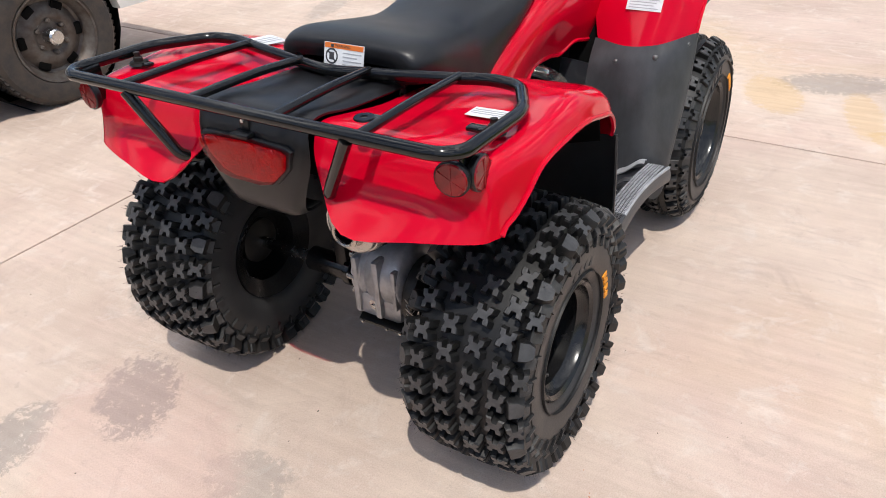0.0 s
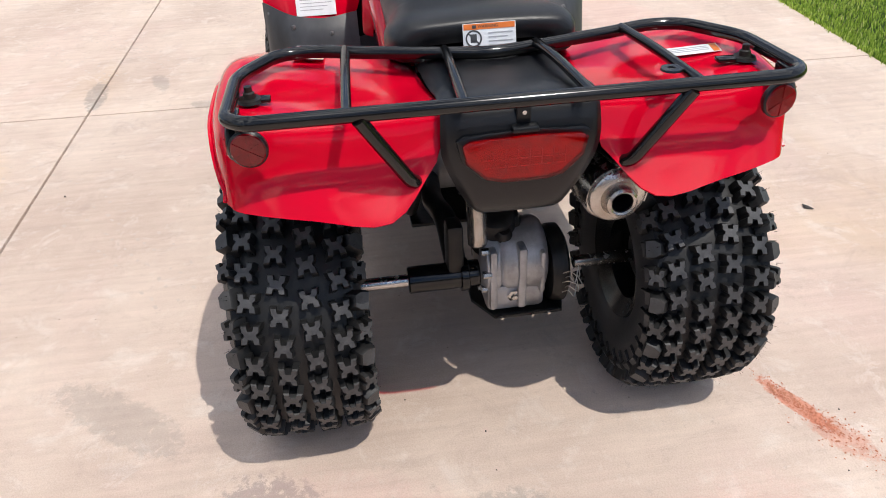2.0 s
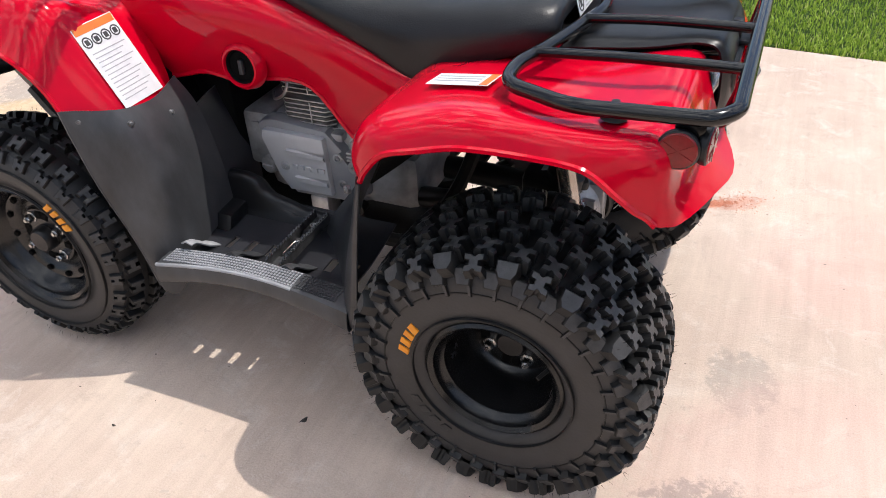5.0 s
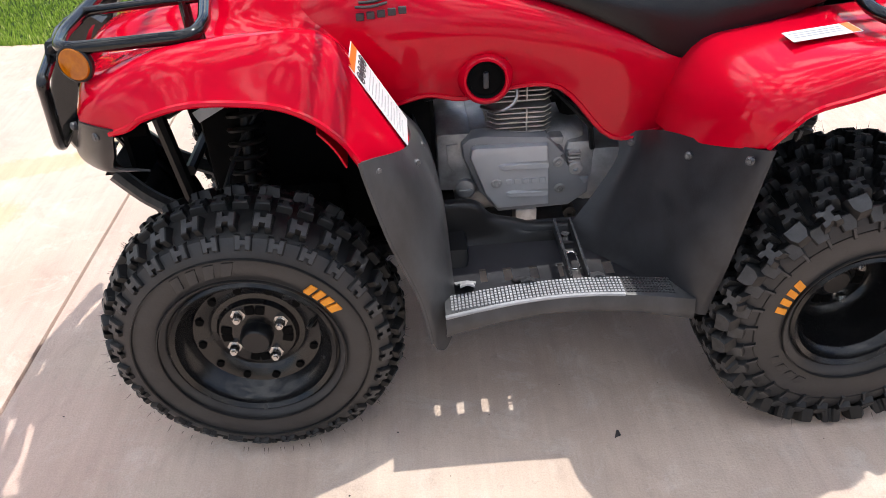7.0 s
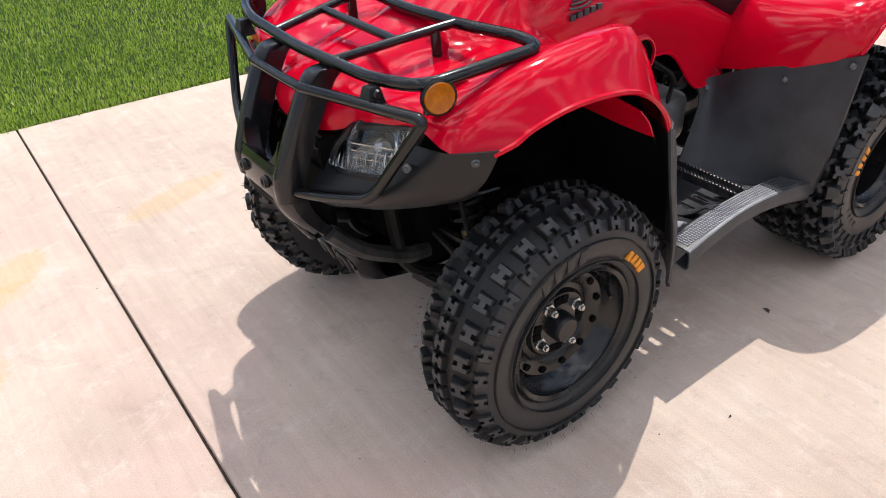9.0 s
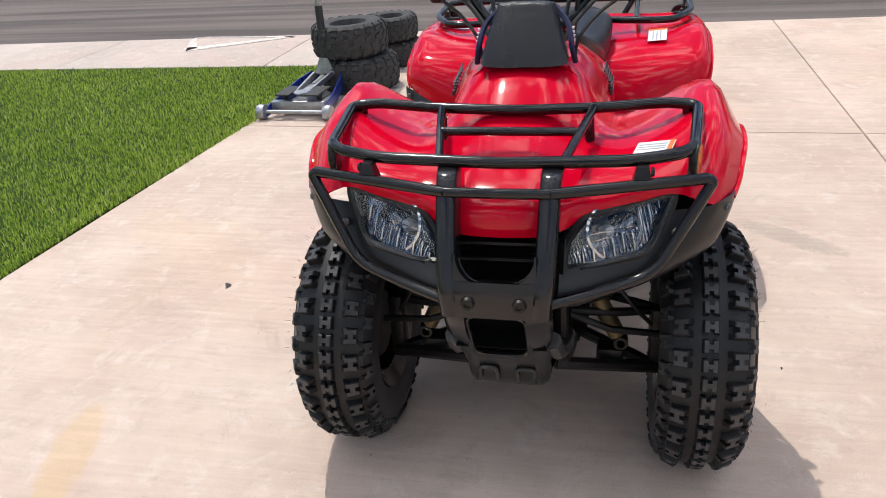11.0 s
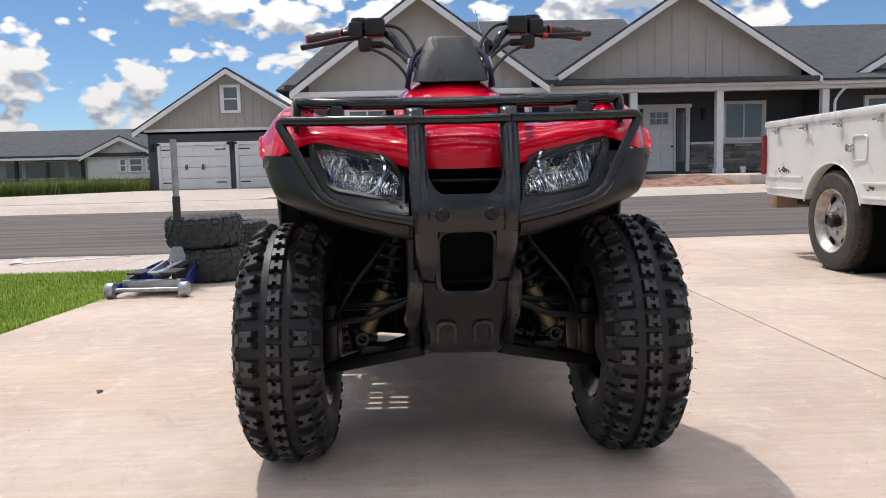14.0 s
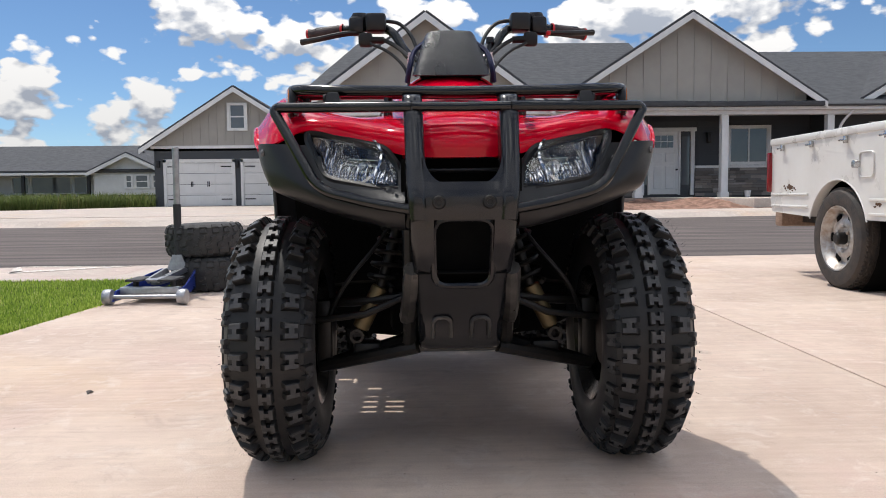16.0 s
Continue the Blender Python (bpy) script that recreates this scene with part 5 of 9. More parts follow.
REAR_ROWS = [[(x, y if y < 0.40 else 0.40 + (y - 0.40) * 0.84, z) for x, y, z in r] for r in REAR_ROWS]
bm = bmesh.new()
sheet(bm, REAR_ROWS, 0.0045, 4, 4, mirror=True)
part("rear_fender", bm, RED, quad, "glossy red moulded rear fender with a raised flare")
for s in (1, -1):
    bm = bmesh.new()
    tube(bm, smooth_path(mir([r[-1] for r in REAR_ROWS], s), 4), 0.0052, 6)
    part("fender_lip", bm, RED, quad)

# Tank cover and side panels, swept from under the bars to below the seat.
SIDE_ROWS = [
    [(0.97, 0.0, 0.878), (0.93, 0.0, 0.885), (0.85, 0.0, 0.895), (0.76, 0.0, 0.880), (0.68, 0.0, 0.835), (0.60, 0.0, 0.80), (0.45, 0.0, 0.755), (0.30, 0.0, 0.70), (0.24, 0.0, 0.68)],
    [(0.98, 0.07, 0.868), (0.93, 0.075, 0.872), (0.85, 0.09, 0.878), (0.76, 0.095, 0.862), (0.68, 0.10, 0.818), (0.60, 0.105, 0.79), (0.45, 0.115, 0.74), (0.30, 0.12, 0.67), (0.24, 0.12, 0.645)],
    [(0.98, 0.125, 0.820), (0.93, 0.135, 0.822), (0.85, 0.150, 0.825), (0.76, 0.158, 0.815), (0.68, 0.160, 0.795), (0.60, 0.160, 0.775), (0.45, 0.160, 0.722), (0.30, 0.150, 0.652), (0.24, 0.145, 0.630)],
    [(0.97, 0.165, 0.74), (0.93, 0.175, 0.742), (0.85, 0.185, 0.742), (0.76, 0.190, 0.740), (0.68, 0.188, 0.732), (0.60, 0.182, 0.718), (0.45, 0.172, 0.675), (0.30, 0.162, 0.612), (0.245, 0.155, 0.600)],
    [(0.95, 0.170, 0.66), (0.91, 0.180, 0.665), (0.84, 0.182, 0.668), (0.76, 0.180, 0.672), (0.68, 0.174, 0.665), (0.60, 0.170, 0.668), (0.46, 0.165, 0.625), (0.34, 0.165, 0.560), (0.27, 0.160, 0.555)],
    [(0.92, 0.165, 0.595), (0.89, 0.170, 0.592), (0.83, 0.165, 0.590), (0.75, 0.160, 0.607), (0.68, 0.150, 0.592), (0.61, 0.150, 0.606), (0.495, 0.155, 0.604), (0.39, 0.160, 0.495), (0.29, 0.160, 0.505)],
]
bm = bmesh.new()
sheet(bm, SIDE_ROWS, 0.004, 4, 4, mirror=True)
part("side_panel", bm, RED, quad, "glossy red tank cover and side panels")
for s in (1, -1):
    bm = bmesh.new()
    tube(bm, smooth_path(mir([(p[0], p[1], p[2]) for p in SIDE_ROWS[-1]], s), 5), 0.0055, 6)
    part("panel_lip", bm, RED, quad)

# Fuel cock in its round recess.
m = axis_to((0.02, 1, 0.06), (0.638, 0.188, 0.640))
bm = bmesh.new()
lathe(bm, [(0.052, -0.022), (0.047, -0.004), (0.041, 0.002), (0.037, 0.002), (0.035, -0.004), (0.035, -0.03)], 36, m)
cup = part("tap_surround", bm, RED, quad)
bm = bmesh.new()
lathe(bm, [(0.035, -0.003), (0.032, -0.005), (0.030, -0.010), (0.0, -0.011)], 28, m)
fc = part("fuel_cock", bm, DARKVOID, quad, "black recessed fuel tap")
bm = bmesh.new()
box(bm, (-0.005, -0.016, -0.012), (0.005, 0.014, -0.002), 0.002, m)
part("tap_lever", bm, GUARD, fc)

# ---- seat ----
SEAT = [
    (-0.004, 0.128, 0.742, 0.790), (0.004, 0.158, 0.738, 0.808), (0.05, 0.174, 0.728, 0.814), (0.12, 0.172, 0.702, 0.805), (0.20, 0.162, 0.668, 0.792), (0.27, 0.152, 0.642, 0.785),
    (0.36, 0.155, 0.690, 0.788), (0.46, 0.158, 0.738, 0.802), (0.56, 0.145, 0.775, 0.832), (0.65, 0.115, 0.815, 0.868), (0.69, 0.085, 0.842, 0.878),
]
rows = []
for x, w, lo, hi in SEAT:
    h = hi - lo
    rows.append([(x, 0, hi), (x, w * 0.5, hi - 0.002), (x, w * 0.82, hi - h * 0.10), (x, w * 0.97, hi - h * 0.34), (x, w, hi - h * 0.62), (x, w * 0.97, lo + 0.006), (x, w * 0.90, lo)])
rows.insert(0, [(0.002, p[1] * 0.94, 0.745 + (p[2] - 0.742) * 0.5) for p in rows[0]])
bm = bmesh.new()
sheet(bm, rows, 0.006, 4, 4, mirror=True)
seat = part("seat", bm, SEATVINYL, quad, "black vinyl saddle seat")
bm = bmesh.new()
box(bm, (0.01, -0.115, 0.73), (0.62, 0.115, 0.745), 0.01)
part("seat_base", bm, BLACK, seat)


def decal(name, centre, right, up, w, h, mats, parent=None, layout="warning", label=""):
    """A printed label: white card, coloured band, pictogram ring and rows of small print."""
    right, up = Vector(right).normalized(), Vector(up).normalized()
    n = right.cross(up).normalized()
    up = n.cross(right)
    m = Matrix((right, up, n)).transposed().to_4x4()
    m.translation = Vector(centre)
    bm = bmesh.new()
    box(bm, (-w / 2, -h / 2, 0), (w / 2, h / 2, 0.0012), 0.0004, m, 1)
    base = part(name, bm, LABELWHITE, parent or quad, label)

    def add(pn, mat, rects, lift=0.0012):
        b2 = bmesh.new()
        for x0, y0, x1, y1 in rects:
            box(b2, (-w / 2 + x0 * w, -h / 2 + y0 * h, lift - 0.0004), (-w / 2 + x1 * w, -h / 2 + y1 * h, lift + 0.0006), 0, m)
        part(pn, b2, mat, base)

    if layout == "warning":
        add("header_band", LABELORANGE, [(0.02, 0.76, 0.98, 0.98)])
        b2 = bmesh.new()
        lathe(b2, [(0.155 * w, 0.0012), (0.155 * w, 0.002), (0.125 * w, 0.002), (0.125 * w, 0.0012)], 24, m @ Matrix.Translation((-0.30 * w, -0.08 * h, 0)))
        box(b2, (-0.14 * w, -0.014 * w, 0.0012), (0.14 * w, 0.014 * w, 0.002), 0, m @ Matrix.Translation((-0.30 * w, -0.08 * h, 0)) @ Matrix.Rotation(radians(-45), 4, "Z"))
        box(b2, (-0.06 * w, -0.07 * w, 0.0012), (0.06 * w, 0.08 * w, 0.0018), 0.01 * w, m @ Matrix.Translation((-0.30 * w, -0.08 * h, 0)))
        part("pictogram", b2, LABELINK, base)
        add("small_print", LABELGREY, [(0.48, 0.58 - 0.16 * k, 0.94 - 0.1 * (k % 2), 0.63 - 0.16 * k) for k in range(4)])
        add("warning_triangle", LABELINK, [(0.18, 0.81, 0.25, 0.93)], 0.0022)
        cv = bpy.data.curves.new("warning_word", "FONT")
        cv.body, cv.size, cv.align_x, cv.align_y, cv.extrude = "WARNING", h * 0.17, "LEFT", "CENTER", 0.0002
        cv.materials.append(LABELINK)
        tmp = new("warning_word", cv)
        me = bpy.data.meshes.new_from_object(tmp)
        bpy.data.objects.remove(tmp)
        word = new("warning_word", me)
        word.parent = base
        word.matrix_basis = m @ Matrix.Translation((-0.22 * w, 0.37 * h, 0.0022))
    elif layout == "age":
        add("header_band", LABELORANGE, [(0.02, 0.84, 0.98, 0.98)])
        b2 = bmesh.new()
        lathe(b2, [(0.16 * w, 0.0012), (0.16 * w, 0.002), (0.135 * w, 0.002), (0.135 * w, 0.0012)], 24, m @ Matrix.Translation((0, 0.12 * h, 0)))
        box(b2, (-0.15 * w, -0.010 * w, 0.0012), (0.15 * w, 0.010 * w, 0.002), 0, m @ Matrix.Translation((0, 0.12 * h, 0)) @ Matrix.Rotation(radians(-45), 4, "Z"))
        part("pictogram", b2, REDTRIM, base)
        add("small_print", LABELGREY, [(0.08, 0.34 - 0.09 * k, 0.9 - 0.07 * (k % 3), 0.365 - 0.09 * k) for k in range(4)])
    elif layout == "tall":
        add("header_band", LABELORANGE, [(0.02, 0.90, 0.98, 0.99)])
        b2 = bmesh.new()
        for k in range(4):
            lathe(b2, [(0.105 * w, 0.0012), (0.105 * w, 0.002), (0.08 * w, 0.002), (0.08 * w, 0.0012)], 18, m @ Matrix.Translation(((k - 1.5) * 0.23 * w, 0.30 * h, 0)))
            box(b2, (-0.045 * w, -0.05 * w, 0.0012), (0.045 * w, 0.05 * w, 0.0019), 0, m @ Matrix.Translation(((k - 1.5) * 0.23 * w, 0.30 * h, 0)))
        part("pictogram", b2, LABELINK, base)
        add("small_print", LABELGREY, [(0.1, 0.66 - 0.052 * k, 0.9 - 0.11 * (k % 3), 0.672 - 0.052 * k) for k in range(12)])
    elif layout == "plain":
        add("header_band", LABELORANGE, [(0.86, 0.03, 0.98, 0.97)])
        add("small_print", LABELGREY, [(0.06, 0.7 - 0.2 * k, 0.8, 0.76 - 0.2 * k) for k in range(3)])
    return base


decal("warning_label", (-0.0075, -0.004, 0.780), (0, -1, 0), (0.28, 0, 1), 0.094, 0.044, None, seat, "warning", "white warning label with an orange band")
decal("warning_label", (0.829, 0.307, 0.680), (0, -1, 0.0), (0.49, 0, 0.87), 0.106, 0.170, None, None, "tall", "tall white warning label with pictograms")
decal("warning_label", (0.850, -0.312, 0.715), (0, -1, 0.0), (0.49, 0, 0.87), 0.092, 0.080, None, None, "age", "white rider age warning label")
decal("pressure_label", (0.100, 0.312, 0.7385), (-1, 0.06, 0.13), (0.0, -1, -0.10), 0.108, 0.056, None, None, "plain", "narrow white load label")
decal("pressure_label", (-0.067, -0.353, 0.7445), (-0.12, -1, 0.08), (1, -0.12, 0.03), 0.094, 0.036, None, None, "plain", "narrow white load label")
decal("pressure_label", (1.222, 0.262, 0.7675), (0.3, 1, 0.22), (-1, 0.3, 0.16), 0.070, 0.046, None, None, "plain", "small white tyre label")

# ---- black plastics ----
# Tail box with its lamp.
TAIL = [[(0.02, 0.128, 0.732), (0.02, 0.10, 0.744), (0.02, 0, 0.746)], [(-0.14, 0.124, 0.748), (-0.14, 0.10, 0.758), (-0.14, 0, 0.760)], [(-0.225, 0.122, 0.765), (-0.23, 0.10, 0.770), (-0.23, 0, 0.772)],
        [(-0.262, 0.122, 0.752), (-0.270, 0.10, 0.758), (-0.272, 0, 0.760)], [(-0.272, 0.123, 0.690), (-0.286, 0.098, 0.700), (-0.288, 0, 0.702)], [(-0.268, 0.100, 0.630), (-0.284, 0.075, 0.630), (-0.286, 0, 0.630)], [(-0.245, 0.076, 0.582), (-0.262, 0.06, 0.578), (-0.264, 0, 0.577)], [(-0.20, 0.074, 0.575), (-0.20, 0.055, 0.572), (-0.20, 0, 0.571)]]
bm = bmesh.new()
sheet(bm, TAIL, 0.005, 4, 4, mirror=True)
tail = part("tail_cover", bm, BLACK, quad, "black textured plastic tail cover")
LENS = [(0.096, 0.714), (0.090, 0.686), (0.060, 0.657), (0.034, 0.650), (-0.034, 0.650), (-0.060, 0.657), (-0.090, 0.686), (-0.096, 0.714), (-0.086, 0.721), (0.0, 0.724), (0.086, 0.721)]
bm = bmesh.new()
prism(bm, [(-0.272, y * 1.07, 0.687 + (z - 0.687) * 1.13) for y, z in LENS], (-1, 0, 0.06), 0.020, 0.003)
lamp = part("tail_lamp", bm, BLACK, tail, "dark red tail lamp in a black bezel")
bm = bmesh.new()
prism(bm, [(-0.298, y, z) for y, z in LENS], (-1, 0, 0.06), 0.007, 0.004)
part("lamp_lens", bm, REDGLASS, lamp, "glossy red lens")
bm = bmesh.new()
for k in range(7):
    y = -0.055 + k * 0.0185
    for z in (0.672, 0.685):
        box(bm, (-0.2962, y - 0.007, z), (-0.2925, y + 0.006, z + 0.0022), 0.0008, pose(0, 0, 0), 1)
    box(bm, (-0.2955, y - 0.0092, 0.672), (-0.2925, y - 0.0080, 0.700), 0.0004, pose(0, 0, 0), 1)
part("lamp_facets", bm, FLUTE, lamp)["kind"] = "stuff"
bm = bmesh.new()
prism(bm, [(-0.2905, y * 0.97, 0.688 + (z - 0.688) * 0.95) for y, z in LENS], (-1, 0, 0.06), 0.0025)
part("lamp_plate", bm, LAMPRED, lamp)
bm = bmesh.new()
box(bm, (-0.284, -0.011, 0.728), (-0.266, 0.011, 0.768), 0.004)
box(bm, (-0.301, -0.020, 0.728), (-0.268, 0.020, 0.737), 0.003)
part("latch", bm, BLACK, tail, "small black catch above the lamp")
bm = bmesh.new()
lathe(bm, [(0.0035, 0.0), (0.0035, 0.006), (0, 0.006)], 10, axis_to((-1, 0, 0), (-0.281, 0, 0.755)))
part("latch_pin", bm, CHROME, tail)
# Embossed maker's mark as plain strokes.
bm = bmesh.new()
for k in range(6):
    y = 0.052 - k * 0.021
    box(bm, (-0.2795, y - 0.007, 0.604), (-0.270, y + 0.007, 0.615), 0.002, pose(0, 0, 0), 1)
pieces("embossed_mark", bm, BLACK, tail)

# Front fascia below the red, round the lamps.
for s in (1, -1):
    FASCIA = [
        [(1.236, 0.424, 0.692), (1.264, 0.412, 0.694), (1.302, 0.376, 0.692), (1.318, 0.308, 0.688), (1.332, 0.21, 0.686), (1.348, 0.14, 0.664), (1.375, 0.105, 0.640)],
        [(1.242, 0.421, 0.674), (1.272, 0.405, 0.666), (1.318, 0.356, 0.652), (1.340, 0.298, 0.648), (1.362, 0.21, 0.628), (1.385, 0.14, 0.606), (1.400, 0.105, 0.596)],
        [(1.252, 0.410, 0.642), (1.286, 0.390, 0.630), (1.332, 0.335, 0.612), (1.368, 0.27, 0.594), (1.392, 0.20, 0.580), (1.415, 0.14, 0.570), (1.425, 0.105, 0.566)],
        [(1.262, 0.394, 0.612), (1.286, 0.376, 0.600), (1.325, 0.320, 0.582), (1.362, 0.25, 0.562), (1.388, 0.18, 0.545), (1.402, 0.14, 0.535), (1.408, 0.105, 0.530)],
        [(1.210, 0.392, 0.602), (1.240, 0.368, 0.594), (1.285, 0.312, 0.574), (1.32, 0.24, 0.552), (1.345, 0.17, 0.534), (1.36, 0.13, 0.526), (1.365, 0.10, 0.522)],
    ]
    FASCIA = [[(x, y if y < 0.25 else 0.25 + (y - 0.25) * 0.905, z) for x, y, z in r] for r in FASCIA]
    bm = bmesh.new()
    sheet(bm, [mir(r, s) for r in FASCIA], 0.004, 5, 6)
    # The lamp's opening.
    HL = [(1.380, 0.113, 0.600), (1.362, 0.118, 0.640), (1.343, 0.145, 0.676), (1.330, 0.20, 0.692), (1.312, 0.27, 0.709), (1.306, 0.292, 0.712), (1.312, 0.290, 0.695), (1.345, 0.262, 0.632), (1.358, 0.245, 0.620), (1.378, 0.16, 0.603)]

    def in_lamp(y, z, grow=1.0):
        my, mz = sum(p[1] for p in HL) / len(HL), sum(p[2] for p in HL) / len(HL)
        q2 = [(my + (p[1] - my) * grow, mz + (p[2] - mz) * grow) for p in HL]
        hit = False
        for (ya, za), (yb, zb) in zip(q2, q2[1:] + q2[:1]):
            if (za > z) != (zb > z) and y < ya + (yb - ya) * (z - za) / (zb - za):
                hit = not hit
        return hit

    gone = [f for f in bm.faces if in_lamp(abs(f.calc_center_median().y), f.calc_center_median().z, 0.97)]
    bmesh.ops.delete(bm, geom=gone, context="FACES")
    fas = part("front_fascia", bm, BLACK, quad, "black plastic fascia under the headlamp")
    for x, y, z, w in ((1.344, 0.302, 0.656, (0.75, 0.6, 0.1)), (1.272, 0.391, 0.676, (0.55, 0.8, 0.1))):
        bm = bmesh.new()
        lathe(bm, [(0.0, 0.004), (0.003, 0.004), (0.0036, 0.0025), (0.0048, 0.0035), (0.0072, 0.001), (0.0072, -0.006)], 14, axis_to((w[0], w[1] * s, w[2]), (x, y * s, z)))
        part("push_rivet", bm, RIVET, fas)
    # Headlamp: bezel, bowl and ribs behind a clear lens.
    hl = mir(HL, s)
    n = Vector((0.83, 0.36 * s, 0.42)).normalized()
    mid = sum((Vector(p) for p in hl), Vector()) / len(hl)
    bm = bmesh.new()
    tube(bm, rounded([mid + (Vector(p) - mid) * 1.04 for p in hl], 0.012, 3, True), 0.0085, 6, closed=True)
    lamp = part("headlamp", bm, BLACK, quad, "clear ribbed headlamp with chrome bowl")
    bm = bmesh.new()
    prism(bm, [mid + (Vector(p) - mid) * 1.0 + n * 0.004 for p in hl], n, 0.006, 0.003)
    o = part("lamp_lens", bm, CLEAR, lamp, "clear ribbed lens")
    o.visible_shadow = False
    bm = bmesh.new()
    rim = [Vector(p) for p in hl]
    prev = [bm.verts.new(p) for p in rim]
    for sc, dp in ((0.94, 0.012), (0.78, 0.030), (0.5, 0.044), (0.15, 0.05)):
        ring = [bm.verts.new(mid + (p - mid) * sc - n * dp) for p in rim]
        for k in range(len(ring)):
            bm.faces.new((prev[k], prev[(k + 1) % len(ring)], ring[(k + 1) % len(ring)], ring[k]))
        prev = ring
    bm.faces.new(prev)
    part("lamp_bowl", bm, LAMPCHROME, lamp, "bright faceted reflector bowl", sharp=12)
    bm = bmesh.new()
    side = Vector((-0.3, 0.95 * s, 0.1)).normalized()
    side = (side - n * side.dot(n)).normalized()
    upv = n.cross(side).normalized()
    if upv.z < 0:
        upv = -upv
    flat_hl = [((Vector(p) - mid).dot(side), (Vector(p) - mid).dot(upv)) for p in hl]

    def span(u):
        cuts = []
        for (ua, va), (ub, vb) in zip(flat_hl, flat_hl[1:] + flat_hl[:1]):
            if (ua > u) != (ub > u):
                cuts.append(va + (vb - va) * (u - ua) / (ub - ua))
        return (min(cuts) + 0.006, max(cuts) - 0.006) if len(cuts) > 1 else (0, 0)

    c0 = mid - side * 0.012 - n * 0.006
    lathe(bm, [(0.050, -0.004), (0.053, 0.002), (0.049, 0.004), (0.046, -0.004)], 28, axis_to(n, c0))
    for k in range(-15, 16):
        u = 0.0064 * k
        lo, hi = span(u)
        if hi - lo < 0.012:
            continue
        top = lo + (hi - lo) * (0.50 if u < 0.035 else 0.96)
        a, b = mid + side * u + upv * lo - n * 0.006, mid + side * u + upv * top - n * (0.012 if k % 3 else 0.004)
        tube(bm, [a, a + (b - a) * 0.5 + n * 0.002, b], 0.0022 if k % 2 else 0.0013, 5)
    for v in (-0.034, -0.022, -0.010, 0.002):
        tube(bm, [c0 + upv * v - side * 0.045, c0 + upv * v + n * 0.003, c0 + upv * v + side * 0.045], 0.0011, 4)
    part("lens_ribs", bm, FLUTE, lamp)["kind"] = "stuff"
    bm = bmesh.new()
    lathe(bm, [(0.0, 0.012), (0.008, 0.010), (0.012, 0.0), (0.012, -0.03)], 14, axis_to(n, c0 - n * 0.03))
    part("bulb", bm, BULB, lamp)

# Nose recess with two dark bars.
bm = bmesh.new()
# The near-black back wall carries the recess's shade.
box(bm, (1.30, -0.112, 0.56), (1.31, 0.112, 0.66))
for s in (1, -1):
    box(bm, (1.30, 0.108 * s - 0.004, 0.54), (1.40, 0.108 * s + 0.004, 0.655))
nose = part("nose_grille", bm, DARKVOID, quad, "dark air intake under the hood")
for z in (0.600, 0.632):
    bm = bmesh.new()
    box(bm, (1.345, -0.105, z), (1.372, 0.105, z + 0.007), 0.003)
    part("grille_bar", bm, BLACK, nose)

# ---- front bumper ----
prof = [(1.372, 0.778), (1.400, 0.765), (1.440, 0.690), (1.470, 0.620), (1.482, 0.585), (1.480, 0.545), (1.462, 0.500), (1.428, 0.455), (1.385, 0.405), (1.345, 0.345), (1.322, 0.292), (1.26, 0.272), (1.14, 0.262)]


def bumper_w(z):
    """Half width of the middle plate by height."""
    return 0.094 if z > 0.5 else 0.094 - (0.5 - z) * 0.07


bm = bmesh.new()
rows = []
for x, z in [(p.x, p.z) for p in smooth_path([(1.474, 0, 0.612)] + [(p[0], 0, p[1]) for p in prof[4:]], 4)]:
    w = bumper_w(z)
    rows.append([(x - 0.050, w * 1.02, z - 0.006), (x - 0.018, w, z), (x - 0.004, w * 0.86, z), (x, w * 0.57, z), (x, -w * 0.57, z), (x - 0.004, -w * 0.86, z), (x - 0.018, -w, z), (x - 0.050, -w * 1.02, z - 0.006)])
hole = []
pts = [[Vector(p) for p in r] for r in rows]
vs = [[bm.verts.new(p) for p in r] for r in pts]
for i in range(len(vs) - 1):
    zc = (pts[i][3].z + pts[i + 1][3].z) / 2
    for k in range(7):
        if k == 3 and 0.412 < zc < 0.545:
            continue
        bm.faces.new((vs[i][k], vs[i][k + 1], vs[i + 1][k + 1], vs[i + 1][k]))
bmesh.ops.recalc_face_normals(bm, faces=bm.faces[:])
bmesh.ops.solidify(bm, geom=bm.faces[:], thickness=0.012)
bumper = part("front_bumper", bm, BUMPER, quad, "scuffed black plastic front bumper with a tow opening")
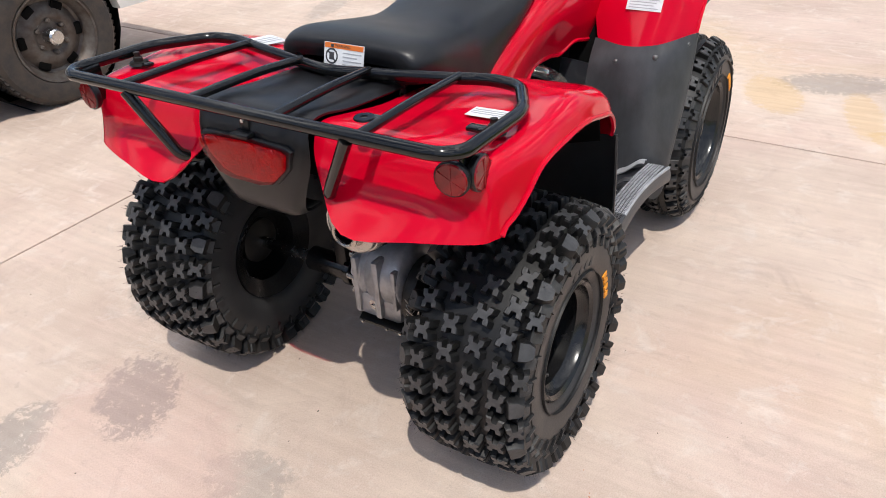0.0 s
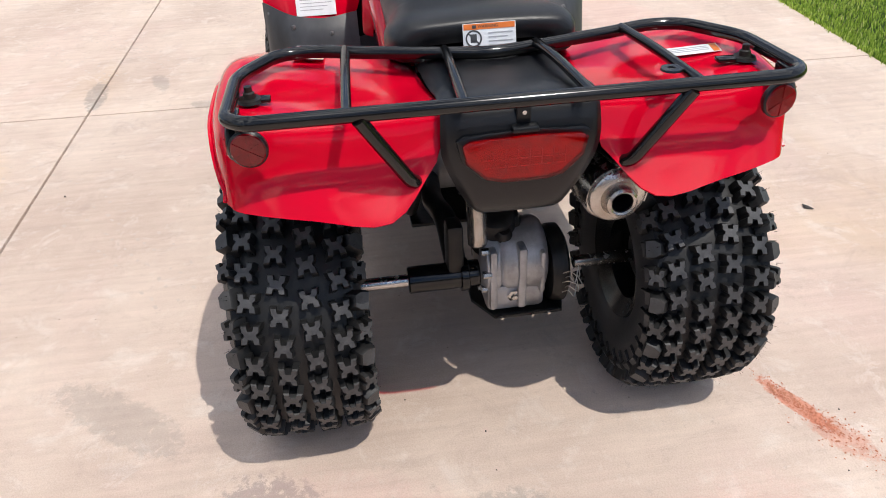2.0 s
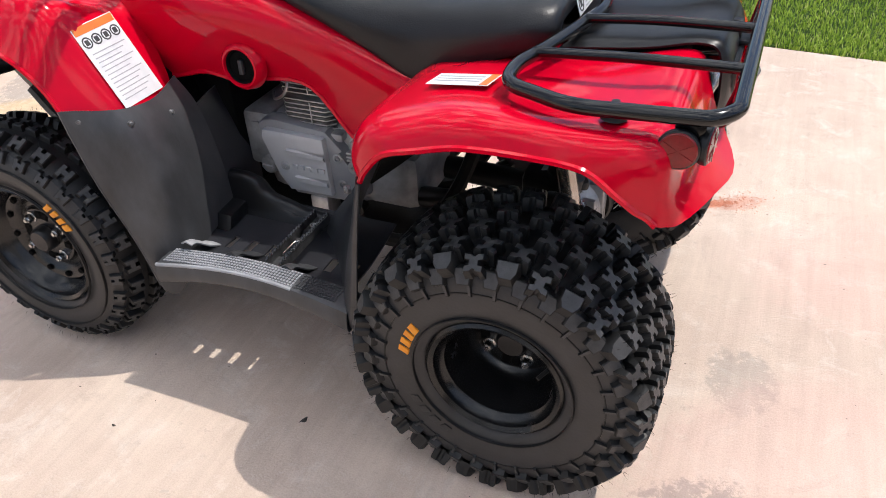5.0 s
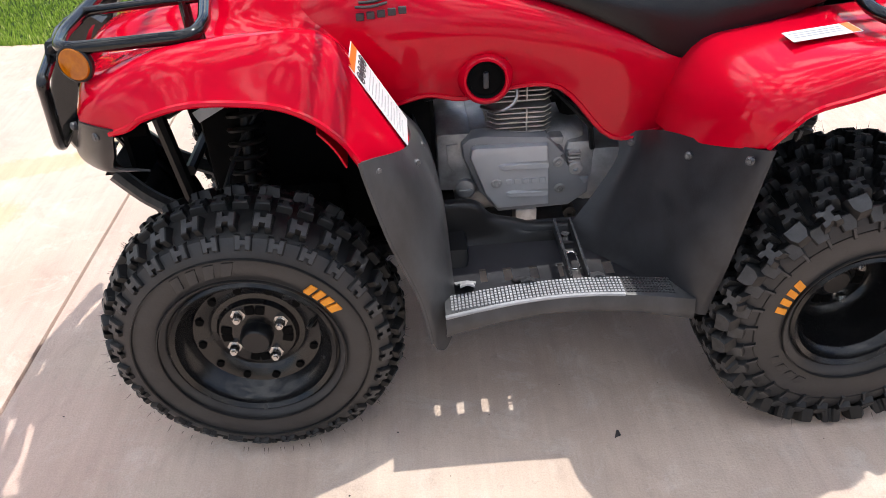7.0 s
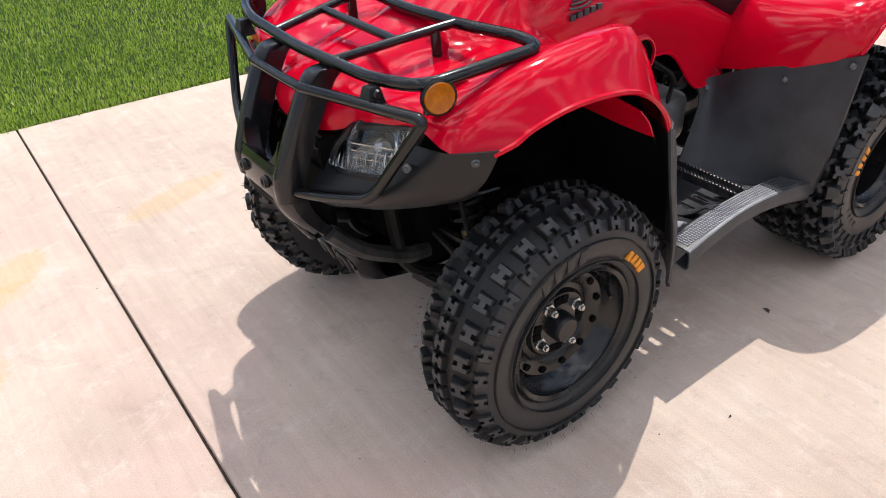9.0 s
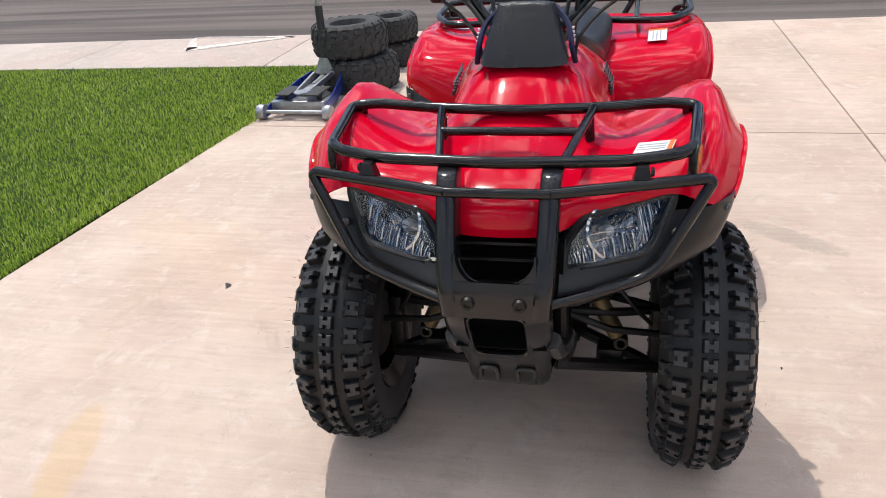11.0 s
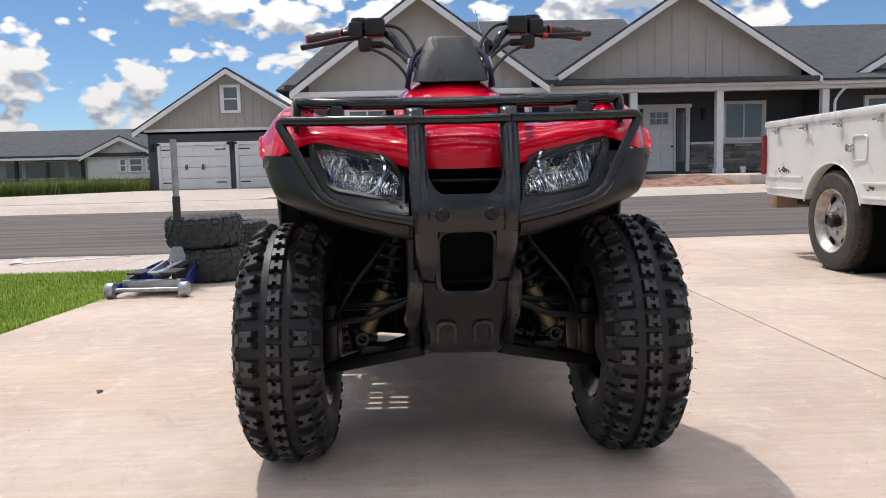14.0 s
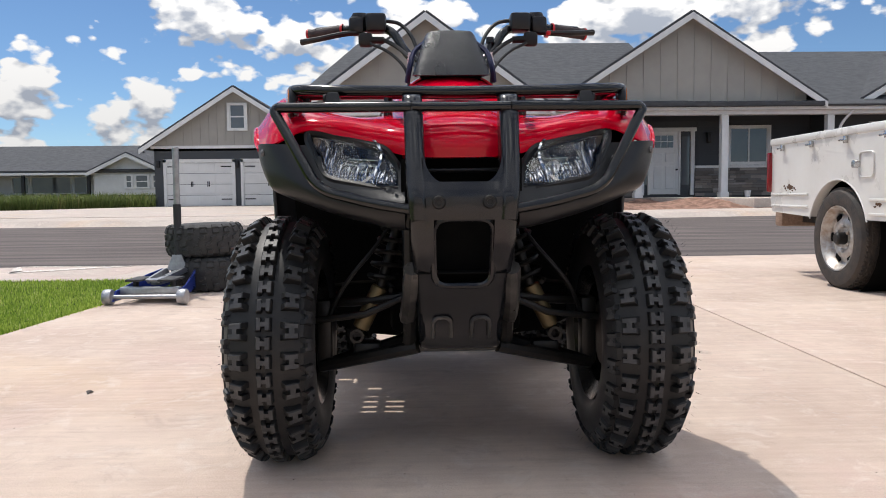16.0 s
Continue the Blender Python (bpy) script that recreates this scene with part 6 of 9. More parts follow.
for s in (1, -1):
    bm = bmesh.new()
    up = [(p.x, p.z) for p in smooth_path([(p[0], 0, p[1]) for p in prof[:6]], 4)]
    rows = []
    for i, (x, z) in enumerate(up):
        f = i / (len(up) - 1)
        a, b = 0.074 - 0.014 * f, 0.110 - 0.014 * f
        # A rounded bar: flat flanks, a bulged face and soft edges, its top end rolled back.
        roll = 0.018 * max(0.0, 1 - i / 3.0) ** 2
        mid_y, half_y = (a + b) / 2, (b - a) / 2
        face = [(mid_y + half_y * math.cos(q), 0.017 * math.sin(q) ** 0.7) for q in [math.pi * k / 8 for k in range(9)]]
        rows.append([(x - 0.050, b * s, z - 0.012)] + [(x - 0.016 - roll + 0.0185 * d / 0.017, y * s, z) for y, d in face] + [(x - 0.050, a * s, z - 0.012), (x - 0.050, b * s, z - 0.012)])
    sheet(bm, rows, 0.0, smooth=False)
    bmesh.ops.holes_fill(bm, edges=[e for e in bm.edges if e.is_boundary])
    part("bumper_upright", bm, BUMPER, bumper, "black bumper upright")
    bm = bmesh.new()
    # Quarter-round fillet that turns the two uprights and the plate into one U.
    arc = [(1.474 - 0.0065 * (1 - math.cos(q)) * 2.6, (0.020 + 0.048 * math.sin(q)) * s, 0.606 + 0.050 * (1 - math.cos(q))) for q in [math.pi / 2 * k / 7 for k in range(8)]]
    prism(bm, [(1.474, 0.071 * s, 0.602), (1.474, 0.020 * s, 0.602)] + arc + [(1.457, 0.071 * s, 0.656)], (-0.93, 0, -0.36), 0.030, 0.003)
    part("bumper_gusset", bm, BUMPER, bumper)
    bm = bmesh.new()
    tube(bm, rounded([(1.41, 0.09 * s, 0.750), (1.343, 0.345 * s, 0.757), (1.343, 0.352 * s, 0.750), (1.395, 0.265 * s, 0.600), (1.430, 0.16 * s, 0.574), (1.455, 0.085 * s, 0.562)], 0.035, 5), 0.0100, 10)
    tube(bm, [(1.41, 0.09 * s, 0.750), (1.41, 0, 0.749)], 0.0092, 10)
    part("bumper_tube", bm, STEEL_BLACK, bumper, "gloss black brush-guard tube")
    bm = bmesh.new()
    lathe(bm, [(0.024, 0.0), (0.022, 0.004), (0.015, 0.028), (0.012, 0.031), (0.0, 0.031)], 4, Matrix.Translation((1.358, 0.238 * s, 0.752)) @ Matrix.Rotation(math.pi / 4, 4, "Z"))
    lathe(bm, [(0, 0.006), (0.007, 0.005), (0.009, 0)], 12, axis_to((0, s, 0), (1.356, 0.252 * s, 0.772)))
    part("rack_mount", bm, BLACK, bumper)
    bm = bmesh.new()
    lathe(bm, [(0.0, 0.004), (0.005, 0.004), (0.006, 0.007), (0.010, 0.007), (0.0125, 0.0)], 18, axis_to((1, 0, 0.05), (1.4835, 0.0445 * s, 0.576)))
    part("bumper_bolt", bm, FRAME, bumper)
    bm = bmesh.new()
    lathe(bm, [(0.0, 0.008), (0.008, 0.007), (0.011, 0.0)], 14, axis_to((0, s, 0), (1.372, 0.084 * s, 0.425)))
    part("bumper_bolt", bm, CHROME, bumper)
bm = bmesh.new()
tube(bm, rounded([(1.470, -0.054, 0.548), (1.470, 0.054, 0.548), (1.408, 0.054, 0.421), (1.408, -0.054, 0.421)], 0.03, 5, True), 0.0065, 8, closed=True)
part("tow_opening_rim", bm, BUMPER, bumper)
bm = bmesh.new()
box(bm, (1.36, -0.062, 0.40), (1.37, 0.062, 0.56))
part("tow_opening_back", bm, DARKVOID, bumper)
bm = bmesh.new()
for s in (1, -1):
    tube(bm, rounded([(1.3365, 0.020 * s, 0.31), (1.353, 0.020 * s, 0.352), (1.353, 0.055 * s, 0.352), (1.3365, 0.055 * s, 0.31)], 0.018, 4), 0.004, 6)
pieces("moulded_rib", bm, SKID, bumper)
bm = bmesh.new()
box(bm, (1.370, -0.084, 0.4435), (1.4195, 0.084, 0.4460))
part("seam", bm, DARKVOID, bumper)
bm = bmesh.new()
box(bm, (0.98, -0.085, 0.252), (1.20, 0.085, 0.270), 0.008)
for s in (1, -1):
    tube(bm, rounded([(1.395, 0.092 * s, 0.452), (1.335, 0.098 * s, 0.385), (1.23, 0.106 * s, 0.332), (1.18, 0.108 * s, 0.330)], 0.05), 0.018, 8)
part("skid_plate", bm, SKID, bumper, "scuffed skid plate")

# ---- racks ----
rack_f = quad
bm = bmesh.new()
outline = [(1.098, 0.345, 0.810), (1.316, 0.322, 0.794), (1.346, 0.225, 0.787), (1.356, 0.0, 0.783), (1.346, -0.225, 0.787), (1.316, -0.322, 0.794), (1.098, -0.345, 0.810), (1.092, -0.29, 0.813), (1.118, -0.160, 0.810), (1.128, 0.0, 0.808), (1.118, 0.160, 0.810), (1.092, 0.29, 0.813)]
tube(bm, rounded(outline, 0.04, 5, True), 0.0108, 12, closed=True)
front_rack = part("front_rack", bm, STEEL_BLACK, quad, "gloss black tubular front luggage rack")
for s in (1, -1):
    bm = bmesh.new()
    tube(bm, [(1.122, 0.150 * s, 0.811), (1.236, 0.130 * s, 0.800), (1.352, 0.108 * s, 0.787)], 0.0084, 10)
    part("cross_tube", bm, STEEL_BLACK, front_rack)
    bm = bmesh.new()
    tube(bm, rounded([(1.096, 0.325 * s, 0.810), (1.094, 0.327 * s, 0.785), (1.094, 0.327 * s, 0.760)], 0.02), 0.010, 10)
    tube(bm, [(1.160, 0.142 * s, 0.805), (1.158, 0.145 * s, 0.745)], 0.010, 10)
    pieces("rack_leg", bm, STEEL_BLACK, front_rack)
    bm = bmesh.new()
    box(bm, (1.288, 0.318 * s - 0.004, 0.745), (1.314, 0.318 * s + 0.004, 0.794), 0.002)
    part("marker_bracket", bm, STEEL_BLACK, front_rack)
    bm = bmesh.new()
    m = axis_to((0.25, s, 0.03), (1.292, 0.325 * s, 0.773))
    lathe(bm, [(0.0, -0.004), (0.028, -0.004), (0.030, 0.0), (0.030, 0.007), (0.027, 0.009), (0.026, 0.008), (0, 0.010)], 32, m)
    mk = part("marker_reflector", bm, BLACK, front_rack, "round amber side reflector")
    bm = bmesh.new()
    lathe(bm, [(0.0265, 0.008), (0.0245, 0.0105), (0, 0.0125)], 32, m)
    part("reflector_lens", bm, AMBER, mk)
bm = bmesh.new()
tube(bm, [(1.235, -0.129, 0.800), (1.235, 0.129, 0.800)], 0.0084, 10)
part("cross_tube", bm, STEEL_BLACK, front_rack)

bm = bmesh.new()
outline = [(-0.312, 0.395, 0.786), (-0.285, 0.424, 0.784), (-0.10, 0.424, 0.775), (0.012, 0.365, 0.768), (0.020, 0.30, 0.768), (-0.004, 0.215, 0.766), (-0.050, 0.0, 0.764), (-0.004, -0.215, 0.766), (0.020, -0.30, 0.768), (0.012, -0.365, 0.768), (-0.10, -0.424, 0.775), (-0.285, -0.424, 0.784), (-0.312, -0.395, 0.786)]
tube(bm, rounded(outline, 0.035, 5, True), 0.0112, 12, closed=True)
rear_rack = part("rear_rack", bm, STEEL_BLACK, quad, "gloss black tubular rear luggage rack")
for s in (1, -1):
    for y0, y1, x0 in ((0.258, 0.248, 0.006), (0.092, 0.080, -0.034)):
        bm = bmesh.new()
        tube(bm, rounded([(-0.310, y0 * s, 0.786), (-0.15, (y0 + y1) / 2 * s, 0.782), (x0, y1 * s, 0.771)], 0.05), 0.0084, 10)
        part("cross_tube", bm, STEEL_BLACK, rear_rack)
    bm = bmesh.new()
    tube(bm, rounded([(-0.316, 0.242 * s, 0.780), (-0.290, 0.172 * s, 0.662), (-0.27, 0.160 * s, 0.650), (-0.16, 0.15 * s, 0.64)], 0.02), 0.011, 10)
    part("rack_strut", bm, STEEL_BLACK, rear_rack)
    bm = bmesh.new()
    tube(bm, [(0.006, 0.118 * s, 0.770), (0.010, 0.118 * s, 0.715)], 0.010, 10)
    box(bm, (-0.165, 0.385 * s - 0.015, 0.754), (-0.145, 0.385 * s + 0.030, 0.762), 0.003)
    pieces("rack_leg", bm, STEEL_BLACK, rear_rack)
    bm = bmesh.new()
    lathe(bm, [(0.020, 0.0), (0.018, 0.005), (0.010, 0.006), (0.009, 0.014), (0.006, 0.016), (0.006, 0.024), (0, 0.025)], 12, axis_to((0, 0, 1), (-0.157, 0.402 * s, 0.757)))
    part("mount_nut", bm, FRAME, rear_rack)
    bm = bmesh.new()
    box(bm, (-0.278, 0.412 * s - 0.004, 0.714), (-0.238, 0.412 * s + 0.004, 0.783), 0.003)
    part("reflector_bracket", bm, STEEL_BLACK, rear_rack)
    for way, at in (((-1, 0.12 * s, 0), (-0.280, 0.400 * s, 0.736)), ((0.0, s, 0.02), (-0.248, 0.424 * s, 0.736))):
        bm = bmesh.new()
        m = axis_to(way, at)
        lathe(bm, [(0.0, -0.006), (0.026, -0.006), (0.0285, -0.001), (0.0285, 0.005), (0.0265, 0.007), (0, 0.0065)], 32, m)
        rr = part("reflector", bm, BLACK, rear_rack, "round red reflector")
        bm = bmesh.new()
        lathe(bm, [(0.0262, 0.0065), (0.024, 0.009), (0, 0.0105)], 32, m)
        for k in range(3):
            box(bm, (-0.0008, -0.024, 0.0098), (0.0008, 0.024, 0.0108), 0, m @ Matrix.Rotation(math.pi / 3 * k, 4, "Z"))
        part("reflector_lens", bm, REDLENS, rr)
bm = bmesh.new()
lathe(bm, [(0.006, 0.0), (0.006, 0.003), (0.016, 0.003), (0.017, 0.0)], 20, axis_to((0, 0, 1), (-0.255, -0.232, 0.7885)))
box(bm, (-0.26, -0.262, 0.786), (-0.235, -0.225, 0.790), 0.002)
part("rack_tab", bm, STEEL_BLACK, rear_rack, "small steel tab with a hole")

# ---- guards and footwells ----
for s in (1, -1):
    GUARD_ROWS = [
        [(0.862, 0.462, 0.630), (0.840, 0.445, 0.628), (0.808, 0.408, 0.617), (0.790, 0.365, 0.606), (0.786, 0.290, 0.598), (0.806, 0.200, 0.605), (0.83, 0.150, 0.63), (0.84, 0.075, 0.66)],
        [(0.850, 0.462, 0.570), (0.824, 0.448, 0.572), (0.784, 0.410, 0.565), (0.764, 0.365, 0.558), (0.760, 0.290, 0.550), (0.764, 0.200, 0.548), (0.775, 0.150, 0.55), (0.785, 0.075, 0.55)],
        [(0.826, 0.460, 0.470), (0.802, 0.448, 0.470), (0.768, 0.412, 0.470), (0.742, 0.370, 0.470), (0.736, 0.290, 0.460), (0.740, 0.200, 0.455), (0.748, 0.150, 0.45), (0.755, 0.075, 0.45)],
        [(0.786, 0.452, 0.345), (0.770, 0.444, 0.342), (0.748, 0.416, 0.340), (0.730, 0.378, 0.345), (0.728, 0.290, 0.350), (0.728, 0.200, 0.35), (0.728, 0.150, 0.35), (0.735, 0.075, 0.35)],
        [(0.768, 0.442, 0.228), (0.760, 0.438, 0.208), (0.744, 0.418, 0.198), (0.724, 0.388, 0.240), (0.724, 0.300, 0.285), (0.724, 0.200, 0.30), (0.724, 0.150, 0.30), (0.735, 0.075, 0.25)],
    ]
    GUARD_ROWS = [[(x, y if y < 0.25 else 0.25 + (y - 0.25) * 0.93, z) for x, y, z in r] for r in GUARD_ROWS]
    bm = bmesh.new()
    sheet(bm, [mir(r[:6], s) for r in GUARD_ROWS], 0.004, 4, 4)
    g = part("front_mudguard", bm, GUARD, quad, "scratched black plastic mudguard behind the front wheel")
    bm = bmesh.new()
    sheet(bm, [mir(r[5:], s) for r in GUARD_ROWS[1:]], 0.004, 4, 4)
    part("inner_guard", bm, FOOTPLASTIC, g, "black inner wall beside the engine")
    bm = bmesh.new()
    tube(bm, smooth_path(mir([r[0] for r in GUARD_ROWS], s), 4), 0.005, 6)
    part("guard_lip", bm, GUARD, g)
    for x, y, z in ((0.836, 0.436, 0.606), (0.774, 0.374, 0.582), (0.764, 0.275, 0.562)):
        bm = bmesh.new()
        lathe(bm, [(0.0, 0.004), (0.003, 0.004), (0.0036, 0.0025), (0.0048, 0.0035), (0.0072, 0.001), (0.0072, -0.006)], 14, axis_to((-0.55, 0.82 * s, 0.1), (x, y * s, z)))
        part("push_rivet", bm, RIVET, g)
    BACK_ROWS = [
        [(0.378, 0.155, 0.500), (0.335, 0.168, 0.508), (0.318, 0.245, 0.545), (0.285, 0.335, 0.570), (0.250, 0.420, 0.598), (0.226, 0.466, 0.612), (0.216, 0.474, 0.616)],
        [(0.376, 0.170, 0.455), (0.350, 0.185, 0.460), (0.335, 0.248, 0.480), (0.305, 0.335, 0.495), (0.272, 0.420, 0.505), (0.246, 0.466, 0.510), (0.233, 0.472, 0.510)],
        [(0.425, 0.188, 0.380), (0.395, 0.205, 0.380), (0.365, 0.255, 0.390), (0.330, 0.335, 0.395), (0.298, 0.420, 0.395), (0.266, 0.462, 0.395), (0.250, 0.468, 0.395)],
        [(0.472, 0.20, 0.318), (0.440, 0.22, 0.312), (0.400, 0.265, 0.315), (0.355, 0.335, 0.315), (0.318, 0.410, 0.312), (0.284, 0.455, 0.318), (0.262, 0.462, 0.320)],
        [(0.490, 0.205, 0.285), (0.460, 0.23, 0.284), (0.415, 0.275, 0.285), (0.370, 0.335, 0.285), (0.330, 0.405, 0.284), (0.290, 0.448, 0.275), (0.268, 0.456, 0.272)],
    ]
    bm = bmesh.new()
    sheet(bm, [mir(r, s) for r in BACK_ROWS], 0.004, 4, 4)
    g = part("rear_mudguard", bm, REARGUARD, quad, "dull black plastic guard before the rear wheel")
    for x, y, z in ((0.352, 0.170, 0.484), (0.248, 0.460, 0.592), (0.300, 0.338, 0.540)):
        bm = bmesh.new()
        lathe(bm, [(0.0, 0.004), (0.003, 0.004), (0.0036, 0.0025), (0.0048, 0.0035), (0.0072, 0.001), (0.0072, -0.006)], 14, axis_to((0.55, 0.8 * s, 0.15), (x, y * s, z)))
        part("push_rivet", bm, RIVET, g)
    # Floor pan with slots, a raised rear rib and the outer lip.
    xs = [0.728, 0.667, 0.653, 0.620, 0.603, 0.568, 0.551, 0.511, 0.501, 0.422, 0.402, 0.372, 0.354, 0.335]
    ysl = [0.150, 0.205 if s > 0 else 0.188, 0.262, 0.283, 0.324, 0.360, 0.386]
    zs = [0.305, 0.292, 0.284, 0.282, 0.282, 0.288, 0.306]
    bm = bmesh.new()
    vs = [[bm.verts.new((x, y * s, z)) for y, z in zip(ysl, zs)] for x in xs]
    for i in range(len(xs) - 1):
        for k in range(len(ysl) - 1):
            # The right pan gets extra unseen openings, added to throw more sun patches.
            if i % 2 and (k == 3 or (k == 1 and s < 0 and i < 8)):
                continue
            bm.faces.new((vs[i][k], vs[i][k + 1], vs[i + 1][k + 1], vs[i + 1][k]))
    bmesh.ops.recalc_face_normals(bm, faces=bm.faces[:])
    bmesh.ops.solidify(bm, geom=bm.faces[:], thickness=0.004)
    fl = part("footwell", bm, FOOTPLASTIC, quad, "black moulded footwell with drain slots")
    rows = []
    for k in range(11):
        f = k / 10
        x = 0.742 - f * 0.452
        arch = math.sin(math.pi * f)
        yo = 0.452 - 0.010 * arch + 0.002 * f
        zt = 0.306 + 0.021 * arch + 0.004 * f
        rows.append([(x, 0.376 * s, zt - 0.034), (x, 0.388 * s, zt - 0.003), (x, (yo - 0.008) * s, zt), (x, yo * s, zt - 0.008), (x, (yo + 0.004) * s, zt - 0.028), (x, (yo - 0.002) * s, zt - 0.048 + 0.012 * arch), (x, (yo - 0.03) * s, zt - 0.046 + 0.012 * arch)])
    bm = bmesh.new()
    sheet(bm, rows, 0.004, 3, 2)
    lip = part("step_lip", bm, GUARD, fl, "outer edge of the footwell, greyed by wear")
    bm = bmesh.new()
    for k in range(47):
        for j in range(6):
            f = (0.03 + 0.70 * k / 47)
            x = 0.742 - f * 0.452
            zt = 0.306 + 0.021 * math.sin(math.pi * f) + 0.004 * f
            y = 0.397 + j * 0.0076
            box(bm, (x - 0.0021, y * s - 0.0024, zt - 0.002), (x + 0.0021, y * s + 0.0024, zt + 0.0026))
    part("grip_strip", bm, GREYPLASTIC, fl, "sun-faded grey grip strip of small pips")["kind"] = "stuff"
    bm = bmesh.new()
    for k in range(14):
        for j in range(6):
            f = (0.735 + 0.20 * k / 14)
            x = 0.742 - f * 0.452
            zt = 0.306 + 0.021 * math.sin(math.pi * f) + 0.004 * f
            y = 0.397 + j * 0.0076
            box(bm, (x - 0.0021, y * s - 0.0024, zt - 0.002), (x + 0.0021, y * s + 0.0024, zt + 0.0026))
    part("grip_strip", bm, GUARD, fl)["kind"] = "stuff"
    # Inner riser beside the engine, with its ledge.
    rows = []
    for x, z in ((0.735, 0.384), (0.685, 0.384), (0.655, 0.374), (0.632, 0.345), (0.58, 0.330), (0.54, 0.318), (0.43, 0.312)):
        rows.append([(x, 0.212 * s, 0.290), (x, 0.203 * s, 0.31), (x, 0.198 * s, z - 0.012), (x, 0.190 * s, z), (x, 0.175 * s, z), (x, 0.160 * s, z - 0.014)])
    bm = bmesh.new()
    sheet(bm, rows, 0.004, 3, 3)
    part("inner_riser", bm, BLACK, fl)
    bm = bmesh.new()
    prism(bm, [(0.735, 0.19 * s, 0.284), (0.735, 0.275 * s, 0.284), (0.735, 0.262 * s, 0.318), (0.735, 0.19 * s, 0.324)], (-1, 0, 0), 0.05, 0.010)
    part("floor_step", bm, BLACK, fl)
    bm = bmesh.new()
    tube(bm, smooth_path([(0.742 - f * 0.452, (0.4485 - 0.010 * math.sin(math.pi * f)) * s, 0.3035 + 0.021 * math.sin(math.pi * f) + 0.004 * f) for f in (0.0, 0.15, 0.3, 0.45, 0.6, 0.72)], 3), 0.0042, 8)
    part("worn_edge", bm, GREYPLASTIC, fl, "whitened worn outer edge")
    for x in (0.698, 0.585, 0.455):
        bm = bmesh.new()
        rows = [[(x - 0.022, 0.322 * s, 0.284), (x, 0.322 * s, 0.287), (x + 0.022, 0.322 * s, 0.284)], [(x - 0.018, 0.350 * s, 0.300), (x, 0.350 * s, 0.306), (x + 0.018, 0.350 * s, 0.300)], [(x - 0.013, 0.378 * s, 0.325), (x, 0.378 * s, 0.331), (x + 0.013, 0.378 * s, 0.325)], [(x - 0.014, 0.396 * s, 0.330), (x, 0.396 * s, 0.336), (x + 0.014, 0.396 * s, 0.330)]]
        sheet(bm, rows, 0.003, 3, 2)
        part("floor_rib", bm, GREYPLASTIC if x == 0.698 else GUARD, fl)
    # Serrated steel foot peg.
    bm = bmesh.new()
    for y0, y1 in ((0.200, 0.262), (0.282, 0.290), (0.352, 0.390)):
        box(bm, (0.472, min(y0 * s, y1 * s), 0.312), (0.504, max(y0 * s, y1 * s), 0.318), 0.001)
    for x in (0.472, 0.504):
        box(bm, (x - 0.002, min(0.20 * s, 0.390 * s), 0.312), (x + 0.002, max(0.20 * s, 0.390 * s), 0.334))
        for k in range(19):
            y = (0.205 + k * 0.010) * s
            prism(bm, [(x - 0.002, y - 0.0042, 0.333), (x - 0.002, y + 0.0042, 0.333), (x - 0.002, y, 0.3405)], (1, 0, 0), 0.004)
    peg = part("foot_peg", bm, PEGSTEEL, fl, "serrated worn steel foot peg")
    for x in (0.4715, 0.5045):
        bm = bmesh.new()
        tube(bm, [(x, 0.205 * s, 0.3335), (x, 0.389 * s, 0.3335)], 0.0024, 5)
        part("worn_edge", bm, CHROME, peg, "bright worn edge of the peg")
    bm = bmesh.new()
    lathe(bm, [(0.0, 0.008), (0.009, 0.008), (0.010, 0.0)], 6, axis_to((0, 0, 1), (0.488, 0.240 * s, 0.318)))
    part("peg_bolt", bm, CHROME, peg)
    bm = bmesh.new()
    tube(bm, rounded([(0.478, 0.295 * s, 0.3188), (0.498, 0.295 * s, 0.3188), (0.498, 0.350 * s, 0.3188), (0.478, 0.350 * s, 0.3188)], 0.01, 4, True), 0.0018, 5, closed=True)
    part("peg_slot", bm, CHROME, peg)
    # Winged mark and bars on the tank side, as plain strokes.
    bm = bmesh.new()
    for k in range(5):
        tube(bm, smooth_path([(0.862 - 0.007 * k, (0.178 - 0.0035 * k) * s, 0.786 + 0.006 * k), (0.835 - 0.006 * k, (0.182 - 0.004 * k) * s, 0.786 + 0.008 * k), (0.806 - 0.001 * k, (0.182 - 0.004 * k) * s, 0.792 + 0.008 * k)], 3), 0.0026, 5)
    pieces("tank_mark", bm, LABELINK, quad, "dark wing-shaped stroke")
    bm = bmesh.new()
    for k in range(5):
        x = 0.862 - k * 0.0185
        box(bm, (x - 0.014, 0.1805 * s - 0.0035, 0.763 + 0.002 * k), (x, 0.1805 * s + 0.0035, 0.775 + 0.002 * k), 0.001, None, 1)
    pieces("tank_mark", bm, LABELINK, quad, "dark bar-shaped mark")

# ---- engine ----
bm = bmesh.new()
box(bm, (0.42, -0.13, 0.29), (0.70, 0.088, 0.485), 0.03, seg=3)
engine = part("engine", bm, ALU, quad, "grey cast aluminium single-cylinder engine")
for lo, hi, r in (((0.660, -0.10, 0.355), (0.735, 0.098, 0.492), 0.012), ((0.30, -0.10, 0.30), (0.45, 0.096, 0.44), 0.03), ((0.404, -0.08, 0.365), (0.465, 0.100, 0.458), 0.012)):
    bm = bmesh.new()
    box(bm, lo, hi, r)
    part("crankcase", bm, ALU, engine)
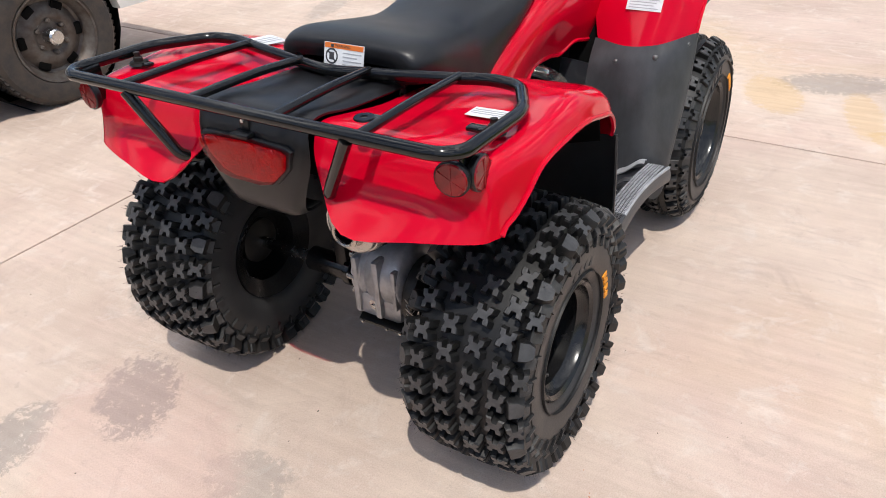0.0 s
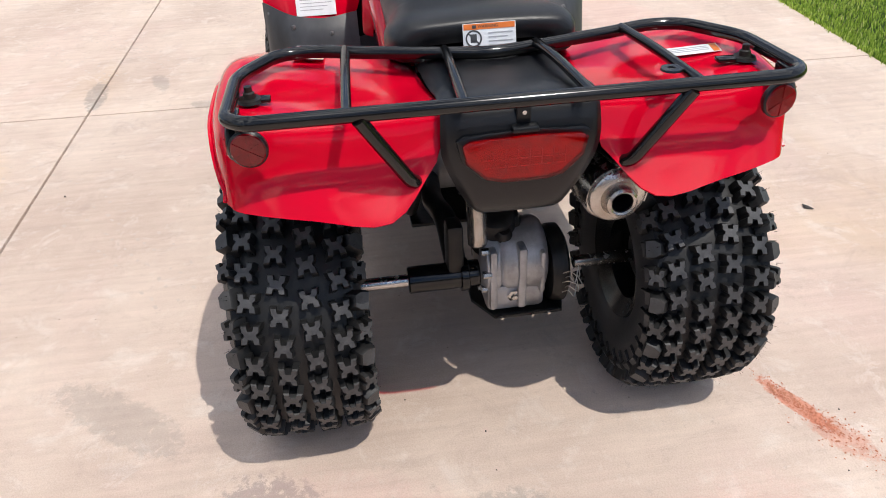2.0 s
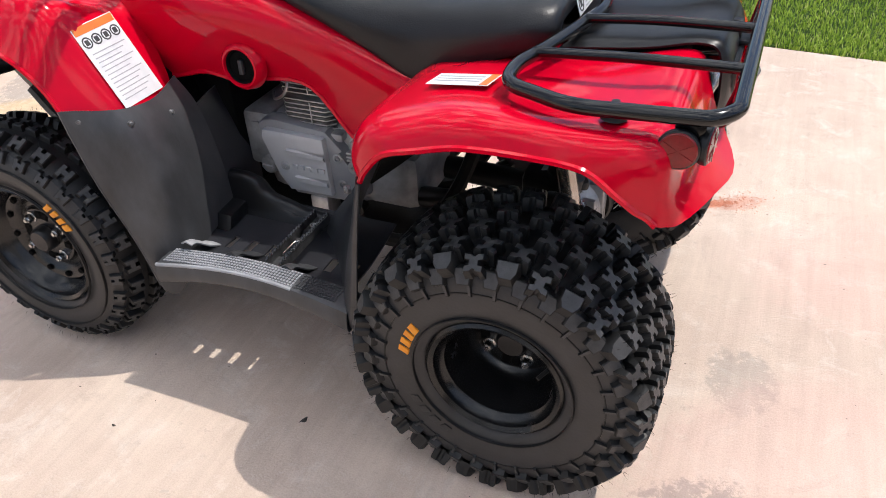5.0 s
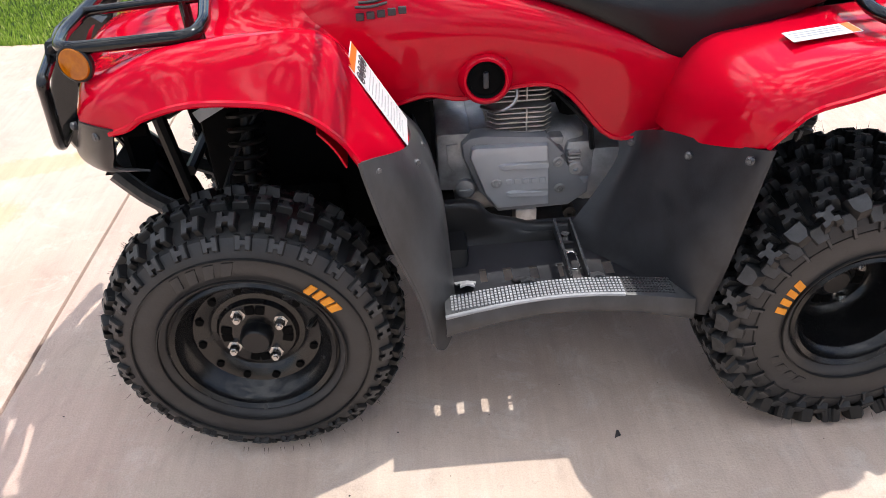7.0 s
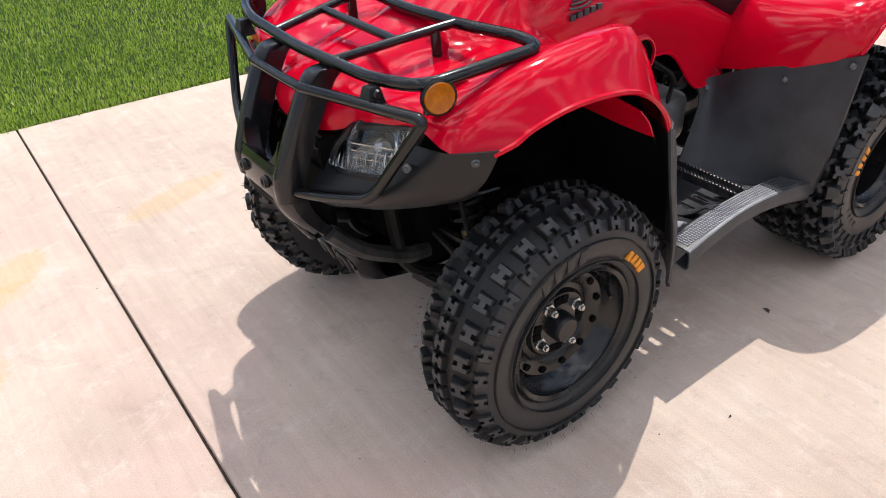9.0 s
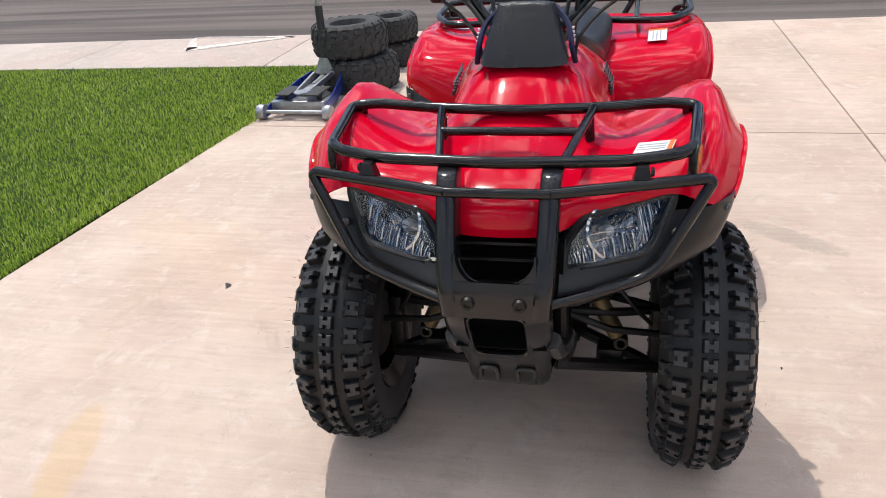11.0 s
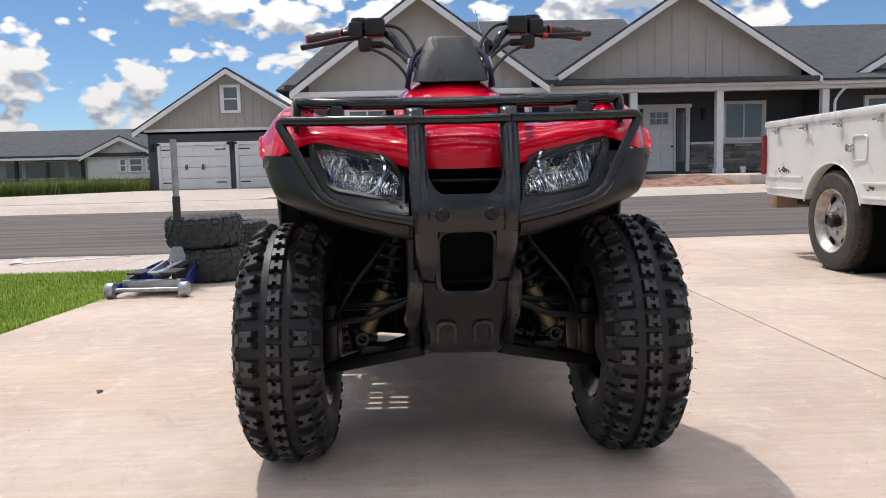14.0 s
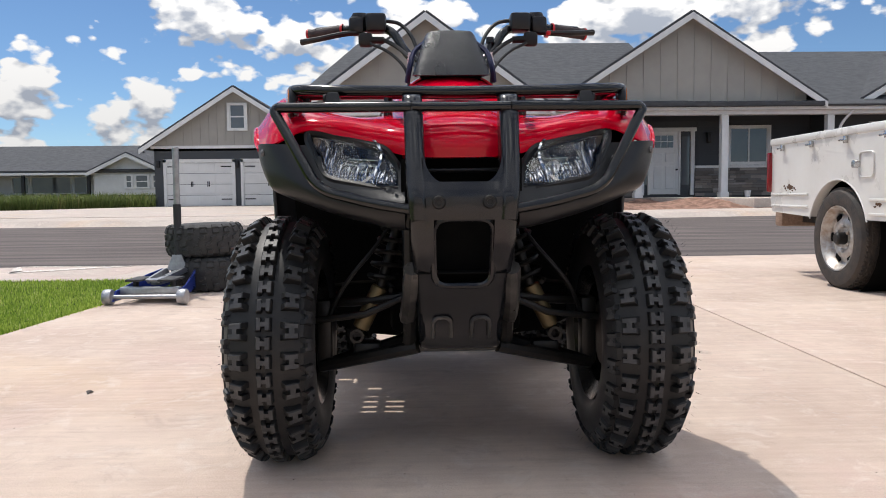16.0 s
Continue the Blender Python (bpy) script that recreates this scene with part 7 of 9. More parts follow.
# Side cover: a dark rolled skirt, a raised plate with two ribs, bosses behind it.
COV = [(0.683, 0.473), (0.668, 0.487), (0.639, 0.492), (0.508, 0.481), (0.470, 0.440), (0.458, 0.387), (0.441, 0.372), (0.415, 0.374), (0.416, 0.340), (0.457, 0.311), (0.609, 0.306), (0.650, 0.360), (0.681, 0.443)]
bm = bmesh.new()
prism(bm, [(x, 0.080, z) for x, z in COV], (0, 1, 0), 0.036, 0.010)
cover = part("engine_cover", bm, COVERDARK, engine, "silver-grey engine side cover with raised ribs")
bm = bmesh.new()
prism(bm, [(x, 0.112, z) for x, z in ((0.663, 0.468), (0.655, 0.472), (0.508, 0.469), (0.502, 0.328), (0.612, 0.325), (0.637, 0.361), (0.667, 0.450))], (0, 1, 0), 0.019, 0.006)
part("cover_plate", bm, COVER, cover, "raised pale grey plate of the cover")
for x0, x1, z in ((0.507, 0.612, 0.426), (0.506, 0.597, 0.360)):
    bm = bmesh.new()
    rows = [[(x0, 0.130, z - 0.009), (x0, 0.138, z - 0.005), (x0, 0.138, z + 0.005), (x0, 0.130, z + 0.009)], [(x1 - 0.012, 0.130, z - 0.009), (x1 - 0.012, 0.137, z - 0.004), (x1 - 0.012, 0.137, z + 0.005), (x1 - 0.012, 0.130, z + 0.009)], [(x1, 0.129, z + 0.001), (x1, 0.1295, z + 0.002), (x1, 0.1295, z + 0.003), (x1, 0.129, z + 0.004)]]
    sheet(bm, rows, 0.0, smooth=False)
    bmesh.ops.holes_fill(bm, edges=[e for e in bm.edges if e.is_boundary])
    part("cover_rib", bm, COVER, cover)
bm = bmesh.new()
for k in range(5):
    x = 0.588 - k * 0.0175
    box(bm, (x - 0.0065, 0.129, 0.384), (x + 0.0065, 0.1335, 0.396), 0.0012, None, 1)
pieces("cover_mark", bm, COVER, cover)
for x, y, z in ((0.614, 0.131, 0.388), (0.483, 0.117, 0.422), (0.478, 0.117, 0.358)):
    bm = bmesh.new()
    lathe(bm, [(0.0115, -0.006), (0.0115, 0.001), (0.0095, 0.002), (0.0075, 0.002), (0.0070, 0.006), (0.0040, 0.006), (0.0035, 0.003), (0.0, 0.003)], 14, axis_to((0, 1, 0), (x, y, z)))
    part("cover_bolt", bm, ALU, cover)
# Plate and filler before the cover.
bm = bmesh.new()
prism(bm, [(x, 0.096, z) for x, z in ((0.714, 0.468), (0.690, 0.470), (0.676, 0.404), (0.702, 0.404), (0.712, 0.424))], (0, 1, 0), 0.006, 0.002)
part("case_plate", bm, ALU, engine)
bm = bmesh.new()
lathe(bm, [(0.022, -0.012), (0.022, 0.0), (0.019, 0.004), (0.015, 0.005), (0.0, 0.006)], 24, axis_to((0.1, 1, 0.15), (0.678, 0.106, 0.366)))
box(bm, (0.664, 0.110, 0.361), (0.692, 0.117, 0.368), 0.001, None, 1)
part("filler_cap", bm, ALU, engine)
# Cylinder with its fins.
bm = bmesh.new()
box(bm, (0.515, -0.035, 0.465), (0.610, 0.070, 0.615), 0.02)
cyl = part("cylinder", bm, BLACK, engine, "dark cylinder core between the fins")
for k in range(12):
    bm = bmesh.new()
    z = 0.474 + k * 0.0104 + (0.006 if k > 6 else 0.0)
    prism(bm, [(0.496, -0.055, z), (0.626, -0.055, z), (0.626, 0.080, z), (0.610, 0.096, z), (0.512, 0.096, z), (0.496, 0.080, z)], (0, 0, 1), 0.0028)
    part("cooling_fin", bm, FIN, cyl)
for z0, z1 in ((0.476, 0.536), (0.556, 0.590)):
    bm = bmesh.new()
    box(bm, (0.5465, 0.090, z0), (0.5495, 0.0975, z1))
    part("fin_web", bm, FIN, cyl)
bm = bmesh.new()
tube(bm, smooth_path([(0.640, 0.09, 0.545), (0.610, 0.128, 0.550), (0.582, 0.135, 0.566), (0.572, 0.130, 0.590), (0.588, 0.115, 0.612)], 4), 0.0036, 6)
part("breather_loop", bm, SILVERWIRE, engine, "bare silver wire loop")
bm = bmesh.new()
box(bm, (0.472, 0.060, 0.455), (0.504, 0.106, 0.474), 0.005)
part("cam_chain_bolt", bm, ALU, engine)
bm = bmesh.new()
box(bm, (0.525, 0.062, 0.255), (0.572, 0.118, 0.312), 0.006)
part("shift_boss", bm, FIN, engine, "pale cast boss under the cover")
for k in range(3):
    bm = bmesh.new()
    box(bm, (0.436, 0.098, 0.417 + k * 0.0088), (0.462, 0.116, 0.4215 + k * 0.0088), 0.001, None, 1)
    part("adjuster_fin", bm, FIN, engine)
bm = bmesh.new()
lathe(bm, [(0.016, -0.02), (0.016, 0.008), (0.013, 0.011), (0.006, 0.011), (0.005, 0.004), (0.0, 0.004)], 20, axis_to((0, 1, 0), (0.446, 0.106, 0.402)))
part("clutch_adjuster", bm, FIN, engine)
bm = bmesh.new()
lathe(bm, [(0.014, -0.02), (0.014, 0.006), (0.007, 0.007), (0.006, 0.003), (0.0, 0.003)], 14, axis_to((0, 1, 0), (0.452, 0.104, 0.290)))
part("shaft_end", bm, FRAME, engine)
bm = bmesh.new()
box(bm, (0.36, -0.05, 0.50), (0.48, 0.08, 0.60), 0.02)
box(bm, (0.28, -0.10, 0.50), (0.40, 0.10, 0.66), 0.03)
rod(bm, (0.50, 0.03, 0.545), (0.40, 0.03, 0.55), 0.028, seg=14)
part("carburettor_box", bm, DARKVOID, engine)
for pts, r in (([(0.47, 0.09, 0.55), (0.43, 0.12, 0.52), (0.41, 0.10, 0.44)], 0.006), ([(0.50, 0.09, 0.58), (0.46, 0.13, 0.545), (0.42, 0.125, 0.50)], 0.005), ([(0.66, 0.09, 0.62), (0.70, 0.12, 0.60), (0.76, 0.10, 0.57)], 0.007)):
    bm = bmesh.new()
    tube(bm, smooth_path(pts, 4), r, 6)
    part("hose", bm, RUBBER, engine)
bm = bmesh.new()
tube(bm, smooth_path([(0.64, -0.06, 0.56), (0.72, -0.10, 0.52), (0.66, -0.17, 0.50), (0.40, -0.18, 0.52), (0.18, -0.165, 0.56)], 5), 0.019, 10)
part("exhaust_pipe", bm, MUFFLER, engine)

# ---- frame, axle, exhaust ----
bm = bmesh.new()
for s in (1, -1):
    tube(bm, rounded([(0.12, 0.10 * s, 0.62), (0.02, 0.10 * s, 0.60), (-0.16, 0.13 * s, 0.64)], 0.05), 0.014, 8)
    tube(bm, rounded([(1.28, 0.10 * s, 0.62), (1.24, 0.10 * s, 0.30), (1.10, 0.11 * s, 0.235), (0.30, 0.13 * s, 0.245), (0.20, 0.11 * s, 0.40), (0.12, 0.10 * s, 0.62)], 0.06), 0.015, 8)
    tube(bm, rounded([(1.26, 0.10 * s, 0.58), (1.10, 0.08 * s, 0.66), (0.95, 0.06 * s, 0.72), (0.60, 0.06 * s, 0.66), (0.12, 0.10 * s, 0.62)], 0.06), 0.015, 8)
    tube(bm, [(1.10, 0.08 * s, 0.66), (1.02, 0.11 * s, 0.24)], 0.012, 8)
tube(bm, [(1.24, -0.10, 0.45), (1.24, 0.10, 0.45)], 0.012, 8)
box(bm, (0.28, -0.13, 0.222), (1.05, 0.13, 0.232), 0.003)
frame_part = part("frame", bm, FRAME, quad, "black tubular steel frame")
# Near-black blocks added to close sunlit gaps through the middle.
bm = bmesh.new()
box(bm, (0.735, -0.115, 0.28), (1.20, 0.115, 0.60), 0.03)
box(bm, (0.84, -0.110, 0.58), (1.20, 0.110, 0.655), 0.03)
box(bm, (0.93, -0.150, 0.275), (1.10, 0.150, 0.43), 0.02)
pieces("gap_block", bm, DARKVOID, quad, "near-black filler blocks that stand in for shade behind the bumper")
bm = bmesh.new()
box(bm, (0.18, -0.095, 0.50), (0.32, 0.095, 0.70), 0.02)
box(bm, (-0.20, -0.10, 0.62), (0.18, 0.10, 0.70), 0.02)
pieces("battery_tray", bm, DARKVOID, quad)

bm = bmesh.new()
rod(bm, (0, 0.155, RZ), (0, 0.352, RZ), 0.0135, seg=14)
axle = part("rear_axle", bm, CHROME, quad, "bare steel rear axle shaft")
bm = bmesh.new()
rod(bm, (0, -0.352, RZ), (0, -0.19, RZ), 0.0135, seg=14)
part("axle_shaft", bm, CHROME, axle)
bm = bmesh.new()
rod(bm, (0, 0.012, RZ), (0, 0.168, RZ), 0.029, seg=18, bevel=0.003)
rod(bm, (0, 0.040, RZ), (0, 0.058, RZ), 0.036, seg=18, bevel=0.002)
part("axle_tube", bm, STEEL_BLACK, axle, "dark blue-black axle tube")
for s in (1, -1):
    bm = bmesh.new()
    lathe(bm, [(0.0, 0.0), (0.04, 0.0), (0.055, 0.012), (0.055, 0.02), (0.03, 0.03), (0.0, 0.03)], 24, axis_to((0, -s, 0), (0, 0.354 * s, RZ)))
    part("wheel_hub", bm, FRAME, axle)
bm = bmesh.new()
lathe(bm, [(0.0, -0.005), (0.062, -0.005), (0.074, 0.004), (0.076, 0.030), (0.070, 0.036), (0.078, 0.046), (0.080, 0.118), (0.074, 0.128), (0.060, 0.134), (0.0, 0.136)], 36, axis_to((0, -1, 0), (0.015, 0.012, RZ + 0.012)))
bmesh.ops.translate(bm, vec=(0, 0, 0.016), verts=bm.verts[:])
gear = part("gear_case", bm, ALU, quad, "cast aluminium rear gear case")
bm = bmesh.new()
box(bm, (-0.055, -0.115, RZ - 0.084), (0.085, 0.010, RZ - 0.02), 0.014)
bmesh.ops.translate(bm, vec=(0, 0, 0.016), verts=bm.verts[:])
part("case_sump", bm, ALU, gear)
bm = bmesh.new()
lathe(bm, [(0.03, 0), (0.032, 0.03), (0.024, 0.05), (0.0, 0.05)], 18, axis_to((0.3, 0, 1), (0.05, -0.03, RZ + 0.086)))
part("case_neck", bm, ALU, gear)
bm = bmesh.new()
box(bm, (-0.068, -0.072, RZ - 0.072), (-0.03, -0.054, RZ + 0.075), 0.006)
box(bm, (-0.062, -0.012, RZ - 0.075), (-0.03, 0.004, RZ + 0.07), 0.006)
box(bm, (-0.064, -0.112, RZ - 0.04), (-0.02, -0.100, RZ + 0.06), 0.005)
bmesh.ops.translate(bm, vec=(0, 0, 0.016), verts=bm.verts[:])
pieces("case_rib", bm, ALU, gear)
for a in range(9):
    bm = bmesh.new()
    an = a * 2 * math.pi / 9 + 0.3
    rod(bm, (0.015 + 0.070 * math.cos(an), 0.018, RZ + 0.028 + 0.070 * math.sin(an)), (0.015 + 0.070 * math.cos(an), 0.000, RZ + 0.028 + 0.070 * math.sin(an)), 0.0085, seg=8)
    part("case_bolt", bm, CHROME, gear)
bm = bmesh.new()
lathe(bm, [(0, 0.006), (0.007, 0.006), (0.0085, 0.002), (0.016, 0.0)], 6, axis_to((-1, 0, -0.2), (-0.058, -0.048, RZ - 0.029)))
part("drain_plug", bm, CHROME, gear)
bm = bmesh.new()
lathe(bm, [(0, 0.014), (0.012, 0.014), (0.018, 0.008), (0.02, 0.0)], 16, axis_to((-0.5, 0, 1), (-0.02, -0.030, RZ + 0.104)))
part("filler_cap", bm, FRAME, gear)
bm = bmesh.new()
lathe(bm, [(0.0, 0), (0.078, 0.0), (0.084, 0.010), (0.084, 0.030), (0.070, 0.038), (0.0, 0.04)], 30, axis_to((0, -1, 0), (0.01, -0.128, RZ)))
drum = part("brake_drum", bm, FRAME, quad, "dark rear brake drum")
for k in range(5):
    bm = bmesh.new()
    z = RZ - 0.02 + k * 0.012
    tube(bm, smooth_path([(-0.075, -0.145 - 0.006 * (k % 2), z), (-0.088, -0.155, z + 0.012), (-0.086, -0.168 - 0.008 * (k % 3), z - 0.006), (-0.075, -0.175, z + 0.016)], 3), 0.0012, 5)
    part("brake_cable_clip", bm, SILVERWIRE, drum)
# A dark casting over the gear case carries the final drive.
bm = bmesh.new()
lathe(bm, [(0.0, 0.060), (0.030, 0.058), (0.040, 0.050), (0.046, 0.0), (0.050, -0.03)], 24, axis_to((-0.25, 0, 1), (0.02, -0.020, RZ + 0.085)))
box(bm, (-0.005, -0.075, RZ + 0.06), (0.10, 0.02, RZ + 0.135), 0.02)
part("case_cover", bm, FRAME, gear)
bm = bmesh.new()
prism(bm, [(-0.066, -0.150, 0.192), (-0.066, -0.006, 0.192), (0.02, 0.03, 0.178), (0.14, 0.03, 0.178), (0.14, -0.175, 0.178), (0.02, -0.175, 0.178)], (0, 0, 1), 0.007, 0.002)
prism(bm, [(-0.072, -0.140, 0.203), (-0.072, -0.014, 0.203), (-0.066, -0.006, 0.192), (-0.066, -0.150, 0.192)], (1, 0, 0.5), 0.005)
plate = part("rear_skid_plate", bm, FRAME, quad, "black steel skid plate under the gear case")
for y in (-0.12, -0.085, -0.02):
    bm = bmesh.new()
    rod(bm, (-0.075, y, 0.197), (-0.066, y, 0.199), 0.004, seg=8)
    part("plate_bolt", bm, CHROME, plate)
bm = bmesh.new()
tube(bm, rounded([(0.04, 0.060, RZ), (0.06, 0.075, 0.38), (0.16, 0.09, 0.36), (0.30, 0.08, 0.34)], 0.04), 0.024, 10)
box(bm, (-0.02, 0.050, RZ), (0.03, 0.085, 0.40), 0.01)
tube(bm, [(0.04, -0.06, 0.33), (0.30, -0.06, 0.34)], 0.028, 10)
part("swing_arm", bm, FRAME, quad, "black swing arm")
bm = bmesh.new()
rod(bm, (-0.015, 0.020, 0.350), (0.015, 0.020, 0.500), 0.0215, seg=16, bevel=0.003)
shock = part("rear_shock", bm, MUFFLER, quad, "silver rear shock absorber with black spring")
bm = bmesh.new()
pts = []
for k in range(60):
    a = k / 60 * 2 * math.pi * 6
    z = 0.46 + k / 60 * 0.15
    pts.append((0.012 + 0.034 * math.cos(a) + (z - 0.46) * 0.2, 0.020 + 0.034 * math.sin(a), z))
tube(bm, pts, 0.0055, 6)
part("spring", bm, FRAME, shock)

bm = bmesh.new()
MU = axis_to((-1, -0.02, -0.05), (0.155, -0.164, 0.594))
lathe(bm, [(0.0, 0.0), (0.040, 0.0), (0.056, 0.02), (0.057, 0.30), (0.057, 0.385), (0.053, 0.395), (0.050, 0.397), (0.049, 0.404), (0.045, 0.408), (0.032, 0.411), (0.029, 0.409), (0.027, 0.414), (0.026, 0.426), (0.022, 0.429), (0.0185, 0.427), (0.0175, 0.38), (0, 0.375)], 40, MU)
muf = part("muffler", bm, MUFFLER, quad, "stained silver muffler with a round outlet")
bm = bmesh.new()
rows = []
for h, r0, r1 in ((0.06, 0.0605, 0.0605), (0.24, 0.061, 0.061), (0.372, 0.0615, 0.0635), (0.402, 0.0535, 0.0535)):
    row = []
    for k in range(13):
        a = math.radians(-20 + 220 * k / 12)
        row.append(MU @ Vector((r0 * math.sin(a - math.pi / 2), r0 * math.cos(a - math.pi / 2), h)))
    rows.append(row)
sheet(bm, rows, 0.002, smooth=False)
part("heat_shield", bm, CHROME, muf, "bright wrap-around heat shield")
bm = bmesh.new()
lathe(bm, [(0.0180, 0.424), (0.017, 0.385), (0.0, 0.38)], 24, MU)
part("outlet_bore", bm, DARKVOID, muf)

# ---- front suspension and steering ----
for s in (1, -1):
    bm = bmesh.new()
    tube(bm, [(1.20, 0.085 * s, 0.265), (1.105, 0.305 * s, 0.205)], 0.0145, 8)
    tube(bm, [(1.02, 0.095 * s, 0.255), (1.105, 0.305 * s, 0.205)], 0.0145, 8)
    box(bm, (1.085, 0.20 * s - 0.03, 0.225), (1.135, 0.20 * s + 0.03, 0.262), 0.008)
    arm = part("lower_arm", bm, FRAME, quad, "black lower suspension arm")
    bm = bmesh.new()
    tube(bm, rounded([(1.15, 0.095 * s, 0.37), (1.12, 0.21 * s, 0.352), (1.085, 0.31 * s, 0.345)], 0.03), 0.010, 8)
    tube(bm, rounded([(1.02, 0.095 * s, 0.36), (1.05, 0.21 * s, 0.35), (1.085, 0.31 * s, 0.345)], 0.03), 0.010, 8)
    part("upper_arm", bm, FRAME, quad)
    bm = bmesh.new()
    tube(bm, [(1.17, 0.04 * s, 0.40), (1.155, 0.20 * s, 0.330), (1.14, 0.315 * s, 0.315)], 0.008, 8)
    part("tie_rod", bm, FRAME, quad)
    bm = bmesh.new()
    rod(bm, (1.118, 0.2150 * s, 0.292), (1.112, 0.168 * s, 0.385), 0.019, 0.020, seg=16, bevel=0.003)
    shock = part("front_shock", bm, GOLD, quad, "brass-coloured front shock body with a dark spring")
    bm = bmesh.new()
    lathe(bm, [(0.010, -0.012), (0.016, -0.012), (0.016, 0.012), (0.010, 0.012)], 16, axis_to((1, 0, 0), (1.118, 0.2225 * s, 0.276)), closed=True)
    part("shock_eye", bm, FRAME, shock)
    bm = bmesh.new()
    a0, a1 = Vector((1.112, 0.168 * s, 0.385)), Vector((1.10, 0.105 * s, 0.60))
    way = (a1 - a0).normalized()
    e1 = way.orthogonal().normalized()
    e2 = way.cross(e1)
    tube(bm, [a0 + (a1 - a0) * (k / 72) + (e1 * math.cos(k * 0.70) + e2 * math.sin(k * 0.70)) * 0.033 for k in range(73)], 0.0058, 6)
    rod(bm, a0, a1, 0.012, seg=10)
    part("spring", bm, FRAME, shock)
    bm = bmesh.new()
    lathe(bm, [(0.0, 0.0), (0.075, 0.0), (0.082, 0.008), (0.082, 0.04), (0.06, 0.05), (0.0, 0.05)], 30, axis_to((0, s, 0), (FX, 0.335 * s, FZ)))
    box(bm, (FX - 0.02, 0.30 * s - 0.015, 0.20), (FX + 0.02, 0.30 * s + 0.02, 0.355), 0.008)
    part("brake_drum", bm, FRAME, quad, "dark front brake drum and knuckle")
    bm = bmesh.new()
    tube(bm, smooth_path([(1.10, 0.29 * s, 0.31), (1.16, 0.24 * s, 0.40), (1.13, 0.16 * s, 0.50), (1.05, 0.10 * s, 0.62)], 5), 0.005, 6)
    part("brake_hose", bm, RUBBER, quad)
    # Near-black plate added where bright ground showed beneath the footwell.
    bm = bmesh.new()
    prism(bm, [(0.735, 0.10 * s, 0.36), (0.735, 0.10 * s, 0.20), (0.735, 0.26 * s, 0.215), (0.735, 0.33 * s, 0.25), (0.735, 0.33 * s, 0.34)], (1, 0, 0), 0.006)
    part("gap_plate", bm, DARKVOID, quad)
    # Inner liner over the front wheel, near-black as the arch's shade.
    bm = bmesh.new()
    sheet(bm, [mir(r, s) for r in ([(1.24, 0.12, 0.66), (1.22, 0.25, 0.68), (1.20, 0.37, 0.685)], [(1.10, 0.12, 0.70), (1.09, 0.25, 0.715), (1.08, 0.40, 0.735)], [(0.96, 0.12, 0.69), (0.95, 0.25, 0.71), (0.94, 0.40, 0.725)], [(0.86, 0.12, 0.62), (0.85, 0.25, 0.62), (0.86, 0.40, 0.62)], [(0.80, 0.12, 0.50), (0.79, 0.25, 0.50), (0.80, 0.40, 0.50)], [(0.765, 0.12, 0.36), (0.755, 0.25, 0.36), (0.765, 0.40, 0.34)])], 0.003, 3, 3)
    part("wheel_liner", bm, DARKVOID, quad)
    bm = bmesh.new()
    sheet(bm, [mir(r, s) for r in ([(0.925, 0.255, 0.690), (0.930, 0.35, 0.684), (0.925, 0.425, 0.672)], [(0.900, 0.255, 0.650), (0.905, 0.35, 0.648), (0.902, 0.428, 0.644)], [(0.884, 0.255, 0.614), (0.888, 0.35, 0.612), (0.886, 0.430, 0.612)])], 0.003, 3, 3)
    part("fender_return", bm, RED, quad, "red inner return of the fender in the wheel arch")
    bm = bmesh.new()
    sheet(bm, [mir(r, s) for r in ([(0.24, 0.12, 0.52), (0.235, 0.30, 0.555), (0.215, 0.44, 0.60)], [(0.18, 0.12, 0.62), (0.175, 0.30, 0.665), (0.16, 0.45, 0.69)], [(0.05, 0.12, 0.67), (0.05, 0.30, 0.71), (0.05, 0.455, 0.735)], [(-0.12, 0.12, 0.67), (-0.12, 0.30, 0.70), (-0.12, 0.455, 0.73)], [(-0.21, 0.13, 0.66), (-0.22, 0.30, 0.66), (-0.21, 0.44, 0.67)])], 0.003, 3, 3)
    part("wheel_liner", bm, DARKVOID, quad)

# Plug-lead tag seen in the arch.
bm = bmesh.new()
box(bm, (-0.036, -0.001, -0.010), (0.036, 0.001, 0.010), 0, Matrix.Translation((1.115, 0.27, 0.66)) @ pose(0, 0, 0, 10, 25, 10))
part("hang_tag", bm, LABELGREY, quad, "small printed paper tag in the wheel arch")

# ---- handlebars and instrument pod ----
POD = [
    [(1.020, 0.0, 0.866), (1.020, 0.05, 0.866), (1.012, 0.082, 0.868), (0.98, 0.092, 0.872), (0.90, 0.085, 0.88)],
    [(1.000, 0.0, 0.905), (1.000, 0.048, 0.905), (0.992, 0.074, 0.906), (0.96, 0.082, 0.908), (0.88, 0.074, 0.91)],
    [(0.962, 0.0, 0.966), (0.962, 0.040, 0.966), (0.954, 0.058, 0.964), (0.92, 0.066, 0.960), (0.86, 0.06, 0.945)],
    [(0.940, 0.0, 0.984), (0.938, 0.038, 0.983), (0.932, 0.052, 0.980), (0.90, 0.058, 0.974), (0.85, 0.05, 0.955)],
    [(0.85, 0.0, 0.966), (0.85, 0.03, 0.965), (0.85, 0.045, 0.962), (0.85, 0.05, 0.958), (0.848, 0.05, 0.95)],
]
bm = bmesh.new()
sheet(bm, POD, 0.004, 4, 4, mirror=True)
part("instrument_pod", bm, PEBBLE, quad, "pebbled black handlebar cover")
bm = bmesh.new()
box(bm, (0.86, -0.075, 0.862), (0.99, 0.075, 0.885), 0.01)
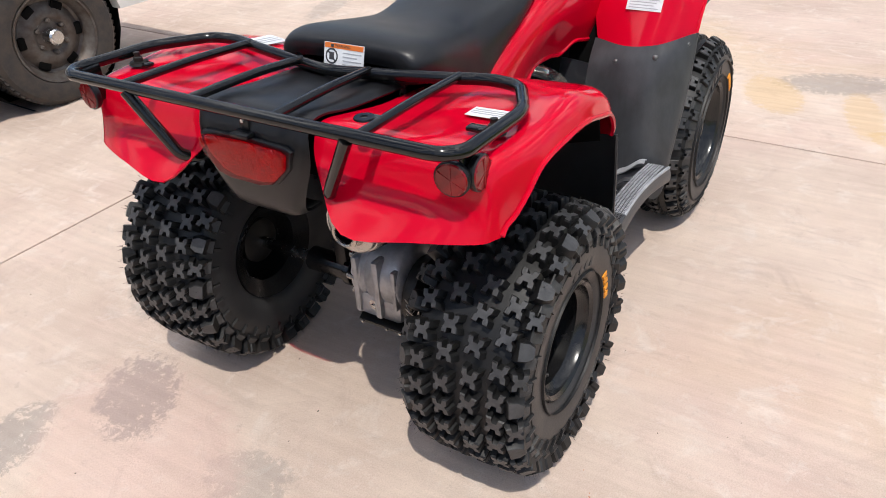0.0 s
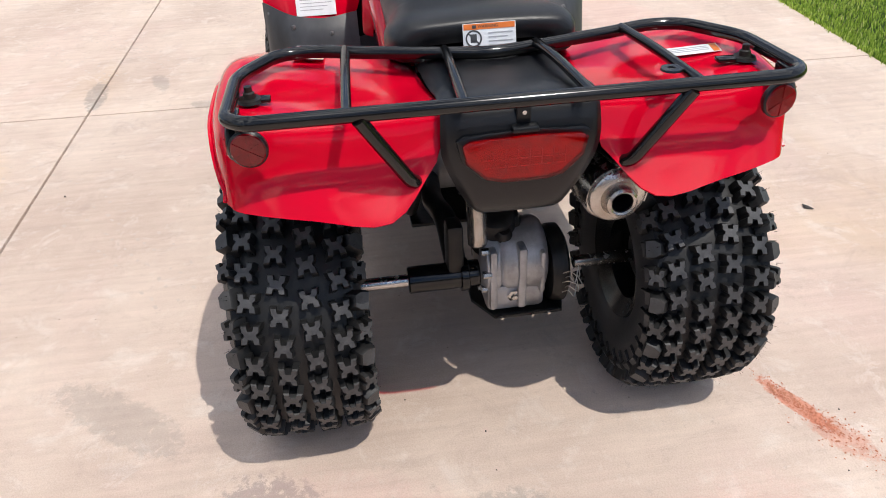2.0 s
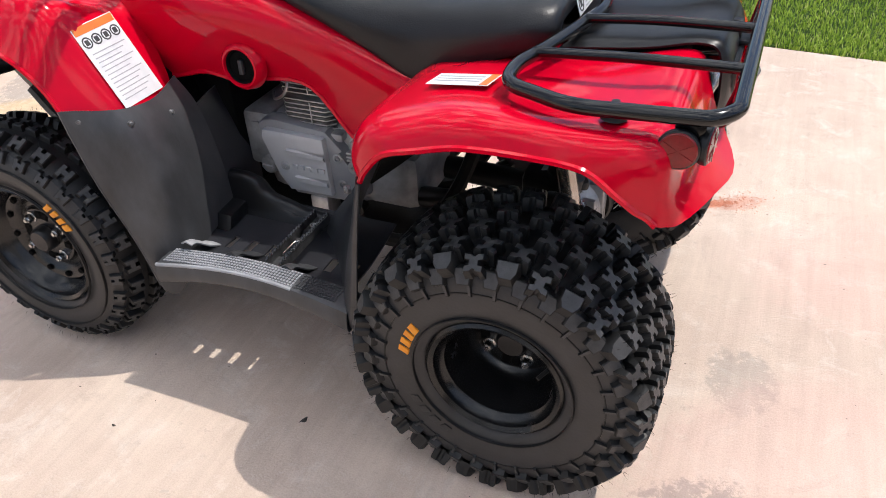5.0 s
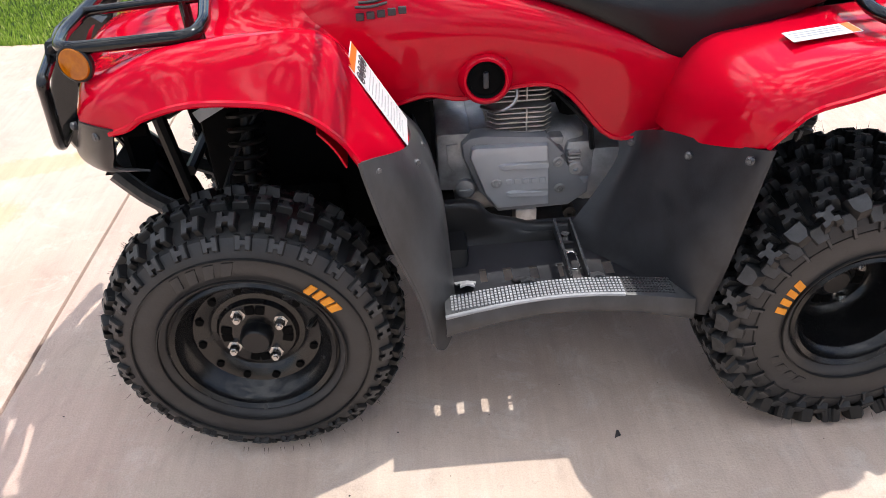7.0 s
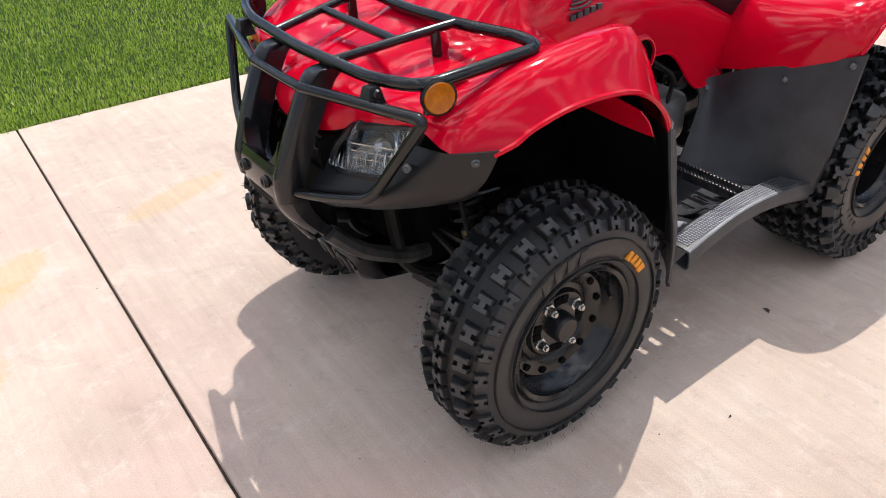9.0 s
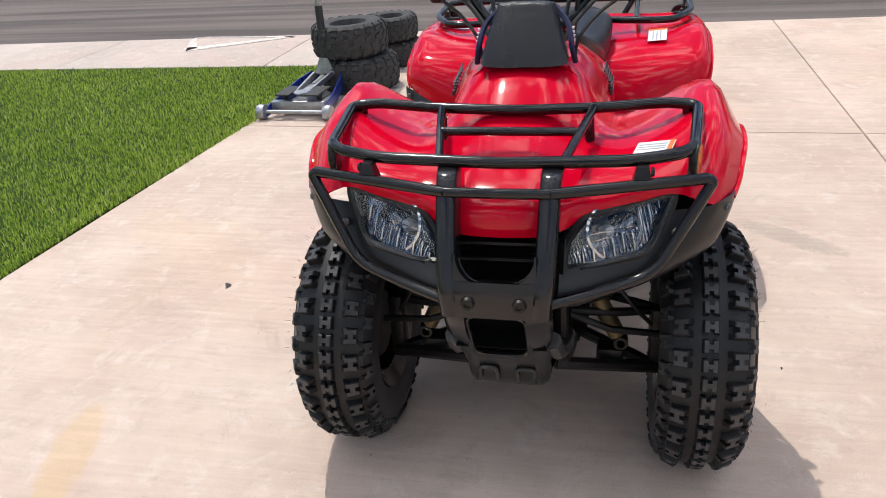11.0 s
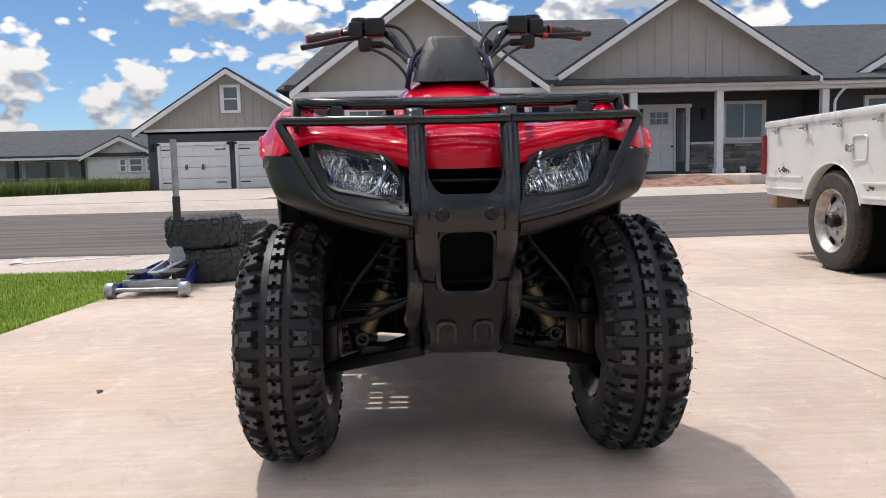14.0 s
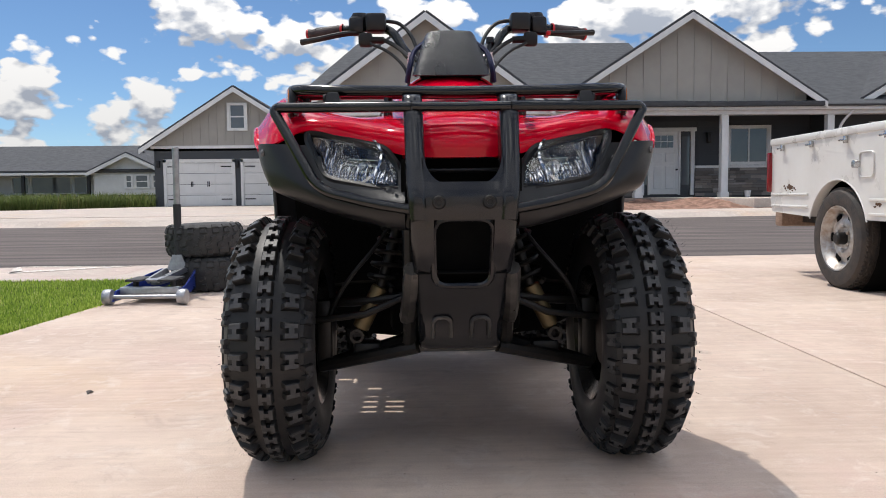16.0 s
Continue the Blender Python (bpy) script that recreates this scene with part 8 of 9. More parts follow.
part("pod_base", bm, DARKVOID, quad)
bm = bmesh.new()
right = [(0.868, 0.0, 0.905), (0.868, 0.05, 0.905), (0.850, 0.105, 0.940), (0.826, 0.142, 1.008), (0.800, 0.185, 1.024), (0.760, 0.345, 1.020)]
tube(bm, rounded([(x, -y, z) for x, y, z in right[::-1]] + right[1:], 0.035, 6), 0.0112, 10)
bars = part("handlebar", bm, STEEL_BLACK, quad, "black tubular handlebar")
for s in (1, -1):
    bm = bmesh.new()
    a, b = Vector((0.782, 0.262 * s, 1.021)), Vector((0.752, 0.372 * s, 1.012))
    w = (b - a).normalized()
    lathe(bm, [(0.0145, 0.012), (0.0155, 0.015), (0.0140, 0.018)] + [(0.0138 + 0.0014 * (k % 2), 0.020 + k * 0.0054) for k in range(15)] + [(0.0155, 0.104), (0.016, 0.110), (0.0, 0.112)], 18, axis_to(w, a))
    grip = part("grip", bm, GRIP, bars, "black rubber grip with red ends")
    for h in (0.010, 0.105):
        bm = bmesh.new()
        lathe(bm, [(0.0158, 0.0), (0.0166, 0.003), (0.0158, 0.006)], 18, axis_to(w, a + w * h))
        part("grip_ring", bm, REDTRIM, grip)
    bm = bmesh.new()
    tube(bm, smooth_path([(0.818, 0.225 * s, 1.006), (0.832, 0.27 * s, 0.999), (0.828, 0.33 * s, 0.994 + (0.006 if s > 0 else -0.006)), (0.808, 0.378 * s, 0.996 + (0.010 if s > 0 else -0.012))], 5), [0.006, 0.0062, 0.0065, 0.0068, 0.007, 0.007, 0.007, 0.007, 0.007, 0.007, 0.007, 0.007, 0.0072, 0.0074, 0.0078, 0.008], 8)
    part("brake_lever", bm, FRAME, bars, "brown-black brake lever")
    bm = bmesh.new()
    box(bm, (0.79, 0.185 * s - 0.026, 1.006), (0.842, 0.185 * s + 0.026, 1.052), 0.008)
    box(bm, (0.782, 0.235 * s - 0.02, 1.002), (0.83, 0.235 * s + 0.02, 1.046), 0.010)
    part("switch_housing", bm, BLACK, bars, "black switch housing")
    bm = bmesh.new()
    lathe(bm, [(0.0, 0.014), (0.018, 0.012), (0.022, 0.004), (0.022, -0.01)], 20, axis_to((0.1, 0, 1), (0.800, 0.228 * s, 1.046)))
    part("housing_cap", bm, BLACK, bars)
    bm = bmesh.new()
    box(bm, (0.812, 0.212 * s - 0.018, 0.968), (0.836, 0.212 * s + 0.018, 1.004), 0.008)
    rod(bm, (0.822, 0.165 * s, 0.985), (0.826, 0.20 * s, 0.985), 0.009, seg=10)
    part("lever_clamp", bm, FRAME, bars)
    for pts, r in (([(0.826, 0.165 * s, 0.985), (0.85, 0.135 * s, 0.965), (0.885, 0.10 * s, 0.93), (0.92, 0.075 * s, 0.89)], 0.0055), ([(0.80, 0.175 * s, 1.04), (0.805, 0.125 * s, 1.03), (0.83, 0.09 * s, 0.985), (0.86, 0.075 * s, 0.92)], 0.0048), ([(0.835, 0.20 * s, 0.975), (0.87, 0.15 * s, 0.945), (0.90, 0.11 * s, 0.90), (0.91, 0.10 * s, 0.85)], 0.004)):
        bm = bmesh.new()
        tube(bm, smooth_path(pts, 5), r, 7)
        part("control_cable", bm, RUBBER, bars)
bm = bmesh.new()
box(bm, (0.800, 0.250, 0.994), (0.845, 0.262, 1.004), 0.003)
part("throttle_lever", bm, REDTRIM, bars, "small red thumb lever")
bm = bmesh.new()
tube(bm, [(0.86, 0.095, 0.90), (0.85, 0.105, 0.975)], 0.006, 8)
lathe(bm, [(0, 0.016), (0.010, 0.014), (0.011, 0.0), (0, 0.0)], 12, axis_to((0, 0, 1), (0.85, 0.105, 0.972)))
part("choke_knob", bm, BLACK, bars)
strap = thing("lanyard", "dark blue lanyard strap with white lettering hung round the bars", "lanyard")
bm = bmesh.new()
for s in (1, -1):
    tube(bm, smooth_path([(0.90, 0.06 * s, 0.965), (0.935, 0.088 * s, 0.935), (0.965, 0.098 * s, 0.895), (0.95, 0.105 * s, 0.86)], 5), 0.0065, 6)
pieces("strap", bm, NAVY, strap)
bm = bmesh.new()
for s in (1, -1):
    for k in range(4):
        f = k / 4
        box(bm, (-0.0010, -0.0030, -0.0032), (0.0012, 0.0030, 0.0032), 0, Matrix.Translation((0.944 + 0.018 * f, (0.0985 + 0.004 * f) * s, 0.929 - 0.030 * f)) @ pose(0, 0, 0, 0, 25, 40 * s))
pieces("strap_print", bm, LABELWHITE, strap)

# ---- pickup truck ----
TX0, TX1, TY0, TY1 = -2.50, 1.64, 2.315, 3.97
RW, FW, WR = -1.565, 0.955, 0.305
truck = thing("pickup_truck", "aged white compact pickup truck with rust patches, parked on the driveway", "truck", pose(-0.406, 2.353, 0, rz=-2.2) @ pose(0.305, -2.31, 0))


def side_outline(x0, x1, z_top, arches, bottom):
    """The lower edge of a body side with its wheel arches."""
    pts = [(x0, z_top), (x0, bottom + 0.10)]
    pts.append((x0 + 0.04, bottom + 0.02))
    for cx, r in arches:
        for k in range(13):
            a = math.pi - math.pi * k / 12
            pts.append((cx + r * math.cos(a), max(bottom, 0.30 + (r * 1.0) * math.sin(a))))
    pts += [(x1 - 0.03, bottom), (x1, bottom + 0.12), (x1, z_top)]
    return pts


for y, s in ((TY0, 1), (TY1, -1)):
    bm = bmesh.new()
    prism(bm, [(x, y, z) for x, z in side_outline(TX0, -0.62, 0.915, [(RW, 0.350)], 0.42)], (0, s, 0), 0.06, 0.0)
    bed = part("bed_side", bm, TRUCKPAINT, truck, "white bed side with dents and rust")
    bm = bmesh.new()
    box(bm, (TX0 - 0.01, y - 0.012, 0.905), (-0.60, y + 0.09 * s if s > 0 else y + 0.012, 0.955), 0.014) if s > 0 else box(bm, (TX0 - 0.01, y - 0.09, 0.905), (-0.60, y + 0.012, 0.955), 0.014)
    part("bed_rail", bm, TRUCKPAINT, bed)
    bm = bmesh.new()
    for z in (0.475, 0.555):
        box(bm, (TX0 + 0.02, y - 0.010 * s if s > 0 else y - 0.002, z), (RW - 0.36, y + 0.002 if s > 0 else y + 0.010, z + 0.016), 0.004)
        box(bm, (RW + 0.36, y - 0.010 * s if s > 0 else y - 0.002, z - 0.03), (-0.64, y + 0.002 if s > 0 else y + 0.010, z - 0.014), 0.004)
    pieces("body_crease", bm, TRUCKPAINT, bed)
    bm = bmesh.new()
    tube(bm, [(RW + 0.352 * math.cos(a), y, 0.30 + 0.352 * math.sin(a)) for a in (math.pi * k / 20 for k in range(2, 19))], 0.005, 8)
    part("arch_lip", bm, TRUCKPAINT, bed)
    bm = bmesh.new()
    prism(bm, [(x, y, z) for x, z in side_outline(-0.58, TX1, 0.86, [(FW, 0.345)], 0.34)], (0, s, 0), 0.06, 0.0)
    part("cab_side", bm, TRUCKPAINT, truck)
    bm = bmesh.new()
    box(bm, (-0.45, y - 0.012 if s > 0 else y - 0.002, 0.42), (0.52, y + 0.002 if s > 0 else y + 0.012, 0.85), 0.01)
    d = part("door", bm, TRUCKPAINT, truck)
    bm = bmesh.new()
    box(bm, (-0.38, y - 0.03 if s > 0 else y + 0.008, 0.76), (-0.24, y - 0.008 if s > 0 else y + 0.03, 0.785), 0.006)
    part("door_handle", bm, BLACK, d)
    bm = bmesh.new()
    box(bm, (-0.47, min(y + 0.06 * s, y + 0.075 * s), 0.88), (0.36, max(y + 0.06 * s, y + 0.075 * s), 1.26))
    part("side_window", bm, WINDOWGLASS, truck)
    if s > 0:
        for k in range(4):
            bm = bmesh.new()
            x = TX0 + 0.20 + k * 0.42
            box(bm, (x - 0.045, y - 0.032, 0.872), (x + 0.045, y - 0.018, 0.884), 0.004)
            box(bm, (x - 0.012, y - 0.022, 0.860), (x + 0.012, y + 0.0, 0.902), 0.004)
            part("rope_cleat", bm, CHROME, bed, "chrome tie-down cleat")
        bm = bmesh.new()
        tube(bm, rounded([(-1.32, y - 0.004, 0.66), (-1.17, y - 0.004, 0.66), (-1.17, y - 0.004, 0.80), (-1.32, y - 0.004, 0.80)], 0.03, 4, True), 0.005, 6, closed=True)
        fd = part("fuel_door", bm, TRUCKPAINT, bed, "fuel filler door")
        bm = bmesh.new()
        lathe(bm, [(0, 0.03), (0.022, 0.028), (0.026, 0.0)], 16, axis_to((0, -1, 0), (-1.335, y - 0.002, 0.735)))
        part("fuel_lock", bm, CHROME, fd)
        rng = random.Random(3)
        for cx, cz, w, n in ((-2.18, 0.605, 0.10, 26), (-1.12, 0.52, 0.035, 9)):
            bm = bmesh.new()
            for _ in range(n):
                px, pz, r = cx + rng.gauss(0, w * 0.5), cz + rng.gauss(0, 0.012), rng.uniform(0.006, 0.018)
                prism(bm, [(px + r * rng.uniform(0.6, 1.3) * math.cos(a), y + 0.001, pz + r * 0.6 * rng.uniform(0.5, 1.2) * math.sin(a)) for a in (2 * math.pi * k / 7 for k in range(7))], (0, -1, 0), 0.002 + 0.0004 * rng.random())
            part("rust_patch", bm, RUST, bed, "flaking rust patch")
bm = bmesh.new()
box(bm, (TX0, TY0 + 0.06, 0.48), (TX0 + 0.05, TY1 - 0.06, 0.93), 0.012)
tg = part("tailgate", bm, TRUCKPAINT, truck)
bm = bmesh.new()
box(bm, (TX0 + 0.05, TY0 + 0.06, 0.50), (-0.62, TY1 - 0.06, 0.54))
part("bed_floor", bm, TRUCKPAINT, truck)
for y in (TY0 + 0.003, TY1 - 0.003):
    bm = bmesh.new()
    box(bm, (TX0 - 0.02, y - 0.03, 0.58), (TX0 + 0.015, y + 0.03, 0.86), 0.008)
    part("tail_light", bm, REDLENS, truck, "tall red tail light")
bm = bmesh.new()
box(bm, (-2.66, TY0 + 0.10, 0.33), (-2.54, TY1 - 0.10, 0.45), 0.015)
part("rear_bumper", bm, WOOD, truck, "brown weathered rear bumper beam")
bm = bmesh.new()
for s in (0.25, 1.4):
    box(bm, (-2.56, TY0 + s, 0.36), (1.3, TY0 + s + 0.08, 0.46))
for x in (RW, FW):
    rod(bm, (x, TY0 + 0.15, 0.29), (x, TY1 - 0.15, 0.29), 0.05, seg=10)
box(bm, (0.5, TY0 + 0.4, 0.28), (1.2, TY1 - 0.4, 0.6), 0.03)
part("chassis", bm, FRAME, truck)
for x in (RW, FW):
    bm = bmesh.new()
    for ya, yb in ((TY0 + 0.06, TY0 + 0.30), (TY1 - 0.30, TY1 - 0.06)):
        lathe(bm, [(0.37, 0.0), (0.37, yb - ya), (0.0, yb - ya)], 24, axis_to((0, 1, 0), (x, ya, 0.33)))
    pieces("wheel_well", bm, DARKVOID, truck)
CAB = [[(-0.60, 0.86), (-0.58, 1.10), (-0.50, 1.30), (-0.30, 1.345), (0.05, 1.335), (0.20, 1.29), (0.62, 0.90), (0.66, 0.86)]]
bm = bmesh.new()
for y in (TY0 + 0.09, TY1 - 0.09):
    prism(bm, [(x, y - 0.03, z) for x, z in CAB[0]], (0, 1, 0), 0.06, 0.0)
prism(bm, [(-0.60, TY0 + 0.1, 0.86), (-0.58, TY0 + 0.1, 0.98), (-0.58, TY1 - 0.1, 0.98), (-0.60, TY1 - 0.1, 0.86)], (1, 0, 0), 0.04)
rows = [[(x, TY0 + 0.07, z), (x, (TY0 + TY1) / 2, z + 0.02), (x, TY1 - 0.07, z)] for x, z in ((-0.58, 1.16), (-0.50, 1.31), (-0.30, 1.355), (0.05, 1.345), (0.20, 1.30))]
sheet(bm, rows, 0.02, 3, 3)
part("cab_roof", bm, TRUCKPAINT, truck)
bm = bmesh.new()
prism(bm, [(0.205, TY0 + 0.12, 1.285), (0.635, TY0 + 0.12, 0.885), (0.635, TY1 - 0.12, 0.885), (0.205, TY1 - 0.12, 1.285)], (0.7, 0, 0.7), 0.01)
part("windscreen", bm, WINDOWGLASS, truck)
bm = bmesh.new()
prism(bm, [(-0.595, TY0 + 0.14, 0.98), (-0.595, TY1 - 0.14, 0.98), (-0.575, TY1 - 0.14, 1.18), (-0.575, TY0 + 0.14, 1.18)], (-1, 0, 0), 0.01)
part("rear_window", bm, WINDOWGLASS, truck)
rows = [[(x, TY0 + 0.02, z - 0.03), (x, TY0 + 0.12, z), (x, (TY0 + TY1) / 2, z + 0.025), (x, TY1 - 0.12, z), (x, TY1 - 0.02, z - 0.03)] for x, z in ((0.66, 0.885), (1.0, 0.875), (1.4, 0.85), (1.60, 0.80), (1.64, 0.70))]
bm = bmesh.new()
sheet(bm, rows, 0.02, 3, 3)
part("bonnet", bm, TRUCKPAINT, truck)
bm = bmesh.new()
box(bm, (1.58, TY0 + 0.06, 0.50), (1.63, TY1 - 0.06, 0.72), 0.02)
part("grille", bm, BLACK, truck)
bm = bmesh.new()
box(bm, (1.58, TY0 - 0.01, 0.34), (1.74, TY1 + 0.01, 0.48), 0.03)
part("front_bumper", bm, TRUCKPAINT, truck, "white front bumper")
for y in (TY0 + 0.24, TY1 - 0.24):
    bm = bmesh.new()
    box(bm, (1.615, y - 0.14, 0.53), (1.65, y + 0.14, 0.69), 0.02)
    part("headlight", bm, WINDOWGLASS, truck)


def truck_wheel(x, y, s, mat):
    bm = bmesh.new()
    t = [(0.190, 0.085), (0.205, 0.098), (0.245, 0.104), (0.280, 0.096), (0.296, 0.078), (0.302, 0.04), (0.303, 0.0)]
    lathe(bm, t + [(r, -h) for r, h in t[-2::-1]] + [(0.185, -0.08), (0.185, 0.08)], 64, closed=True)
    for k in range(64):
        a = 2 * math.pi * k / 64
        for j, h in enumerate((-0.066, -0.040, -0.013, 0.013, 0.040, 0.066)):
            knob(bm, 0.3005, h, 0.0, a + 0.05 * (j % 2), [(-0.5, -0.5), (0.5, -0.3), (0.5, 0.5), (-0.5, 0.3)], (0.022, 0.021), 0.0055, 0.15 * (1 if j % 2 else -1))
    wheel = part("wheel", bm, TRUCKTYRE, truck, "worn truck tyre on a steel wheel", at=Matrix.Translation((x, y, 0.300)) @ (pose(0, 0, 0, 90) if s > 0 else pose(0, 0, 0, -90)), sharp=30)
    bm = bmesh.new()
    lathe(bm, [(0.199, 0.088), (0.196, 0.098), (0.188, 0.096), (0.182, 0.080), (0.168, 0.068), (0.160, 0.040), (0.148, 0.034), (0.118, 0.052), (0.092, 0.060), (0.078, 0.056), (0.066, 0.046), (0.0, 0.046), (0.0, -0.02), (0.17, -0.02), (0.186, 0.0), (0.190, 0.07)], 48)
    rim = part("rim", bm, mat, wheel)
    for k in range(6):
        bm = bmesh.new()
        a = 2 * math.pi * k / 6
        box(bm, (0.118, -0.028, 0.037), (0.155, 0.028, 0.052), 0.012, Matrix.Rotation(a, 4, "Z"))
        part("wheel_slot", bm, DARKVOID, wheel)
    bm = bmesh.new()
    lathe(bm, [(0.0, 0.105), (0.028, 0.103), (0.036, 0.094), (0.038, 0.046)], 24)
    part("hub_cap", bm, FRAME if mat is RIMSILVER else CHROME, wheel)
    for k in range(6):
        bm = bmesh.new()
        a = 2 * math.pi * (k + 0.5) / 6
        lathe(bm, [(0.012, 0.0), (0.012, 0.018), (0.006, 0.024), (0, 0.024)], 6, Matrix.Translation((0.070 * math.cos(a), 0.070 * math.sin(a), 0.046)))
        part("lug_nut", bm, mat, wheel)


truck_wheel(RW, TY0 + 0.10, 1, RIMSILVER)
truck_wheel(FW, TY0 + 0.10, 1, RIMDARK)
truck_wheel(RW, TY1 - 0.10, -1, RIMSILVER)
truck_wheel(FW, TY1 - 0.10, -1, RIMDARK)

# ---- floor jack ----
JM = pose(-1.42, -1.59, 0, rz=-2)
jack = thing("floor_jack", "blue and silver low-profile floor jack with an upright two-part handle", "jack", JM)


def jpart(name, bm, mat, label="", parent=None):
    return part(name, bm, mat, parent or jack, label)


for s in (1, -1):
    bm = bmesh.new()
    prism(bm, [(0.06, 0.17 * s, 0.020), (0.02, 0.17 * s, 0.075), (-0.10, 0.165 * s, 0.088), (-0.34, 0.135 * s, 0.130), (-0.48, 0.10 * s, 0.150), (-0.56, 0.085 * s, 0.120), (-0.56, 0.085 * s, 0.040), (-0.30, 0.13 * s, 0.030)], (0, s, 0), 0.008)
    jpart("side_plate", bm, JACKBLUE, "blue painted side plate")
    bm = bmesh.new()
    lathe(bm, [(0.0, 0.0), (0.018, 0.0), (0.040, 0.003), (0.043, 0.008), (0.043, 0.044), (0.040, 0.050), (0.018, 0.052), (0.0, 0.052)], 28, axis_to((0, s, 0), (0.045, 0.178 * s, 0.044)))
    jpart("front_roller", bm, JACKGREY, "bare steel front roller")
    bm = bmesh.new()
    lathe(bm, [(0.0, 0.0), (0.026, 0.0), (0.028, 0.004), (0.028, 0.020), (0.0, 0.022)], 20, axis_to((0, s, 0), (-0.55, 0.105 * s, 0.029)))
    jpart("rear_caster", bm, JACKGREY)
    bm = bmesh.new()
    box(bm, (-0.19, 0.09 * s - 0.042, 0.122), (0.00, 0.09 * s + 0.048, 0.134), 0.004)
    box(bm, (-0.11, 0.105 * s - 0.010, 0.075), (-0.07, 0.105 * s + 0.010, 0.122), 0.003)
    jpart("lift_pad", bm, JACKPAD, "ribbed black pad")
bm = bmesh.new()
rod(bm, (0.045, -0.185, 0.044), (0.045, 0.185, 0.044), 0.012, seg=12)
jpart("front_axle", bm, JACKGREY)
bm = bmesh.new()
box(bm, (-0.045, -0.165, 0.040), (-0.005, 0.165, 0.092), 0.006)
box(bm, (-0.36, -0.125, 0.030), (-0.045, 0.125, 0.050), 0.004)
jpart("cross_member", bm, JACKGREY, "grey cross beam")
bm = bmesh.new()
for s in (1, -1):
    prism(bm, [(-0.10, 0.030 * s, 0.100), (-0.06, 0.030 * s, 0.128), (-0.42, 0.050 * s, 0.160), (-0.46, 0.050 * s, 0.130)], (0, s, 0), 0.014)
box(bm, (-0.30, -0.03, 0.09), (-0.10, 0.03, 0.125), 0.01)
rod(bm, (-0.42, 0, 0.12), (-0.26, 0, 0.11), 0.024, seg=12)
lathe(bm, [(0.0, 0.0), (0.045, 0.0), (0.048, 0.010), (0.030, 0.012), (0.0, 0.012)], 24, Matrix.Translation((-0.085, 0, 0.118)))
jpart("lift_arm", bm, JACKGREY, "silver lifting arm and pump")
bm = bmesh.new()
prism(bm, [(-0.45, -0.065, 0.14), (-0.45, 0.065, 0.14), (-0.46, 0.028, 0.235), (-0.46, -0.028, 0.235)], (-1, 0, 0), 0.05)
jpart("handle_yoke", bm, JACKGREY)
bm = bmesh.new()
rod(bm, (-0.485, 0, 0.20), (-0.478, 0.004, 0.545), 0.0235, seg=14, bevel=0.003)
handle = jpart("handle", bm, JACKPAD, "black foam lower handle tube")
bm = bmesh.new()
rod(bm, (-0.478, 0.004, 0.545), (-0.466, 0.010, 0.890), 0.0195, seg=14, bevel=0.002)
jpart("handle_top", bm, JACKGREY, "bare steel upper handle tube", handle)


# ---- stacked spare tyres ----
def old_tyre(label):
    t = thing("spare_tyre", label, "tyre", group="stacked spare tyres")
    bm = bmesh.new()
    prof = [(0.118, 0.075), (0.130, 0.100), (0.175, 0.112), (0.222, 0.106), (0.248, 0.088), (0.258, 0.055), (0.260, 0.0)]
    lathe(bm, prof + [(r, -h) for r, h in prof[-2::-1]], 56)
    lathe(bm, [(0.118, 0.075), (0.112, 0.06), (0.112, -0.06), (0.118, -0.075)], 56)
    part("carcass", bm, OLDTYRE, t, sharp=30)
    bm = bmesh.new()
    n = 20
    for k in range(n):
        a = 2 * math.pi * k / n
        for s in (1, -1):
            aa = a + (math.pi / n if s > 0 else 0)
            knob(bm, 0.257, s * 0.022, 0, aa, [(-0.5, -0.5), (0.5, -0.1), (0.5, 0.5), (-0.5, 0.1)], (0.045, 0.040), 0.012)
            knob(bm, 0.253, s * 0.066, s * 0.35, aa + 0.05, [(-0.5, -0.5), (0.5, -0.5), (0.3, 0.5), (-0.5, 0.3)], (0.046, 0.036), 0.012)
            knob(bm, 0.240, s * 0.095, s * 0.95, aa + 0.05, [(-0.5, -0.5), (0.5, -0.5), (0.3, 0.5), (-0.4, 0.5)], (0.048, 0.034), 0.009)
    part("tread", bm, OLDTYRE, t, sharp=30)
    return t


first = old_tyre("dusty black knobby spare tyre lying flat in a stack")
first.matrix_basis = pose(-2.10, -1.42, 0.1065) @ Matrix.Scale(0.95, 4)
for x, y, z, r, k in ((-2.09, -1.46, 0.319, 20, 0.95), (-2.74, -1.36, 0.087, 45, 0.78), (-2.72, -1.37, 0.261, 70, 0.76)):
    copy_thing(first, pose(x, y, z, rx=1.5 if z > 0.2 else 0, rz=r) @ Matrix.Scale(k, 4))


# ---- stains, leaves and grit on the slabs ----
STAINRED = material("red_soil", (0.42, 0.13, 0.07), 0.95, second=(0.5, 0.22, 0.13), scale=30)
LEAF = material("dead_leaf", (0.03, 0.026, 0.024), 0.8, second=(0.06, 0.05, 0.045), scale=40)


